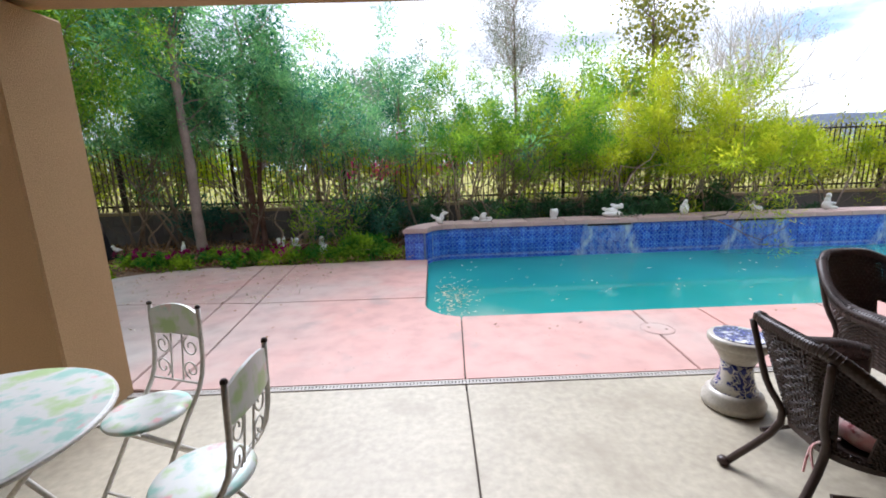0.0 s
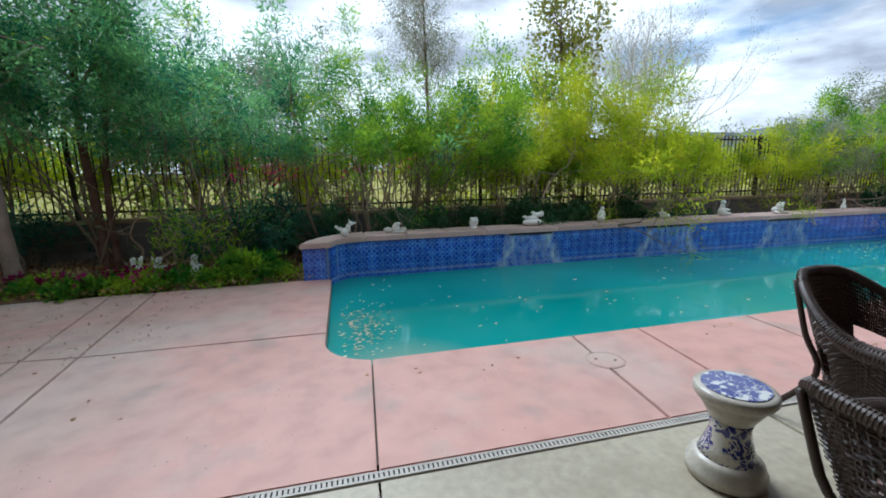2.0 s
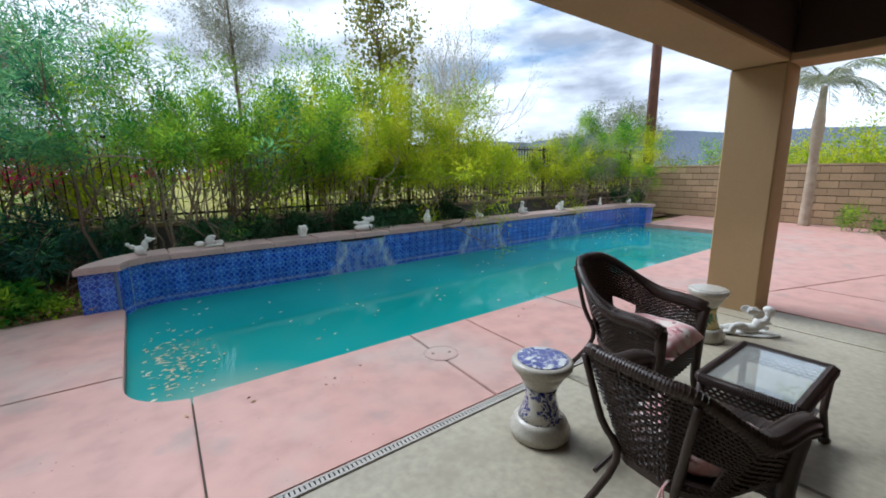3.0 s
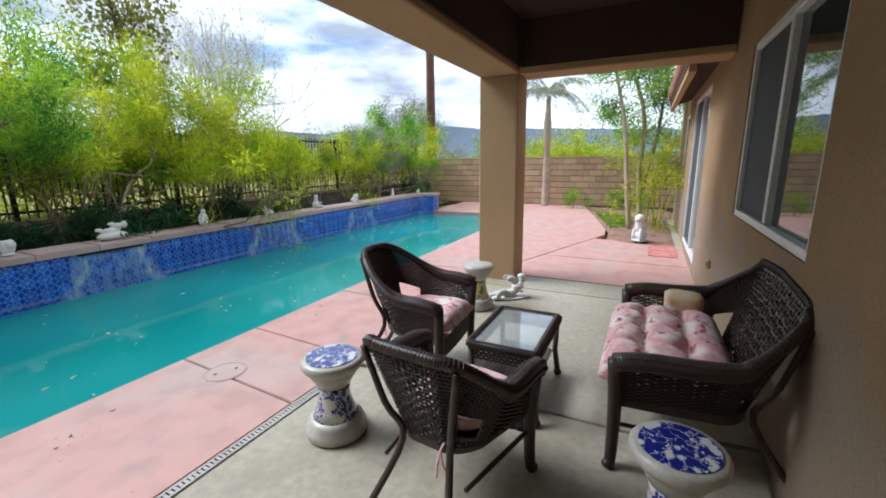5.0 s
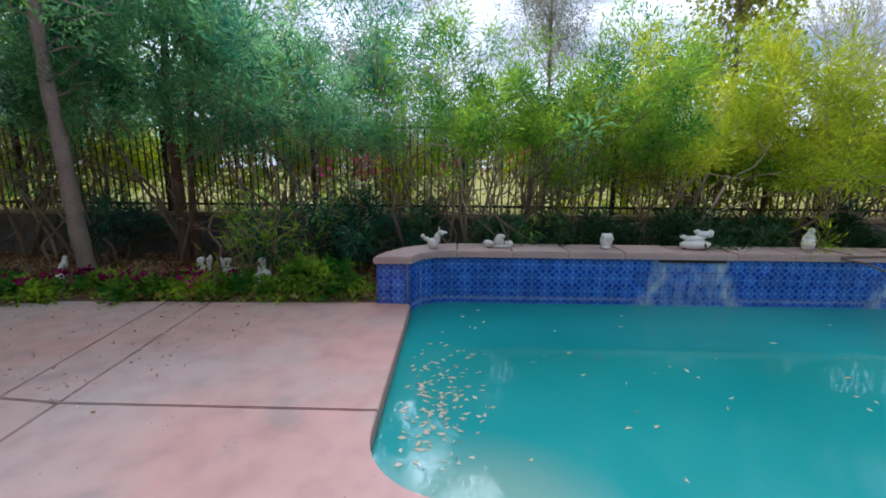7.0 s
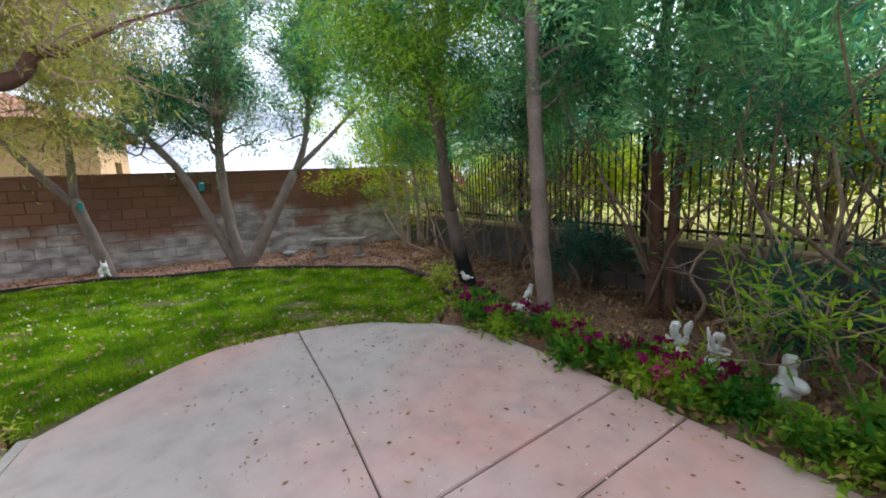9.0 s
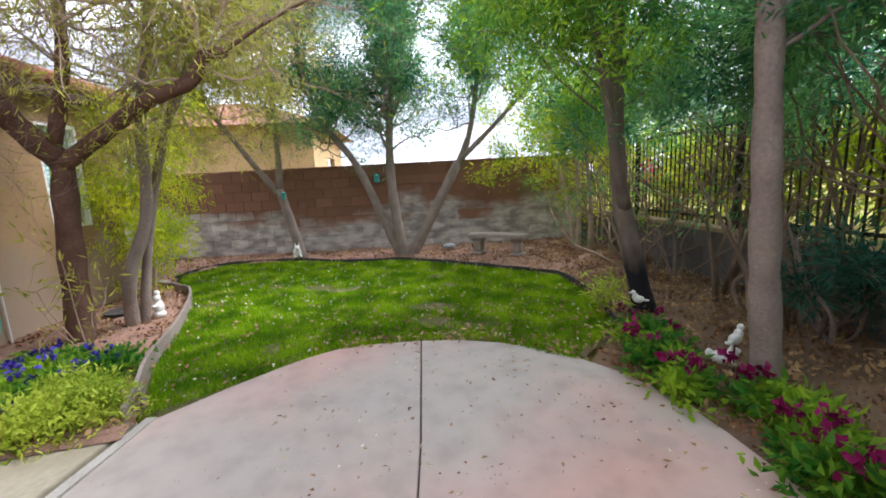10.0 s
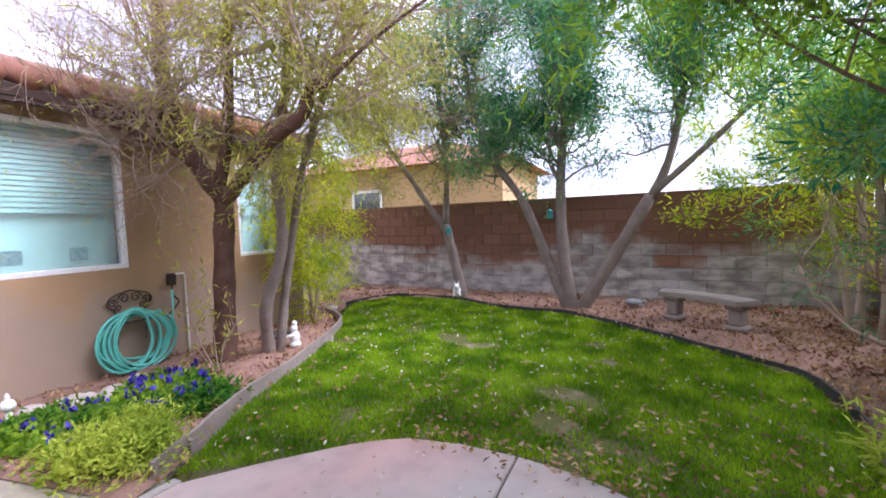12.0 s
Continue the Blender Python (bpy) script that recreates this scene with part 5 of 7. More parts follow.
rngf = np.random.default_rng(21)
plum = [(-4.45 + i * 0.17 + rngf.normal(0, 0.04), 6.56 + 0.12 * math.sin(i) + (0.08 if i > 6 else 0.0) + rngf.normal(0, 0.05)) for i in range(17)]
flower_patch("petunia", [(x, y if x > -3.9 else y - 0.02) for x, y in plum], M_LEAF_MID, M_FLOWER_PLUM, "low green bedding plant with plum-red blooms", 71, petal=(0.06, 0.055), leaf=(0.085, 0.035), blooms=26, tufts=115, height=0.2)
flower_patch("petunia", [(-2.35 + i * 0.15 + rngf.normal(0, 0.04), 6.72 + rngf.normal(0, 0.08)) for i in range(6)], M_LEAF_MID, M_FLOWER_PLUM, "low green bedding plant with plum-red blooms", 77, petal=(0.065, 0.06), leaf=(0.075, 0.03), blooms=24, tufts=110)
flower_patch("bedding_plant", [(-1.75 + i * 0.16 + rngf.normal(0, 0.03), 6.68 + rngf.normal(0, 0.06)) for i in range(11)], M_LEAF_MID, None, "low green bedding plant beside the deck", 72, height=0.24)
flower_patch("bedding_plant", [(-0.75 + rngf.normal(0, 0.25), 6.85 + rngf.normal(0, 0.10)) for i in range(8)], M_LEAF_MID, None, "bushy green bedding plant beside the deck", 73, height=0.36, leaf=(0.11, 0.05))
flower_patch("pansy", [(-4.0 - 0.8 * rngf.random(), 1.35 + 0.8 * rngf.random()) for i in range(28)], M_LEAF_MID, M_FLOWER_BLUE, "low green bedding plant with violet-blue blooms", 74, blooms=8, leaf=(0.07, 0.032), petal=(0.05, 0.045), height=0.19, tufts=85)
flower_patch("pansy", [(-3.62 - 0.35 * rngf.random(), 1.15 + 1.0 * rngf.random()) for i in range(16)], M_LEAF_MID, M_FLOWER_BLUE, "low green bedding plant with a few violet-blue blooms", 75, blooms=12, leaf=(0.07, 0.032))
flower_patch("fern", [(-3.62 - 0.5 * rngf.random(), 2.0 + 0.62 * rngf.random()) for i in range(18)], M_LEAF_FERN, None, "soft yellow-green ferny plant at the bed's edge", 76, leaf=(0.05, 0.017), height=0.27, spread=0.09, tufts=110)
# loose spray of a shrub that leans over the lawn and one over the border
for x, y, h, m, s in ((-5.35, 6.75, 0.27, M_LEAF_FERN, 81), (-1.6, 7.35, 0.8, M_LEAF_MID, 82), (-1.1, 7.25, 0.7, M_LEAF_MID, 83)):
    stems = [(0, 0, (rngp.normal(0, 0.5), rngp.normal(-0.3, 0.4), 1), h, 0.012) for _ in range(5)]
    leafy("shrub", x, y, 0, stems, m, M_TWIG, s, per=4, leaf=(0.13, 0.022), spread=0.05, depth=1, kids=3, category="shrub", label="loose spray of narrow leaves over the border", group="border sprays")


# thin shoots beside the crooked tree
sap = leafy("sapling", -5.2, 1.48, 0.05, [(0, 0, (0.25, -0.55, 1), 0.75, 0.008), (0.02, 0, (0.2, -0.25, 1), 0.95, 0.008), (0, 0.03, (0.1, 0.3, 1), 0.6, 0.008), (0.03, -0.02, (0.5, -0.8, 1), 0.7, 0.007)], M_LEAF_WILLOW, M_TWIG, 91, per=2, leaf=(0.11, 0.02), spread=0.03, depth=1, kids=3, category="sapling", label="thin yellow-leaved sapling shoots before the stucco wall", wander=0.15)
tagged(sap.children[0], kind="stuff")


# ---- lawn grass and litter ----
def inside(poly, n, rng):
    xs, ys = np.array([p[0] for p in poly]), np.array([p[1] for p in poly])
    p = np.stack([rng.uniform(xs.min(), xs.max(), n), rng.uniform(ys.min(), ys.max(), n)], 1)
    c = np.zeros(n, bool)
    for i in range(len(xs)):
        x1, y1, x2, y2 = xs[i - 1], ys[i - 1], xs[i], ys[i]
        hit = ((y1 > p[:, 1]) != (y2 > p[:, 1])) & (p[:, 0] < (x2 - x1) * (p[:, 1] - y1) / (y2 - y1 + 1e-12) + x1)
        c ^= hit
    return p[c]


rngg = np.random.default_rng(3)
M_GRASS = leaf_material("grass_blade", (0.085, 0.22, 0.001), (0.36, 0.56, 0.004), 0.45, 0.8)
g = np.vstack([inside(LAWN, 210000, rngg), inside(LAWN_SIDE, 5000, rngg)])
bare = np.array([noise.noise(Vector((x * 0.9, y * 0.9, 3.0))) + 0.5 * noise.noise(Vector((x * 2.6, y * 2.6, 1.0))) for x, y in g])
bald = 0.7 * np.exp(-(((g[:, 0] + 6.3) / 0.4) ** 2 + ((g[:, 1] - 4.6) / 0.35) ** 2)) + 0.5 * np.exp(-(((g[:, 0] + 5.4) / 0.4) ** 2 + ((g[:, 1] - 2.4) / 0.3) ** 2))
g = g[bare + bald + rngg.normal(0, 0.07, len(g)) < 0.5]
lawn_grass = leaves("grass", np.column_stack([g, np.full(len(g), -0.012)]), np.tile((0, 0, 1.6), (len(g), 1)), 1, 0.055, 0.009, 0.0, M_GRASS, None, rngg, along=1.0)
tagged(lawn_grass, "short green grass blades with bare patches", "grass", kind="stuff")
M_LITTER = leaf_material("dead_leaf", (0.16, 0.07, 0.03), (0.50, 0.33, 0.16), 0.15)
M_PETAL = leaf_material("fallen_petal", (0.55, 0.47, 0.30), (0.78, 0.72, 0.56), 0.2)
lit = inside(LAWN, 1500, rngg)
lit = np.vstack([lit, inside([(-4.95, 4.0), (-4.7, 4.0), (-4.6, 5.4), (-4.0, 6.1), (-3.0, 6.4), (-1.6, 6.4), (-1.6, 6.55), (-3.2, 6.6), (-4.3, 6.25), (-4.95, 5.4)], 2600, rngg)])
lit = np.vstack([lit, inside([(-5.9, 3.6), (-4.9, 3.6), (-4.9, 5.4), (-4.2, 6.1), (-4.7, 6.6), (-5.7, 6.6)], 420, rngg)])
flat = np.tile((0, 0, 0.0), (len(lit), 1))
lf = leaves("leaf_litter", np.column_stack([lit, np.full(len(lit), 0.012)]), flat, 1, 0.06, 0.034, 0.0, M_LITTER, None, rngg)
tagged(lf, "scattered tan fallen leaves on lawn and border", "fallen leaves", kind="stuff")
buf = np.zeros(len(lf.data.vertices) * 3, np.float32)
lf.data.vertices.foreach_get("co", buf)
buf = buf.reshape(-1, 3)
buf[:, 2] = 0.036 + np.abs(buf[:, 2] - 0.012) * 0.5
lf.data.vertices.foreach_set("co", buf.ravel())
bed = np.vstack([inside(BED_BACK, 26000, rngg), inside(BED_LEFT, 26000, rngg)])
lb = leaves("leaf_litter", np.column_stack([bed, np.full(len(bed), 0.065)]), np.tile((0, 0, 0), (len(bed), 1)), 1, 0.055, 0.03, 0.01, M_LITTER, None, rngg)
tagged(lb, "fallen leaves and bark chips on the beds", "fallen leaves", kind="stuff")
dd = np.vstack([inside([(-1.3, 2.8), (5.5, 2.8), (5.5, 3.8), (-1.3, 3.8)], 10, rngg), inside([(0.2, 3.4), (0.9, 3.4), (4.0, 3.6), (4.0, 3.85), (0.6, 3.85)], 12, rngg), inside([(-4.8, 4.6), (-4.2, 4.6), (-3.6, 5.7), (-2.4, 6.1), (-1.2, 6.1), (-1.2, 6.5), (-3.0, 6.45), (-4.1, 6.0)], 420, rngg), inside([(-4.0, 3.6), (-1.0, 4.4), (-1.0, 6.2), (-3.6, 5.8)], 190, rngg)])
ld = leaves("leaf_litter", np.column_stack([dd, np.full(len(dd), 0.006)]), np.tile((1, 0, 0), (len(dd), 1)), 1, 0.045, 0.024, 0.0, M_LITTER, None, rngg)
buf = np.zeros(len(ld.data.vertices) * 3, np.float32)
ld.data.vertices.foreach_get("co", buf)
buf = buf.reshape(-1, 3)
buf[:, 2] = 0.003 + np.abs(buf[:, 2] - 0.006) * 0.3
ld.data.vertices.foreach_set("co", buf.ravel())
tagged(ld, "brown fallen leaves along the deck's edge", "fallen leaves", kind="stuff")
dk = inside([(-4.8, 4.0), (-4.3, 3.4), (-2.5, 3.6), (-1.0, 4.8), (-1.0, 6.4), (-3.6, 6.3), (-4.6, 5.4)], 620, rngg)
pt = leaves("petal_litter", np.column_stack([dk, np.full(len(dk), 0.004)]), np.tile((1, 0, 0), (len(dk), 1)), 1, 0.034, 0.014, 0.0, M_PETAL, None, rngg)
tagged(pt, "small pale petals on the deck", "fallen petals", kind="stuff")
pl = inside(LAWN, 620, rngg)
pt2 = leaves("petal_litter", np.column_stack([pl, np.full(len(pl), 0.045)]), np.tile((1, 0, 0), (len(pl), 1)), 1, 0.045, 0.02, 0.0, M_PETAL, None, rngg)
tagged(pt2, "small pale petals in the grass", "fallen petals", kind="stuff")
fw = np.vstack([np.column_stack([rngg.normal(0.70, 0.17, 210), rngg.normal(4.8, 0.36, 210)]), np.column_stack([rngg.normal(10.4, 0.7, 120), rngg.normal(6.2, 0.3, 120)]), np.column_stack([rngg.uniform(0.6, 11, 110), rngg.uniform(4.1, 6.6, 110)])])
fw = fw[(fw[:, 0] > 0.5) & (fw[:, 1] < 6.75) & (fw[:, 1] > 4.15) & (fw[:, 0] < 11.6)]
fl = leaves("floating_leaves", np.column_stack([fw, np.full(len(fw), WATER_Z + 0.004)]), np.tile((1, 0, 0), (len(fw), 1)), 1, 0.06, 0.03, 0.0, M_PETAL, None, rngg)
buf = np.zeros(len(fl.data.vertices) * 3, np.float32)
fl.data.vertices.foreach_get("co", buf)
buf = buf.reshape(-1, 3)
buf[:, 2] = WATER_Z + 0.003 + np.abs(buf[:, 2] - WATER_Z) * 0.12
fl.data.vertices.foreach_set("co", buf.ravel())
tagged(fl, "pale leaves drifting on the pool", "floating leaves", kind="stuff")


# ---- patio furniture ----
M_WICKER = surface("dark_brown_wicker", (0.066, 0.042, 0.034), (0.042, 0.027, 0.022), 0.42, 6, 90, 0.4, 0.003, space="Object")


def floral_material():
    """Faded cream cloth with soft rose and wine-red blooms."""
    m, n, l, b = node_material("rose_floral_cloth")
    t1, t2, t3 = noise_node(n, l, 7, 5, "Object"), noise_node(n, l, 17, 5, "Object"), noise_node(n, l, 260, 2, "Object")
    col = ramp_node(n, l, t1.outputs["Fac"], ((0.36, (0.86, 0.74, 0.66)), (0.5, (0.72, 0.34, 0.34)), (0.64, (0.86, 0.75, 0.68)))).outputs["Color"]
    wine = ramp_node(n, l, t2.outputs["Fac"], ((0.58, (0, 0, 0)), (0.66, (1, 1, 1)))).outputs["Color"]
    col = mix_node(n, l, wine, col, (0.36, 0.085, 0.095))
    l.new(col, b.inputs["Base Color"])
    b.inputs["Roughness"].default_value, b.inputs["Sheen Weight"].default_value = 0.9, 0.2
    bump_node(n, l, b, t3.outputs["Fac"], 0.3, 0.002)
    return m


M_FLORAL = floral_material()
M_PILLOW = surface("yellow_floral_cloth", (0.80, 0.72, 0.52), (0.68, 0.46, 0.16), 0.9, 11, 200, 0.3, 0.002, space="Object", dirt=(0.78, 0.72, 0.62))


def cushion_mesh(w, d, h, nx, ny, x0=0.0, y0=0.0, z0=0.0, taper=0.0):
    """A tufted cushion: soft edges, and a dimple at each button."""
    bm = bmesh.new()
    gx, gy = 10 * nx, 10 * ny
    top, low = {}, {}
    for i in range(gx + 1):
        for j in range(gy + 1):
            u, v = i / gx, j / gy
            e = (1 - abs(2 * u - 1) ** 6) ** 0.5 * (1 - abs(2 * v - 1) ** 6) ** 0.5
            du, dv = abs(u * nx - round(u * nx)) * w / nx, abs(v * ny - round(v * ny)) * d / ny
            if not 0 < round(u * nx) < nx:
                du = 1.0
            if not 0 < round(v * ny) < ny:
                dv = 1.0
            dip = math.exp(-((du * du + dv * dv) / 0.0026)) * 0.62 + 0.22 * math.exp(-(min(du, dv) / 0.022) ** 2)
            k = e * h * 1.25 * (1 - dip) + 0.004 * math.sin(i * 1.7 + j)
            x, y = x0 + (u - 0.5) * w, y0 + (v - 0.5) * d * (1 - taper * max(0.0, 1 - 2 * u) ** 2) ** 0.5
            top[i, j] = bm.verts.new((x, y, z0 + h * 0.35 + k * 0.65))
            low[i, j] = bm.verts.new((x, y, z0 + h * 0.35 - e * h * 0.35))
    for i in range(gx):
        for j in range(gy):
            bm.faces.new((top[i, j], top[i + 1, j], top[i + 1, j + 1], top[i, j + 1]))
            bm.faces.new((low[i, j], low[i, j + 1], low[i + 1, j + 1], low[i + 1, j]))
    bmesh.ops.remove_doubles(bm, verts=bm.verts[:], dist=0.004)
    return bm


def wicker_seat(name, x, y, turn, W, D, label, category, radius=0.30, arm=0.60, back=0.86, tufts=(1, 1), peak=0.0, base_leg=0.32, open_back=True, waist=0.17):
    """A wicker armchair or settee that faces local +x: woven shell round three sides, arms that sweep into the back, legs, apron, cushion."""
    o = thing(name, x, y, 0, turn, label, category)
    hx, hy, r = D / 2, W / 2, radius
    u = [(hx, -hy), (hx * 0.3, -hy), (-hx + r, -hy)] + [(-hx + r - r * math.sin(radians(a)), -hy + r - r * math.cos(radians(a))) for a in range(15, 91, 15)]
    mid = [(-hx, 0.0)] if W > 0.9 else []
    u = u + mid + [(px, -py) for px, py in u[::-1]]
    line = curve_points([(a, c, 0) for a, c in u], 4)
    n = len(line)

    def rail(i):
        s = abs(2 * i / (n - 1) - 1)
        k = min(1.0, max(0.0, (0.90 - s) / 0.72))
        k = k * k * (3 - 2 * k)
        p = line[i]
        z = arm + (back - arm) * k + peak * max(0.0, 1 - s * 3.0)
        flare = 1.0 + 0.06 * k
        lean = -0.05 * k
        front = 0.03 * max(0.0, (s - 0.9) * 10) ** 2
        return Vector((p.x * flare + lean, p.y * (1.06 - 0.05 * k), z - front))

    def foot(i):
        p = line[i]
        t = min(1.0, max(0.0, 0.5 - p.x / D))
        return Vector((p.x * (0.90 - 0.18 * t), p.y * (0.90 - (waist if W < 0.9 else 0.06) * t), base_leg + 0.015 * t))
    tube_pts = [rail(i) for i in range(n)]

    def girth(i):
        k = min(1.0, max(0.0, (abs(2 * i / (n - 1) - 1) - 0.55) / 0.3))
        return 0.025 + 0.020 * k * k * (3 - 2 * k)
    bm = tube(bmesh.new(), tube_pts, [girth(i) for i in range(n)], 10)
    part("top_rail", bm, M_WICKER, o, "plaited dark wicker rail", True)
    # wrapped strands round the rail
    wrap = bmesh.new()
    for i in range(n - 1):
        a, c = tube_pts[i], tube_pts[i + 1]
        steps = max(1, int((c - a).length / 0.012))
        for k in range(steps):
            p, d = a.lerp(c, k / steps), (c - a).normalized()
            q = d.orthogonal().normalized()
            s = d.cross(q)
            ring = [p + d * (0.004 * math.sin(g)) + (girth(i) + 0.0005) * (math.cos(g) * q + math.sin(g) * s) for g in np.linspace(0, 6.283, 8)]
            tube(wrap, ring, 0.0032, 3, False)
    tagged(part("rail_wrap", wrap, M_WICKER, o), kind="stuff")
    rows = 24
    weave = bmesh.new()
    for k in range(rows):
        v = (k + 0.5) / rows
        pts, fine = [], 3
        for i in range((n - 1) * fine + 1):
            a, f = min(n - 2, i // fine), (i / fine) - min(n - 2, i // fine)
            p = foot(a).lerp(foot(a + 1), f).lerp(rail(a).lerp(rail(a + 1), f), v)
            out = Vector((p.x, p.y, 0)).normalized()
            s = abs(2 * i / ((n - 1) * fine) - 1)
            gap = open_back and 0.32 < s < 0.60 and 0.08 < v < 0.46
            if gap:
                if len(pts) > 2:
                    tube(weave, pts, 0.0064, 4, False)
                pts = []
                continue
            pts.append(p + out * 0.006 * math.sin(i * 1.5708 * 2 / 2 + k * 3.1416) + Vector((0, 0, 0.002 * math.sin(i * 0.9 + k))))
        if len(pts) > 2:
            tube(weave, pts, 0.0064, 4, False)
    tagged(part("weave", weave, M_WICKER, o, "open dark brown wicker weave"), kind="stuff")
    stakes = bmesh.new()
    for i in range(0, n):
        for f in (0.0, 0.5):
            if i == n - 1 and f:
                continue
            j = min(n - 1, i + 1)
            lo, hi = foot(i).lerp(foot(j), f), rail(i).lerp(rail(j), f)
            s = abs(2 * (i + f) / (n - 1) - 1)
            if open_back and 0.33 < s < 0.59:
                spans = ((0, 0.08), (0.46, 1))
            else:
                spans = ((0, 1),)
            for a, c in spans:
                tube(stakes, [lo.lerp(hi, a), lo.lerp(hi, c)], 0.0046, 4, False)
    tagged(part("warp", stakes, M_WICKER, o), kind="stuff")
    part("seat", prism([(foot(i).x * 1.03, foot(i).y * 1.03) for i in range(n)], base_leg - 0.01, base_leg + 0.035), M_WICKER, o, "woven seat deck")
    apron = bmesh.new()
    for k in range(7):
        z = base_leg - 0.10 + k * 0.018
        tube(apron, [(hx * 0.93 + 0.004 * (-1) ** j, -hy * 0.88 + hy * 1.76 * j / 24, z - 0.05 * math.sin(math.pi * j / 24) * 0.4) for j in range(25)], 0.008, 4, False)
    tagged(part("apron", apron, M_WICKER, o), kind="stuff")
    for sx, sy in ((1, -1), (1, 1), (-1, -1), (-1, 1)):
        if sx > 0:
            pts = [(hx * 0.98, sy * hy * 1.03, 0.0), (hx * 0.95, sy * hy * 0.99, 0.06), (hx * 0.95, sy * hy * 0.97, base_leg), (hx * 0.99, sy * hy * 1.04, arm - 0.02)]
            rad = [0.026, 0.02, 0.03, 0.033]
        else:
            cx, cy = -hx + r - r * 0.82, hy - r + r * 0.57
            slim = (0.9 - waist) if W < 0.9 else 0.86
            pts = [(cx * 1.4 - 0.06, sy * (cy * slim + 0.09), 0.0), (cx * 0.84 - 0.015, sy * cy * slim, base_leg - 0.01), (cx * 0.96 - 0.045, sy * cy * (slim * 0.55 + 0.45), back * 0.62), (cx * 1.06 - 0.075, sy * cy * 1.02, back - 0.03)]
            rad = [0.017, 0.02, 0.017, 0.014]
        part("leg", tube(bmesh.new(), curve_points(pts, 4), [rad[0] + (rad[-1] - rad[0]) * i / 12 if sx < 0 else 0.024 + 0.008 * min(1, i / 8) for i in range(13)], 8), M_WICKER, o, smooth=True)
        part("foot", blob(bmesh.new(), pts[0][0], pts[0][1], 0.022, 0.03, 0.03, 0.022, 8), M_WICKER, o, smooth=True)
    part("stretcher", tube(bmesh.new(), [(cx * 0.95 - 0.01, -cy * 0.95, 0.2), (hx * 0.93, -hy * 0.95, 0.22)], 0.011, 6), M_WICKER, o)
    part("stretcher", tube(bmesh.new(), [(cx * 0.95 - 0.01, cy * 0.95, 0.2), (hx * 0.93, hy * 0.95, 0.22)], 0.011, 6), M_WICKER, o)
    c = thing("seat_cushion", x, y, base_leg + 0.036, turn, "tufted rose floral seat cushion with cloth ties", "cushion", "seat cushions")
    part("pad", cushion_mesh(D * (0.93 if W > 0.9 else 0.84), W * (0.85 if W > 0.9 else 0.80), 0.19 if W > 0.9 else 0.115, *tufts, 0.10 if W > 0.9 else 0.085, 0, 0, 0.85 if W < 0.9 else 0.1), M_FLORAL, c, smooth=True)
    for k in (0, 1):
        part("tie", tube(bmesh.new(), curve_points([(cx * 0.6, -cy * 0.45, 0.03), (cx * 0.98, -cy * 0.42, 0.0), (cx * 1.02, -cy * (0.36 + 0.1 * k), -0.06), (cx * 1.0, -cy * (0.3 + 0.25 * k), -0.15 + 0.04 * k)], 4), 0.005, 4), M_FLORAL, c)
    return o


wicker_seat("wicker_armchair", 3.23, 2.16, -87, 0.64, 0.62, "dark brown wicker armchair with a rose floral cushion", "armchair", waist=0.3)
wicker_seat("wicker_armchair", 2.28, 1.46, -7, 0.60, 0.52, "dark brown wicker armchair turned to the coffee table", "armchair", radius=0.19, back=0.79, arm=0.585, waist=0.34, base_leg=0.31)
wicker_seat("wicker_settee", 3.25, 0.47, 90, 1.12, 0.66, "dark brown wicker settee with a tufted rose cushion", "settee", radius=0.2, back=0.84, tufts=(3, 4), peak=0.08, open_back=True)
pil = thing("pillow", 3.66, 0.46, 0.46, 80, "small yellow floral pillow leaning on the settee's arm", "pillow")
pm = cushion_mesh(0.22, 0.17, 0.09, 1, 1)
bmesh.ops.rotate(pm, verts=pm.verts[:], cent=(0, 0, 0), matrix=Matrix.Rotation(radians(68), 3, "X"))
bmesh.ops.translate(pm, verts=pm.verts[:], vec=(0, 0, 0.09))
part("pad", pm, M_PILLOW, pil, smooth=True)


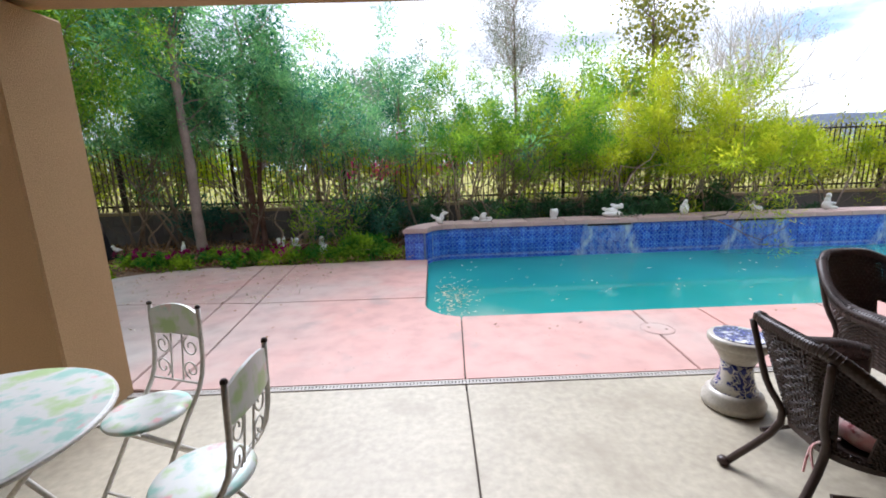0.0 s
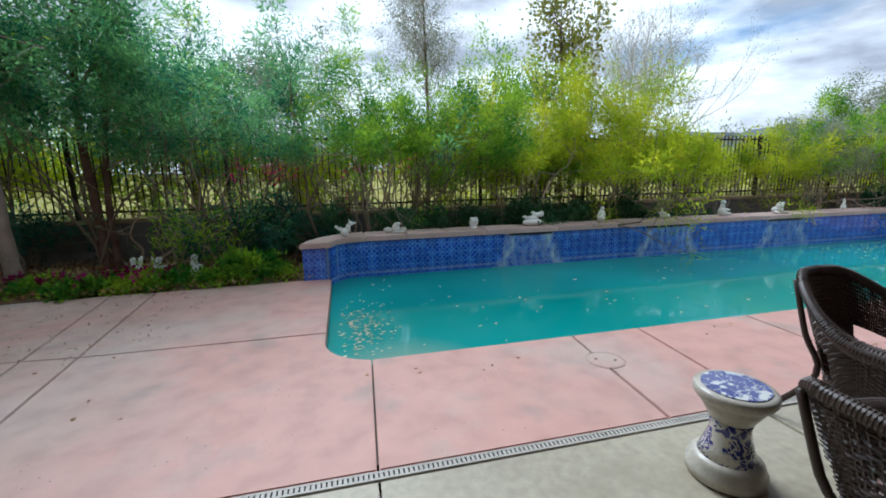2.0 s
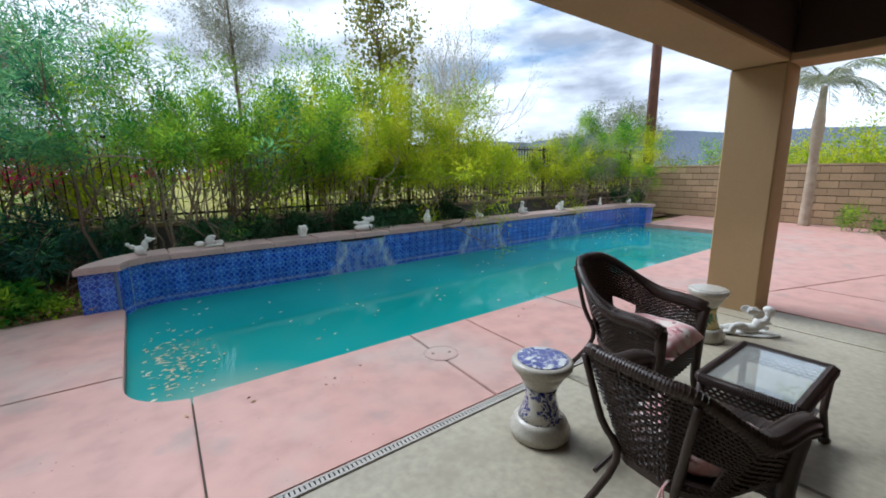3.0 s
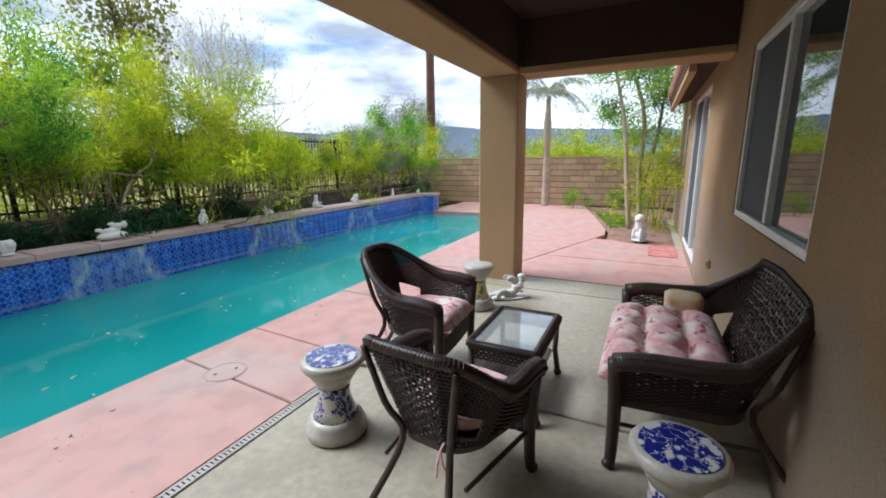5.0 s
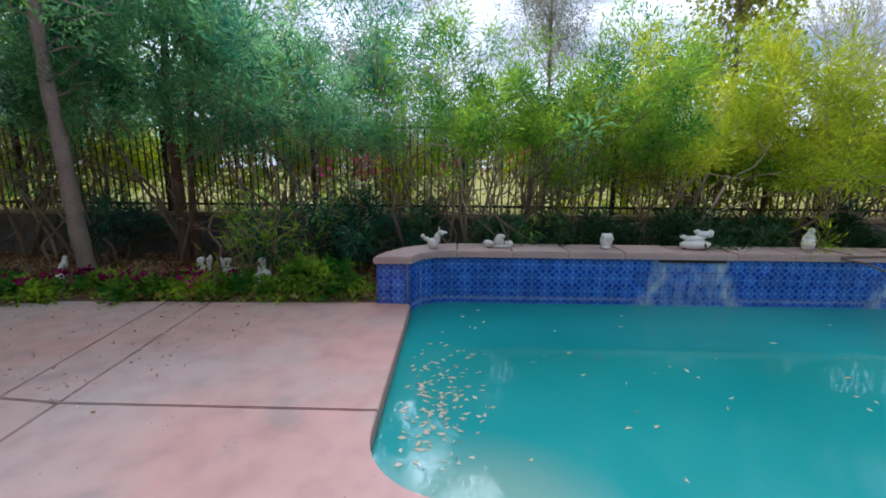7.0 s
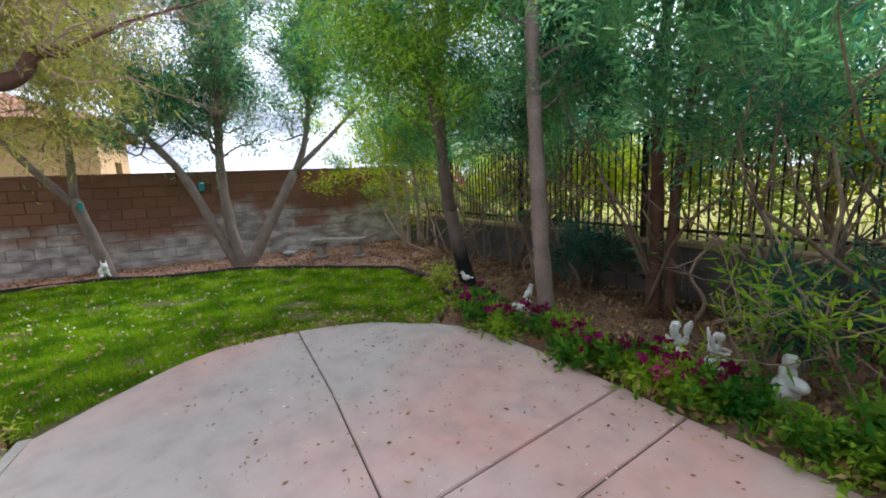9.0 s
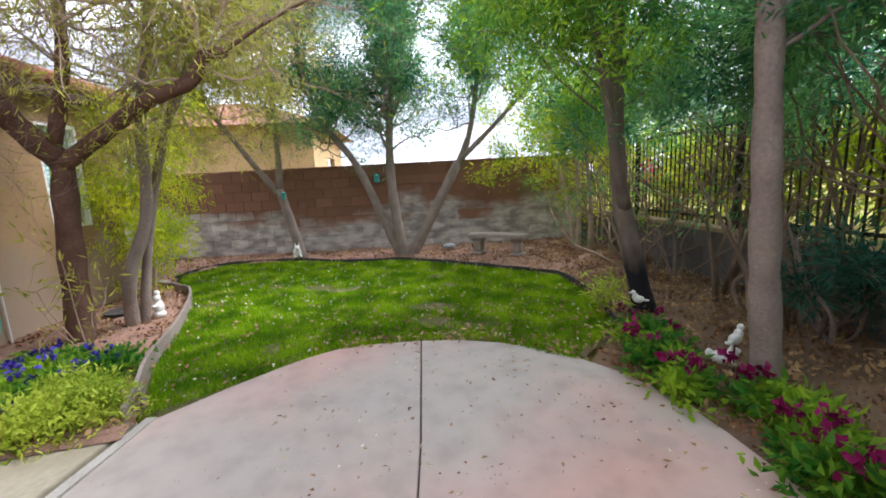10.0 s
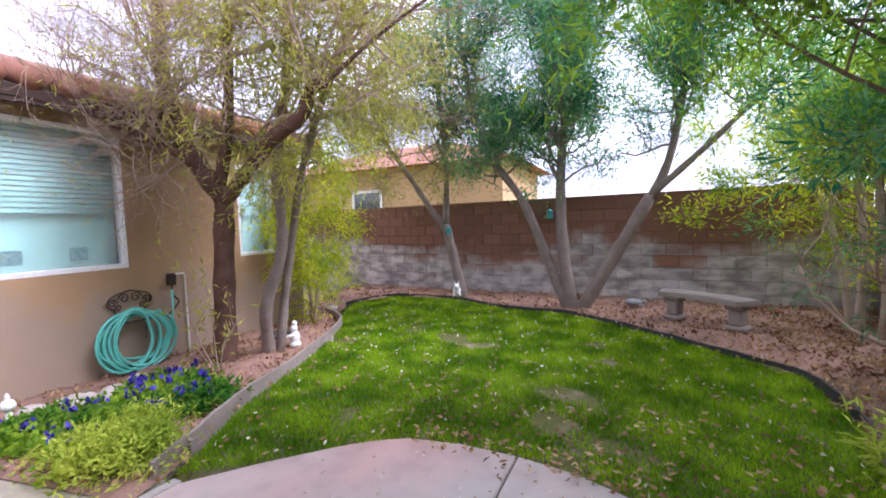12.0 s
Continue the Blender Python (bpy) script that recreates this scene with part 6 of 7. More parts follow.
def coffee_table(x0, x1, y0, y1, h):
    o = thing("coffee_table", (x0 + x1) / 2, (y0 + y1) / 2, 0, 0, "dark wicker coffee table with an inset glass top", "coffee table")
    a, c = (x1 - x0) / 2, (y1 - y0) / 2
    loop = [(-a, -c), (a, -c), (a, c), (-a, c)]
    for (p, q), (r, s) in zip(loop, loop[1:] + loop[:1]):
        bm, k = bmesh.new(), 40
        tube(bm, [(p, q, h - 0.02), (r, s, h - 0.02)], 0.026, 8)
        d = Vector((r - p, s - q, 0))
        for i in range(k):
            m = Vector((p, q, h - 0.02)) + d * (i / k)
            e, f = d.normalized(), Vector((0, 0, 1))
            g = e.cross(f)
            tube(bm, [m + 0.028 * (math.cos(t) * f + math.sin(t) * g) + e * 0.004 * math.sin(t) for t in np.linspace(0, 6.283, 7)], 0.004, 3, False)
        part("edge_rail", bm, M_WICKER, o, smooth=True)
        bm = bmesh.new()
        for j in range(4):
            tube(bm, [(p * 0.97 + (r - p) * 0.97 * i / 24, q * 0.97 + (s - q) * 0.97 * i / 24, h - 0.05 - j * 0.018 + 0.004 * (-1) ** (i + j)) for i in range(25)], 0.008, 4, False)
        tagged(part("apron", bm, M_WICKER, o), kind="stuff")
    part("glass_top", boxes([(-a + 0.02, a - 0.02, -c + 0.02, c - 0.02, h - 0.012, h - 0.004)]), glass_material("table_glass", (0.75, 0.80, 0.80), 0.02, 0.85), o, "clear glass panel").visible_shadow = False
    for sx in (-1, 1):
        for sy in (-1, 1):
            part("leg", tube(bmesh.new(), [(sx * a * 0.97, sy * c * 0.97, h - 0.03), (sx * a * 0.95, sy * c * 0.95, 0.2), (sx * a * 1.02, sy * c * 1.05, 0.03)], [0.02, 0.018, 0.02], 8), M_WICKER, o, smooth=True)
            part("foot", blob(bmesh.new(), sx * a * 1.02, sy * c * 1.05, 0.025, 0.03, 0.03, 0.025, 8), M_WICKER, o, smooth=True)
    bm = bmesh.new()
    for i in range(26):
        yy = -c * 0.85 + c * 1.7 * i / 25
        tube(bm, [(-a * 0.9, yy, 0.2 + 0.004 * (-1) ** i), (a * 0.9, yy, 0.2 - 0.004 * (-1) ** i)], 0.010, 4, False)
    tagged(part("lower_shelf", bm, M_WICKER, o, "woven lower shelf"), kind="stuff")


coffee_table(2.84, 3.47, 1.20, 1.60, 0.45)


def porcelain(name, blue, white, scale, cut):
    m, n, l, b = node_material(name)
    t = n.new("ShaderNodeTexVoronoi")
    t.feature = "DISTANCE_TO_EDGE"
    co = n.new("ShaderNodeTexCoord")
    warp = noise_node(n, l, scale * 0.7, 3, "Object")
    v = mix_node(n, l, 0.16, co.outputs["Object"], warp.outputs["Color"])
    l.new(v, t.inputs["Vector"])
    t.inputs["Scale"].default_value = scale
    nz = noise_node(n, l, scale * 0.9, 4, "Object")
    f = ramp_node(n, l, t.outputs["Distance"], ((cut * 0.5, (1, 1, 1)), (cut, (0, 0, 0)))).outputs["Color"]
    g = ramp_node(n, l, nz.outputs["Fac"], ((0.54, (0, 0, 0)), (0.59, (1, 1, 1)))).outputs["Color"]
    col = mix_node(n, l, mix_node(n, l, 1.0, f, g, "LIGHTEN"), blue, white)
    l.new(col, b.inputs["Base Color"])
    b.inputs["Roughness"].default_value = 0.18
    b.inputs["Coat Weight"].default_value = 0.4
    return m


M_GLAZE = surface("cream_glaze", (0.54, 0.50, 0.43), (0.44, 0.405, 0.34), 0.28, 8, 60, 0.15, 0.002, space="Object", dirt=(0.38, 0.35, 0.29))
M_BLUE = porcelain("blue_white_porcelain", (0.014, 0.022, 0.20), (0.60, 0.60, 0.58), 17, 0.022)
M_BLUE_BAND = porcelain("blue_flower_band", (0.02, 0.03, 0.19), (0.58, 0.55, 0.48), 20, 0.08)
M_GREEN_BAND = porcelain("green_yellow_band", (0.05, 0.22, 0.12), (0.62, 0.52, 0.22), 14, 0.16)


def garden_stool(x, y, band, label, top_mat, scale=1.0):
    o = thing("garden_stool", x, y, 0, 0, label, "garden stool", "garden stools")
    s = scale
    part("base", lathe(bmesh.new(), [(0.145 * s, 0), (0.165 * s, 0.012), (0.168 * s, 0.055), (0.15 * s, 0.075), (0.152 * s, 0.095), (0.125 * s, 0.115)], 32), M_GLAZE, o, "cream glazed ringed base", True)
    part("waist", lathe(bmesh.new(), [(0.125 * s, 0.112), (0.105 * s, 0.16), (0.088 * s, 0.22), (0.083 * s, 0.26), (0.09 * s, 0.30)], 32), band, o, "glazed waist with painted flowers", True)
    part("neck", lathe(bmesh.new(), [(0.09 * s, 0.30), (0.115 * s, 0.345), (0.13 * s, 0.37), (0.128 * s, 0.385), (0.155 * s, 0.40), (0.168 * s, 0.42), (0.168 * s, 0.445), (0.16 * s, 0.456), (0.138 * s, 0.458)], 32), M_GLAZE, o, "cream glazed flared top", True)
    part("top_panel", lathe(bmesh.new(), [(0.139 * s, 0.452), (0.137 * s, 0.463), (0.08 * s, 0.465)], 32), top_mat, o, "painted blue and white top panel")
    return o


garden_stool(2.33, 2.20, M_BLUE_BAND, "blue and white porcelain garden stool on the concrete", M_BLUE)
garden_stool(4.53, 2.20, M_GREEN_BAND, "green and yellow glazed garden stool with a wide pale top", M_GLAZE, 0.94)
garden_stool(2.30, 0.545, M_BLUE_BAND, "blue and white porcelain garden stool beside the settee", M_BLUE)

M_METAL_PALE = surface("pale_painted_metal", (0.72, 0.69, 0.63), (0.60, 0.57, 0.52), 0.4, 6, 80, 0.1, metal=0.0, space="Object")


def pastel():
    m, n, l, b = node_material("pastel_flower_print")
    t1, t2 = noise_node(n, l, 8, 6, "Object"), noise_node(n, l, 7, 5, "Object", (1.3, 1, 1))
    col = ramp_node(n, l, t1.outputs["Fac"], ((0.38, (0.34, 0.58, 0.50)), (0.47, (0.66, 0.67, 0.63)), (0.53, (0.64, 0.66, 0.62)), (0.64, (0.44, 0.60, 0.28)))).outputs["Color"]
    f = ramp_node(n, l, t2.outputs["Fac"], ((0.62, (0, 0, 0)), (0.70, (1, 1, 1)))).outputs["Color"]
    l.new(mix_node(n, l, f, col, (0.74, 0.40, 0.40)), b.inputs["Base Color"])
    b.inputs["Roughness"].default_value = 0.4
    return m


M_PASTEL = pastel()


def bistro_table(x, y, r, h):
    o = thing("bistro_table", x, y, 0, 0, "round folding table with a faded pastel flower print", "bistro table")
    part("tabletop", lathe(bmesh.new(), [(r - 0.01, h - 0.02), (r, h - 0.012), (r, h - 0.004), (r - 0.006, h)], 48), M_PASTEL, o)
    part("rim", tube(bmesh.new(), [(r * math.cos(a), r * math.sin(a), h - 0.012) for a in np.linspace(0, 6.283, 49)], 0.009, 6, False), M_METAL_PALE, o, smooth=True)
    for s in (-1, 1):
        part("leg", tube(bmesh.new(), [(-0.30, s * 0.24, h - 0.02), (0.33, s * 0.24, 0.012)], 0.011, 8), M_METAL_PALE, o, smooth=True)
        part("leg", tube(bmesh.new(), [(0.30, s * 0.22, h - 0.02), (-0.33, s * 0.22, 0.012)], 0.011, 8), M_METAL_PALE, o, smooth=True)
    part("stretcher", tube(bmesh.new(), [(0.30, -0.24, 0.05), (0.30, 0.24, 0.05)], 0.008, 6), M_METAL_PALE, o)
    part("stretcher", tube(bmesh.new(), [(-0.30, -0.22, 0.05), (-0.30, 0.22, 0.05)], 0.008, 6), M_METAL_PALE, o)


bistro_table(-1.06, 1.12, 0.47, 0.72)
ash = thing("ashtray", -1.02, 1.15, 0.72, 0, "small dark ribbed metal dish on the table", "dish")
part("dish", lathe(bmesh.new(), [(0.05, 0), (0.075, 0.01), (0.085, 0.04), (0.078, 0.04), (0.066, 0.014)], 24), M_FENCE, ash, smooth=True)


def folding_chair(x, y, turn):
    """Faces local +x: bent tube frame, printed seat and back panel with a scroll below."""
    o = thing("folding_chair", x, y, 0, turn, "pale metal folding chair with a flower-print seat and back", "folding chair", "folding chairs")
    w = 0.15
    for s in (-1, 1):
        part("front_leg", tube(bmesh.new(), curve_points([(0.24, s * w, 0.01), (0.0, s * w, 0.36), (-0.14, s * w, 0.56), (-0.17, s * w, 0.88)], 4), 0.0105, 8), M_METAL_PALE, o, smooth=True)
        part("rear_leg", tube(bmesh.new(), [(-0.24, s * (w - 0.02), 0.01), (0.16, s * (w - 0.02), 0.44)], 0.0095, 8), M_METAL_PALE, o, smooth=True)
        part("end_cap", blob(bmesh.new(), -0.17, s * w, 0.885, 0.0125, 0.0125, 0.012, 8), M_FENCE, o)
        part("back_bar", tube(bmesh.new(), [(-0.135, s * 0.035, 0.52), (-0.163, s * 0.035, 0.745)], 0.0045, 6), M_METAL_PALE, o, smooth=True)
        for cz, way in ((0.575, 1), (0.685, -1)):
            sc = [(-0.135 - 0.028 * (cz - 0.52) / 0.225, s * (0.088 - 0.042 * (1 - t / 10) * math.cos(t)), cz + way * 0.045 * (1 - t / 10) * math.sin(t)) for t in np.linspace(-1.2, 6.5, 22)]
            part("scroll", tube(bmesh.new(), sc, 0.004, 6), M_METAL_PALE, o, smooth=True)
    bm, k = bmesh.new(), 12
    v = {}
    for i in range(k + 1):
        a = -1 + 2 * i / k
        zt = 0.855 + 0.035 * (1 - a * a)
        for j, (dx, z) in enumerate(((0, 0.735), (0, zt), (-0.012, zt), (-0.012, 0.735))):
            v[i, j] = bm.verts.new((-0.158 + dx - 0.02 * (1 - a * a), a * w, z))
    for i in range(k):
        for j in range(4):
            bm.faces.new((v[i, j], v[i + 1, j], v[i + 1, (j + 1) % 4], v[i, (j + 1) % 4]))
    part("backrest", bm, M_PASTEL, o, "curved printed back panel")
    part("seat", lathe(bmesh.new(), [(0.150, 0.432), (0.165, 0.436), (0.172, 0.446), (0.165, 0.457), (0.12, 0.463), (0.02, 0.465)], 36, 0.03, 0.0), M_PASTEL, o, "round flower-print seat", True)
    part("seat_rail", tube(bmesh.new(), [(-0.125, -w, 0.52), (-0.125, w, 0.52)], 0.006, 6), M_METAL_PALE, o)
    part("stretcher", tube(bmesh.new(), [(0.17, -w, 0.11), (0.17, w, 0.11)], 0.007, 6), M_METAL_PALE, o)
    part("stretcher", tube(bmesh.new(), [(-0.17, -w + 0.02, 0.085), (-0.17, w - 0.02, 0.085)], 0.007, 6), M_METAL_PALE, o)


folding_chair(-0.78, 1.70, -108)
folding_chair(-0.28, 1.25, 180)


# ---- ornaments ----
def ornament(name, x, y, z, turn, blobs, label, category="statue", material=None, scale=1.0, group=""):
    """A cast figure as one plain mesh of merged rounded masses."""
    scale *= 1.25 if group == "coping figures" else 1.0
    bm = bmesh.new()
    for bx, by, bz, rx, ry, rz in blobs:
        blob(bm, bx * scale, by * scale, bz * scale, rx * scale, ry * scale, rz * scale, 12)
    o = obj(name, bm, material or M_WHITE, None, "", True)
    o.matrix_basis = pose(x, y, z, 0, 0, turn)
    md = o.modifiers.new("merge", "REMESH")
    md.mode, md.voxel_size, md.use_smooth_shade = "VOXEL", 0.006 * max(1.0, scale), True
    return tagged(o, label, category, group)


BODY = [(0, 0, 0.06, 0.055, 0.05, 0.06), (0, 0, 0.13, 0.035, 0.03, 0.04), (0.01, 0, 0.185, 0.03, 0.03, 0.032)]
ANIMAL = [(0, 0, 0.05, 0.075, 0.045, 0.05), (0.06, 0, 0.10, 0.035, 0.03, 0.035), (0.085, 0, 0.105, 0.02, 0.016, 0.016), (0.05, 0.02, 0.14, 0.01, 0.008, 0.025), (0.05, -0.02, 0.14, 0.01, 0.008, 0.025), (-0.08, 0, 0.07, 0.025, 0.02, 0.035), (0.05, 0.03, 0.015, 0.03, 0.015, 0.015), (0.05, -0.03, 0.015, 0.03, 0.015, 0.015)]
TOP = 0.512
ornament("squirrel_statue", 0.62, 6.93, TOP, -10, [(0, 0, 0.05, 0.05, 0.035, 0.05), (0.04, 0, 0.1, 0.03, 0.025, 0.05), (0.075, 0, 0.15, 0.035, 0.025, 0.025), (0.11, 0, 0.155, 0.025, 0.014, 0.012), (0.055, 0.015, 0.185, 0.01, 0.006, 0.025), (-0.06, 0, 0.09, 0.03, 0.02, 0.02), (-0.095, 0, 0.115, 0.02, 0.015, 0.02), (0.02, 0.02, 0.012, 0.035, 0.02, 0.012)], "small white animal figure with a curled tail on the coping", group="coping figures")
ornament("frog_statue", 1.36, 7.08, TOP, 0, [(-0.08, 0, 0.035, 0.05, 0.04, 0.035), (0.02, 0, 0.06, 0.05, 0.045, 0.05), (0.04, 0, 0.105, 0.045, 0.03, 0.02), (0.11, 0.01, 0.035, 0.045, 0.035, 0.03), (0.05, -0.03, 0.012, 0.09, 0.03, 0.012)], "cluster of low white frog figures on the coping", group="coping figures")
ornament("shell_statue", 2.63, 7.08, TOP, 0, [(0, 0, 0.075, 0.06, 0.035, 0.07), (0.02, -0.02, 0.10, 0.04, 0.03, 0.04), (0, 0, 0.012, 0.05, 0.04, 0.014), (-0.035, -0.01, 0.12, 0.02, 0.02, 0.03), (0.03, -0.01, 0.125, 0.02, 0.02, 0.025)], "white shell-shaped cast ornament on the coping", group="coping figures")
ornament("fish_statue", 3.66, 7.08, TOP, 0, [(0, 0, 0.045, 0.15, 0.07, 0.045), (-0.02, 0, 0.10, 0.10, 0.035, 0.03), (0.06, 0, 0.14, 0.07, 0.03, 0.035), (0.12, 0, 0.15, 0.035, 0.025, 0.04), (-0.12, 0, 0.12, 0.035, 0.012, 0.02), (0.0, 0.0, 0.17, 0.035, 0.012, 0.02)], "white dolphin figures on a ribbed oval base", group="coping figures")
ornament("angel_statue", 4.94, 7.08, TOP, 0, BODY + [(0.055 * math.cos(a), 0.0, 0.085 + 0.075 * math.sin(a), 0.014, 0.016, 0.016) for a in np.linspace(0.2, 6.0, 14)], "white praying angel ringed by its wings", group="coping figures")
ornament("bird_statue", 6.24, 7.08, TOP, 160, ANIMAL[:5], "small white bird figure on the coping", group="coping figures", scale=0.95)
ornament("child_statue", 7.49, 7.08, TOP, -60, BODY + [(0.05, 0, 0.09, 0.045, 0.02, 0.018), (0.06, 0, 0.035, 0.06, 0.03, 0.025), (-0.02, 0.03, 0.19, 0.012, 0.02, 0.02)], "seated white child figure on the coping", group="coping figures", scale=1.1)
ornament("frog_statue", 8.81, 7.08, TOP, -90, [(0, 0, 0.055, 0.075, 0.085, 0.055), (0.03, 0, 0.12, 0.05, 0.06, 0.045), (0.05, 0.035, 0.165, 0.02, 0.02, 0.02), (0.05, -0.035, 0.165, 0.02, 0.02, 0.02), (0.06, 0.08, 0.02, 0.05, 0.03, 0.02), (0.06, -0.08, 0.02, 0.05, 0.03, 0.02)], "squat white frog figure on the coping", group="coping figures")
ornament("gnome_statue", 10.51, 7.08, TOP, 0, BODY + [(0, 0, 0.225, 0.02, 0.02, 0.03)], "small white figure in a pointed hat", group="coping figures", scale=0.75)
ornament("bird_statue", 11.75, 6.98, TOP, 0, ANIMAL, "small white animal figure at the coping's end", group="coping figures", scale=0.75)

FAIRY = [(0.0, 0, 0.03, 0.12, 0.085, 0.03), (-0.03, 0, 0.09, 0.075, 0.065, 0.06), (0.07, 0.03, 0.085, 0.075, 0.03, 0.03), (0.07, -0.03, 0.085, 0.075, 0.03, 0.03), (-0.01, 0, 0.18, 0.04, 0.05, 0.075), (0.0, 0, 0.235, 0.035, 0.055, 0.03), (0.015, 0, 0.285, 0.016, 0.018, 0.025), (0.025, 0, 0.335, 0.036, 0.034, 0.042), (-0.005, 0, 0.345, 0.034, 0.036, 0.04), (0.05, 0.045, 0.205, 0.05, 0.014, 0.016), (0.05, -0.045, 0.195, 0.05, 0.014, 0.016), (0.10, 0.02, 0.20, 0.02, 0.02, 0.02)]
for s in (-1, 1):
    FAIRY += [(-0.055, s * 0.07, 0.31, 0.012, 0.05, 0.07), (-0.06, s * 0.095, 0.35, 0.011, 0.03, 0.05), (-0.055, s * 0.055, 0.21, 0.012, 0.04, 0.05)]
ornament("fairy_statue", -2.22, 7.18, 0.0, 160, FAIRY, "kneeling white fairy statue with raised wings", group="border figures", scale=0.86)
ornament("fairy_statue", -1.93, 7.22, 0.0, 40, FAIRY, "weathered white seated fairy statue in the border", group="border figures", scale=0.82)
ornament("fairy_statue", -1.46, 7.12, 0.0, -30, BODY + [(0.05, 0, 0.1, 0.05, 0.03, 0.03), (-0.03, 0.03, 0.15, 0.02, 0.03, 0.05)], "small grey-white cherub statue in the border", group="border figures", scale=1.6)
GULL = [(0, 0, 0, 0.062, 0.038, 0.042), (0.036, 0, 0.032, 0.036, 0.030, 0.040), (0.058, 0, 0.078, 0.027, 0.024, 0.027), (0.092, 0, 0.076, 0.018, 0.007, 0.007), (-0.075, 0, -0.012, 0.04, 0.02, 0.012)]


def bird_on_stick(x, y, z, turn, scale):
    o = thing("bird_ornament", x, y, 0, turn, "white bird ornament on a thin stake in the border", "bird ornament", "border birds")
    bm = bmesh.new()
    for bx, by, bz, rx, ry, rz in GULL:
        blob(bm, bx * scale, by * scale, z + bz * scale, rx * scale, ry * scale, rz * scale, 12)
    part("body", bm, M_WHITE, o, smooth=True)
    part("stake", tube(bmesh.new(), [(0, 0, -0.05), (0, 0, z)], 0.006, 6), M_FENCE, o)


bird_on_stick(-4.80, 6.85, 0.27, 250, 0.85)
bird_on_stick(-3.80, 7.02, 0.24, 110, 1.0)
ornament("bird_statue", -3.86, 6.98, 0.02, 60, ANIMAL, "white dove figure low in the border", group="border figures", scale=1.1)
ornament("gnome_statue", -6.12, 1.62, 0.05, -20, [(0, 0, 0.05, 0.07, 0.07, 0.05), (0, 0, 0.14, 0.06, 0.055, 0.09), (0.01, 0, 0.25, 0.045, 0.045, 0.045), (0, 0, 0.31, 0.035, 0.035, 0.035), (0.06, 0.03, 0.17, 0.05, 0.02, 0.02), (0.06, -0.04, 0.15, 0.05, 0.02, 0.02)], "white gnome statue in the mulch", group="bed figures")
ornament("finial_statue", -3.74, 1.02, 0.05, 0, [(0, 0, 0.08, 0.03, 0.03, 0.09), (0, 0, 0.19, 0.05, 0.05, 0.05), (0, 0, 0.25, 0.018, 0.018, 0.04)], "small white finial ornament in the bed", group="bed figures")
ornament("rabbit_statue", -9.75, 2.3, 0.1, 20, ANIMAL, "white rabbit statue in mulch by the block wall", group="bed figures", scale=1.9)
M_TURTLE = surface("weathered_grey_resin", (0.30, 0.31, 0.31), (0.20, 0.21, 0.22), 0.8, 9, 70, 0.4, 0.004, space="Object")
ornament("turtle_statue", -9.6, 5.45, 0.1, 100, [(0, 0, 0.05, 0.14, 0.10, 0.06), (0.16, 0, 0.06, 0.04, 0.03, 0.03), (0.1, 0.1, 0.02, 0.04, 0.03, 0.02), (0.1, -0.1, 0.02, 0.04, 0.03, 0.02)], "grey turtle ornament in the mulch", group="bed figures", material=M_TURTLE)
ornament("cherub_statue", 4.95, 1.98, 0.0, -50, [(0, 0, 0.012, 0.24, 0.10, 0.014), (-0.02, 0, 0.055, 0.09, 0.055, 0.045), (0.06, 0, 0.10, 0.05, 0.045, 0.06), (0.10, 0, 0.15, 0.04, 0.05, 0.035), (0.13, -0.01, 0.215, 0.042, 0.038, 0.045), (0.12, 0.0, 0.235, 0.042, 0.042, 0.03), (-0.12, 0.035, 0.05, 0.08, 0.028, 0.028), (-0.20, 0.05, 0.035, 0.05, 0.02, 0.02), (-0.10, -0.04, 0.085, 0.06, 0.028, 0.035), (-0.16, -0.05, 0.05, 0.03, 0.022, 0.04), (-0.20, -0.055, 0.025, 0.04, 0.02, 0.015), (0.14, 0.07, 0.09, 0.02, 0.018, 0.06), (0.16, 0.085, 0.035, 0.03, 0.018, 0.02), (0.08, -0.06, 0.13, 0.05, 0.017, 0.018), (0.03, 0.05, 0.19, 0.05, 0.012, 0.05), (-0.02, 0.07, 0.21, 0.05, 0.010, 0.035), (0.03, -0.045, 0.20, 0.05, 0.012, 0.045), (-0.02, -0.06, 0.225, 0.045, 0.010, 0.03)], "white reclining cherub statue on the patio", group="patio figures", scale=1.02)
ornament("lion_statue", 8.98, 0.76, 0.0, 150, [(0, 0, 0.10, 0.12, 0.10, 0.10), (0.02, 0, 0.24, 0.09, 0.085, 0.13), (0.05, 0, 0.38, 0.075, 0.075, 0.075), (0.11, 0, 0.36, 0.045, 0.045, 0.04), (0.09, 0.06, 0.10, 0.04, 0.035, 0.12), (0.09, -0.06, 0.10, 0.04, 0.035, 0.12), (0, 0, 0.02, 0.16, 0.13, 0.025)], "white seated lion statue at the bed's edge", group="patio figures", scale=1.1)

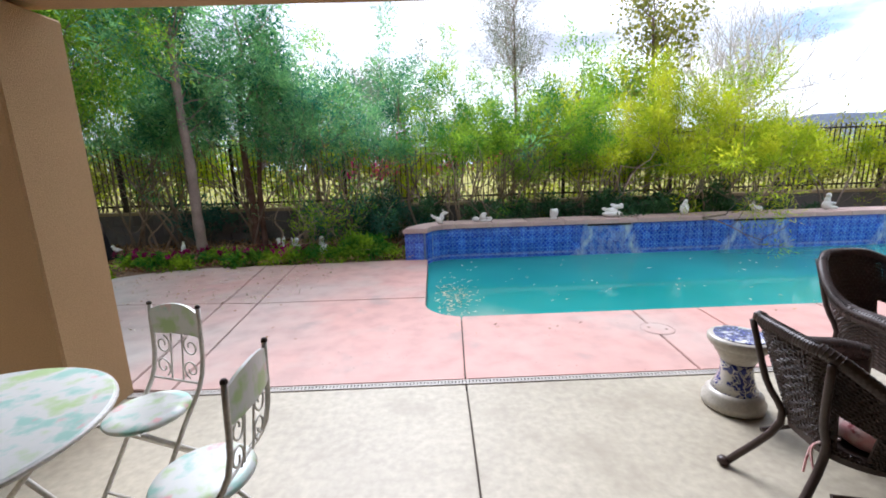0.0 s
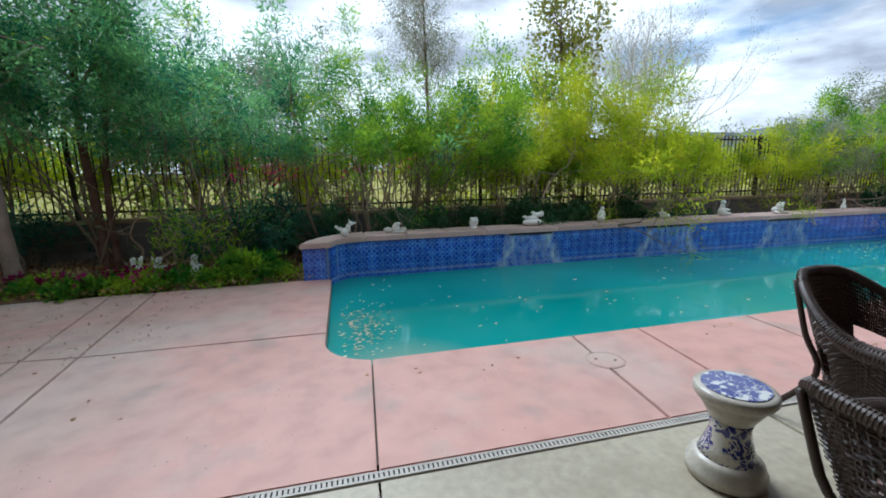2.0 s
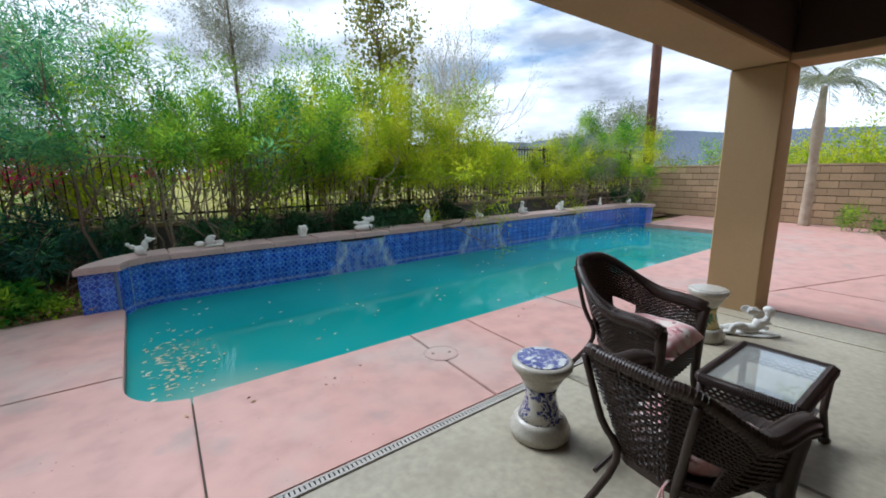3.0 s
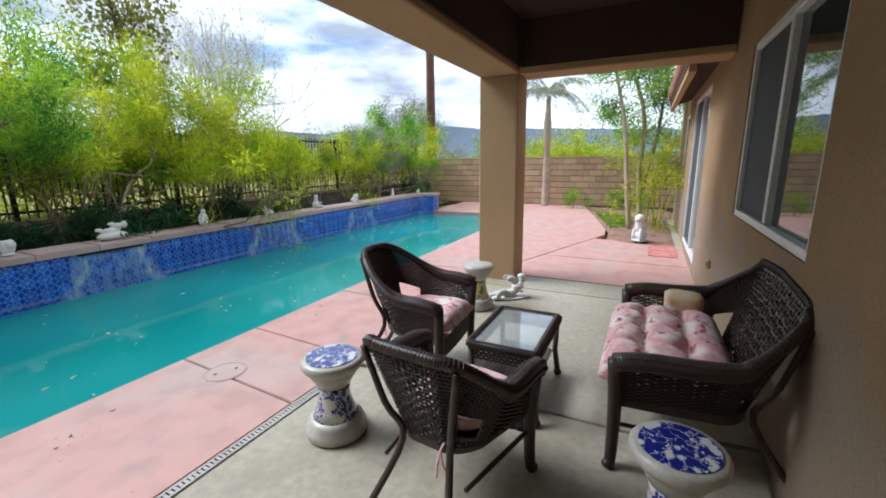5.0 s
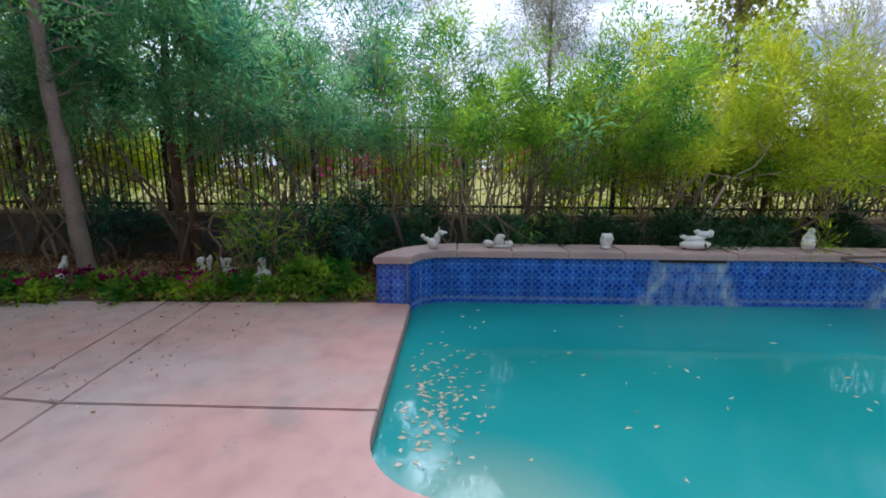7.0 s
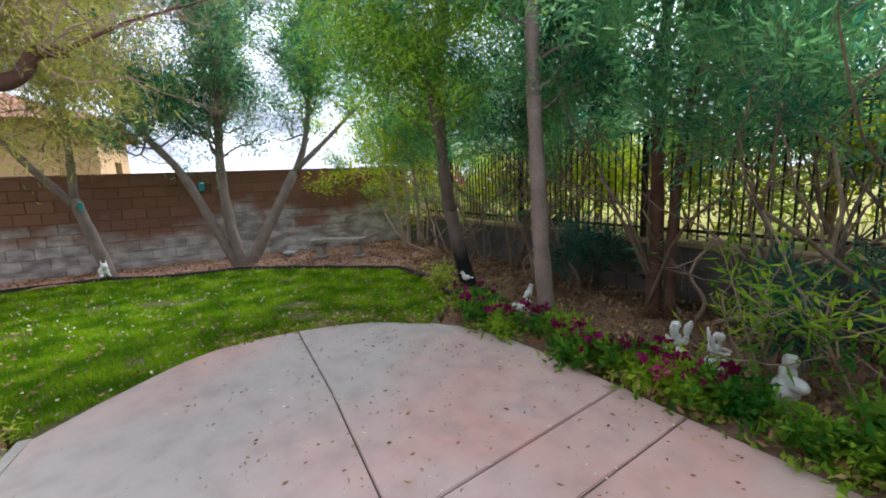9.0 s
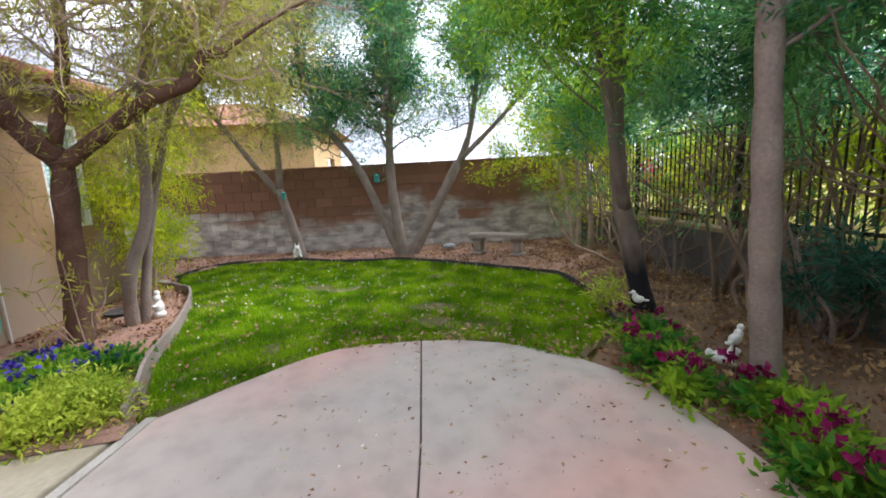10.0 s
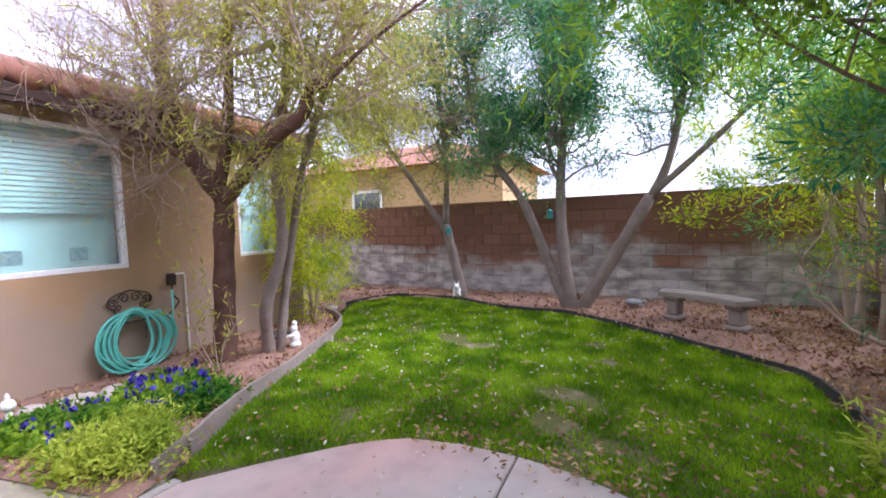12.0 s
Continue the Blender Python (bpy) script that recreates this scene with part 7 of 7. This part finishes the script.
mat = thing("door_mat", 8.15, 0.42, 0.001, 0, "worn red patterned mat before the sliding door", "mat")
part("mat_body", boxes([(-0.44, 0.44, -0.2, 0.2, 0, 0.012)], 0.004), surface("red_mat", (0.50, 0.10, 0.08), (0.62, 0.32, 0.27), 0.95, 9, 120, 0.6, 0.004), mat)
lid = thing("valve_cover", 2.51, 3.39, 0.0, -25, "round concrete-coloured skimmer lid set in the deck", "lid")
part("plate", lathe(bmesh.new(), [(0.138, -0.03), (0.138, 0.002), (0.13, 0.004), (0.126, 0.001), (0.12, 0.004)], 36), M_DECK, lid)
part("ring", tube(bmesh.new(), [(0.142 * math.cos(a), 0.142 * math.sin(a), 0.0) for a in np.linspace(0, 6.283, 37)], 0.0012, 4, False), M_JOINT, lid)
# Dark discs on the plate stand for the shade in two holes.
for s in (-1, 1):
    part("finger_hole", lathe(bmesh.new(), [(0.012, 0.0), (0.012, 0.0055), (0.006, 0.0056)], 12, s * 0.07, 0.0), M_JOINT, lid)
box_out = thing("outlet_box", 5.62, 0.082, 0.42, 0, "small weatherproof socket cover on the stucco wall", "socket")
part("cover", boxes([(-0.06, 0.06, 0, 0.03, -0.04, 0.04)], 0.006), M_STUCCO, box_out)
part("socket", boxes([(-0.035, 0.02, 0.03, 0.034, -0.02, 0.02)]), M_FENCE, box_out)

# ---- left yard ----
M_STONE = surface("weathered_cast_stone", (0.34, 0.29, 0.25), (0.25, 0.21, 0.18), 0.9, 6, 70, 0.6, 0.006, spec=0.15)


def bench(x, y, turn):
    o = thing("stone_bench", x, y, 0.07, turn, "curved cast-stone garden bench on two carved feet", "bench")
    arc_out = [(math.sin(a) * 1.55, -1.55 + math.cos(a) * 1.55 + 0.17) for a in np.linspace(-0.42, 0.42, 13)]
    arc_in = [(math.sin(a) * 1.22, -1.55 + math.cos(a) * 1.22 + 0.17) for a in np.linspace(0.42, -0.42, 13)]
    part("seat", prism(arc_out + arc_in, 0.335, 0.40, 0.012), M_STONE, o)
    for s in (-1, 1):
        bm = boxes([(s * 0.40 - 0.12, s * 0.40 + 0.12, -0.14, 0.10, 0.0, 0.06), (s * 0.40 - 0.08, s * 0.40 + 0.08, -0.11, 0.07, 0.06, 0.26), (s * 0.40 - 0.11, s * 0.40 + 0.11, -0.14, 0.10, 0.26, 0.335)], 0.02)
        part("foot", bm, M_STONE, o)
    return o


bench(-8.72, 6.32, 54)
M_BOARD = surface("grey_weathered_board", (0.30, 0.25, 0.21), (0.22, 0.18, 0.15), 0.9, 4, 50, 0.5, 0.005, spec=0.15)
M_EDGING = surface("black_plastic_edging", (0.03, 0.03, 0.03), (0.06, 0.055, 0.05), 0.6, 4, 50, 0.2)


def edging(name, pts, z0, z1, thick, material, label):
    o = thing(name, 0, 0, 0, 0, label, "edging")
    c = curve_points([(x, y, 0) for x, y in pts], 5)
    bm = bmesh.new()
    rows = []
    for i, p in enumerate(c):
        d = (c[min(i + 1, len(c) - 1)] - c[max(i - 1, 0)]).normalized()
        s = Vector((-d.y, d.x, 0)) * thick / 2
        w = 0.006 * math.sin(i * 1.3)
        rows.append([bm.verts.new((p.x + s.x, p.y + s.y, z0)), bm.verts.new((p.x + s.x, p.y + s.y, z1 + w)), bm.verts.new((p.x - s.x, p.y - s.y, z1 + w)), bm.verts.new((p.x - s.x, p.y - s.y, z0))])
    for a, e in zip(rows, rows[1:]):
        for k in range(4):
            bm.faces.new((a[k], a[(k + 1) % 4], e[(k + 1) % 4], e[k]))
    bm.faces.new(rows[0])
    bm.faces.new(rows[-1][::-1])
    part("strip", bm, material, o)
    return o


e1 = edging("lawn_edging", [(-3.78, 2.72), (-4.3, 2.5), (-4.74, 2.31), (-5.95, 1.95), (-7.28, 1.39), (-7.72, 0.95), (-7.9, 0.6)], -0.05, 0.13, 0.03, M_BOARD, "bent grey wooden edging board round the flower bed")
part("peg", boxes([(-4.13, -4.08, 2.60, 2.64, -0.05, 0.10)]), M_BOARD, e1)
edging("lawn_edging", [(-8.7, 0.42), (-9.3, 0.5), (-9.8, 0.86), (-9.82, 2.15), (-9.2, 3.48), (-9.1, 4.44), (-8.5, 5.3), (-7.97, 5.9), (-7.5, 6.4), (-7.0, 6.87), (-6.04, 6.9), (-4.82, 6.66)], -0.05, 0.07, 0.02, M_EDGING, "thin dark edging strip between lawn and mulch")


def hose_reel():
    o = thing("hose_hanger", -4.95, 0.42, 0.0, 0, "dark scrolled wrought-iron hose hanger on the wall", "hose hanger")
    m = M_FENCE
    for s in (-1, 1):
        for cx, cz, size, way in ((0.06, 0.84, 0.055, 1), (0.17, 0.80, 0.045, -1), (0.12, 0.745, 0.035, 1)):
            sc = [(s * (cx + way * size * (1 - t / 11) * math.cos(t)), 0.03, cz + size * (1 - t / 11) * math.sin(t)) for t in np.linspace(0, 8.5, 26)]
            part("scroll", tube(bmesh.new(), sc, 0.0065, 6), m, o, smooth=True)
        part("arch", tube(bmesh.new(), curve_points([(s * 0.15, 0.02, 0.72), (s * 0.22, 0.025, 0.79), (s * 0.17, 0.03, 0.87), (0.0, 0.03, 0.92)], 5), 0.0075, 6), m, o, smooth=True)
        part("upright", tube(bmesh.new(), [(s * 0.14, 0.02, 0.35), (s * 0.15, 0.02, 0.74)], 0.007, 6), m, o)
    part("bracket", tube(bmesh.new(), [(-0.12, 0.02, 0.62), (-0.12, 0.18, 0.60), (0.12, 0.18, 0.60), (0.12, 0.02, 0.62)], 0.009, 6), m, o)
    h = thing("garden_hose", -4.93, 0.56, 0.0, 0, "coiled turquoise garden hose hung on the wall", "garden hose")
    rng = np.random.default_rng(9)
    bm = bmesh.new()
    m_hose = surface("turquoise_rubber", (0.10, 0.44, 0.36), (0.14, 0.52, 0.43), 0.45, 6, 60, 0.1)
    pts, turns = [], 11
    for i in range(turns * 22):
        a = 6.2832 * i / 22
        k = i // 22
        if i % 22 == 0:
            rx, rz, cy, cx = rng.uniform(0.27, 0.42), rng.uniform(0.25, 0.40), rng.uniform(-0.07, 0.07), rng.normal(0, 0.06)
        pts.append((cx + rx * math.sin(a), cy + 0.02 * math.sin(a * 0.5), 0.40 + rz * math.cos(a)))
    sm = [sum((Vector(pts[max(0, min(len(pts) - 1, i + j))]) for j in range(-3, 4)), Vector()) / 7 for i in range(len(pts))]
    part("coil", tube(bm, sm, 0.0145, 7), m_hose, h, smooth=True)
    part("tail", tube(bmesh.new(), curve_points([(-0.2, -0.02, 0.2), (-0.34, 0.02, 0.45), (-0.40, 0.0, 0.65), (-0.44, -0.06, 0.86)], 8), 0.0125, 7), m_hose, h, smooth=True)
    f = thing("water_tap", -5.38, 0.40, 1.0, 0, "old wall tap with a timer and a pale riser pipe", "tap")
    part("timer", boxes([(-0.045, 0.045, 0.05, 0.12, -0.09, 0.05)], 0.012), M_FENCE, f, "dark watering timer")
    part("spout", tube(bmesh.new(), [(0, -0.01, 0.02), (0, 0.08, 0.02)], 0.014, 8), M_METAL_PALE, f)
    part("pipe", tube(bmesh.new(), [(-0.02, 0.03, 0.03), (-0.19, 0.03, 0.03), (-0.20, 0.03, 0.0), (-0.20, 0.03, -1.0)], 0.011, 8), M_METAL_PALE, f, "pale plastic riser pipe")
    part("feed", tube(bmesh.new(), curve_points([(0, 0.09, -0.08), (0.0, 0.10, -0.2), (-0.06, 0.1, -0.3), (0.08, 0.08, -0.45)], 5), 0.01, 6), M_FENCE, f)


hose_reel()
for i, (x, y, r) in enumerate(((-4.15, 0.98, 0.15), (-4.42, 1.05, 0.13), (-4.68, 1.02, 0.16), (-3.95, 0.86, 0.12), (-4.95, 1.1, 0.11), (-8.1, 0.55, 0.12))):
    bm = bmesh.new()
    bmesh.ops.create_icosphere(bm, subdivisions=3, radius=1)
    for v in bm.verts:
        v.co *= 1 + 0.22 * noise.noise(v.co * 1.6 + Vector((i * 7.0, 0, 0)))
    bmesh.ops.scale(bm, verts=bm.verts[:], vec=(r * 1.25, r * 0.8, r * 0.5))
    o = obj("rock", bm, surface("pale_rock", (0.50, 0.45, 0.38), (0.40, 0.34, 0.28), 0.9, 8, 60, 0.5), None, "", True)
    o.matrix_basis = pose(x, y, 0.07, 0, 0, i * 40)
    tagged(o, "pale rounded rock edging the flower bed", "rock", "bed rocks")
for x, y, z, lab in ((-9.82, 2.12, 1.28, "small turquoise bird feeder hung on the tree"), (-10.45, 4.0, 1.55, "small dark teal plaque hung on the block wall")):
    o = thing("bird_feeder", x, y, z, 0, lab, "bird feeder")
    bm = lathe(bmesh.new(), [(0.05, 0), (0.06, 0.02), (0.055, 0.13), (0.07, 0.14), (0.02, 0.18)], 14)
    part("body", bm, surface("teal_plastic", (0.05, 0.34, 0.36), (0.07, 0.42, 0.44), 0.4, 5, 60, 0.1), o, smooth=True)
    part("hook", tube(bmesh.new(), [(0, 0, 0.17), (0, 0, 0.30), (-0.12, -0.05, 0.36)], 0.004, 5), M_FENCE, o)
tray = thing("plant_saucer", -6.35, 1.05, 0.07, 0, "black plastic saucer in the mulch", "saucer")
part("dish", lathe(bmesh.new(), [(0.16, 0), (0.2, 0.05), (0.19, 0.05), (0.15, 0.012)], 24), M_EDGING, tray, smooth=True)

# ---- beyond the yard ----
pole = thing("utility_pole", 16.3, 8.85, 0.4, 0, "tall reddish-brown wooden utility pole", "utility pole")
part("shaft", tube(bmesh.new(), [(0, 0, -0.5), (0, 0, 5), (0, 0, 10.5)], [0.18, 0.165, 0.14], 14), surface("creosoted_wood", (0.17, 0.075, 0.05), (0.12, 0.055, 0.04), 0.85, 4, 40, 0.4, 0.006), pole, smooth=True)
part("crossarm", boxes([(-1.1, 1.1, -0.06, 0.06, 9.6, 9.75)]), M_BARK_DARK, pole)
for k in (-0.9, 0.0):
    part("wire", tube(bmesh.new(), [(k, 0, 9.8), (k - 14, 9.0, 9.4), (k - 30, 19, 9.9)], 0.012, 4), M_FENCE, pole)
nb = thing("neighbour_house", -19, -2.5, 0, 0, "tan stucco house beyond the block wall", "house")
wall_with_holes("wall", -3.0, 3.0, 3.8, 4.0, -0.1, 3.7, [(-1.0, 0.4, 1.6, 2.7)], M_STUCCO, nb)
part("wall", boxes([(2.8, 3.0, -6.0, 3.8, -0.1, 3.7), (-3.0, 2.8, -6.0, -5.8, -0.1, 3.7)]), M_STUCCO, nb)
bm = bmesh.new()
v = [bm.verts.new(c) for c in ((-3.6, -6.6, 3.65), (3.6, -6.6, 3.65), (3.6, 4.6, 3.65), (-3.6, 4.6, 3.65), (0, -3, 5.0), (0, 1, 5.0))]
for q in ((0, 1, 4), (1, 2, 5, 4), (2, 3, 5), (3, 0, 4, 5), (3, 2, 1, 0)):
    bm.faces.new([v[i] for i in q])
part("roof", bm, M_ROOF, nb)
part("window_frame", boxes([(2.99, 3.05, -2.2, -2.1, 1.8, 2.9), (2.99, 3.05, -0.9, -0.8, 1.8, 2.9), (2.99, 3.05, -2.2, -0.8, 2.8, 2.9), (2.99, 3.05, -2.2, -0.8, 1.8, 1.9)]), M_FRAME, nb)
part("pane", boxes([(2.995, 3.02, -2.1, -0.9, 1.9, 2.8)]), M_GLASS_DARK, nb)


def mountains():
    """A hazy range along the horizon."""
    bm = bmesh.new()
    rng = np.random.default_rng(4)
    for d, h, seed in ((820, 62, 1.0), (1300, 95, 9.0)):
        low, top = [], []
        for i in range(111):
            a = radians(-70 + i * 1.4)
            e = 0.86 + 0.45 * noise.fractal(Vector((math.cos(a) * 3 + seed, math.sin(a) * 3, seed)), 1.1, 2.0, 4)
            low.append(bm.verts.new((math.cos(a) * d, math.sin(a) * d, -2)))
            top.append(bm.verts.new((math.cos(a) * (d + 60), math.sin(a) * (d + 60), h * e)))
        for i in range(110):
            bm.faces.new((low[i], low[i + 1], top[i + 1], top[i]))
    return tagged(obj("backdrop", bm, surface("hazy_mountain", (0.20, 0.23, 0.285), (0.155, 0.18, 0.225), 1.0, 0.01, 0.3, 0.0, spec=0.0), None, "", True), "hazy blue-grey mountain range on the horizon", "mountains", kind="structure")


mountains()


# ---- spouts and pieces of the walls ----
for cx, half in ((3.52, 0.37), (6.14, 0.45), (8.76, 0.41)):
    # Solid dark bar on the tiles imitates the shade inside an open slot.
    part("spout", boxes([(cx - half, cx + half, 6.845, 6.875, 0.405, 0.432)]), M_FENCE, raised, "dark strip painting the shade of a waterfall slot under the coping")
tile = tile_mesh(0.149, 0.149)
spots = along(front_line, 0.152)
for row in range(4):
    z = -0.172 + row * 0.152
    for k, (p, a) in enumerate(spots):
        m = Matrix.Translation((p.x, p.y, z)) @ Matrix.Rotation(radians(a), 4, "Z")
        place("tile", tile, raised, m)


def block_mesh(w, h, d, material, name):
    bm = bmesh.new()
    box(bm, -w / 2, w / 2, -d / 2, d / 2, 0, h)
    bmesh.ops.bevel(bm, geom=[e for e in bm.edges if abs(e.verts[0].co.y - e.verts[1].co.y) < 1e-6], offset=0.006, segments=1, affect="EDGES")
    bmesh.ops.recalc_face_normals(bm, faces=bm.faces[:])
    me = bpy.data.meshes.new(name)
    bm.to_mesh(me)
    bm.free()
    me.materials.append(material)
    return me


for (ob, length, courses, ch), material in ((wall_left, M_BLOCK_STAIN), (wall_right, M_BLOCK_TAN)):
    gap = 0.010 if material is M_BLOCK_STAIN else 0.020
    whole, half = block_mesh(0.392, ch - gap, 0.19, material, "block"), block_mesh(0.192, ch - gap, 0.19, material, "block")
    for r in range(courses):
        x = 0.0
        if r % 2:
            place("block", half, ob, Matrix.Translation((0.1, 0, r * ch + 0.005)))
            x = 0.2
        while x + 0.4 <= length + 0.01:
            place("block", whole, ob, Matrix.Translation((x + 0.2, 0, r * ch + 0.005)))
            x += 0.4
low = block_mesh(0.392, 0.208, 0.19, M_BLOCK_GREY, "block")
for r in range(3):
    for i in range(29):
        place("block", low, low_wall, Matrix.Translation((-10.35 + i * 0.4 + 0.2 * (r % 2), 0.08, 0.01 + r * 0.217)))
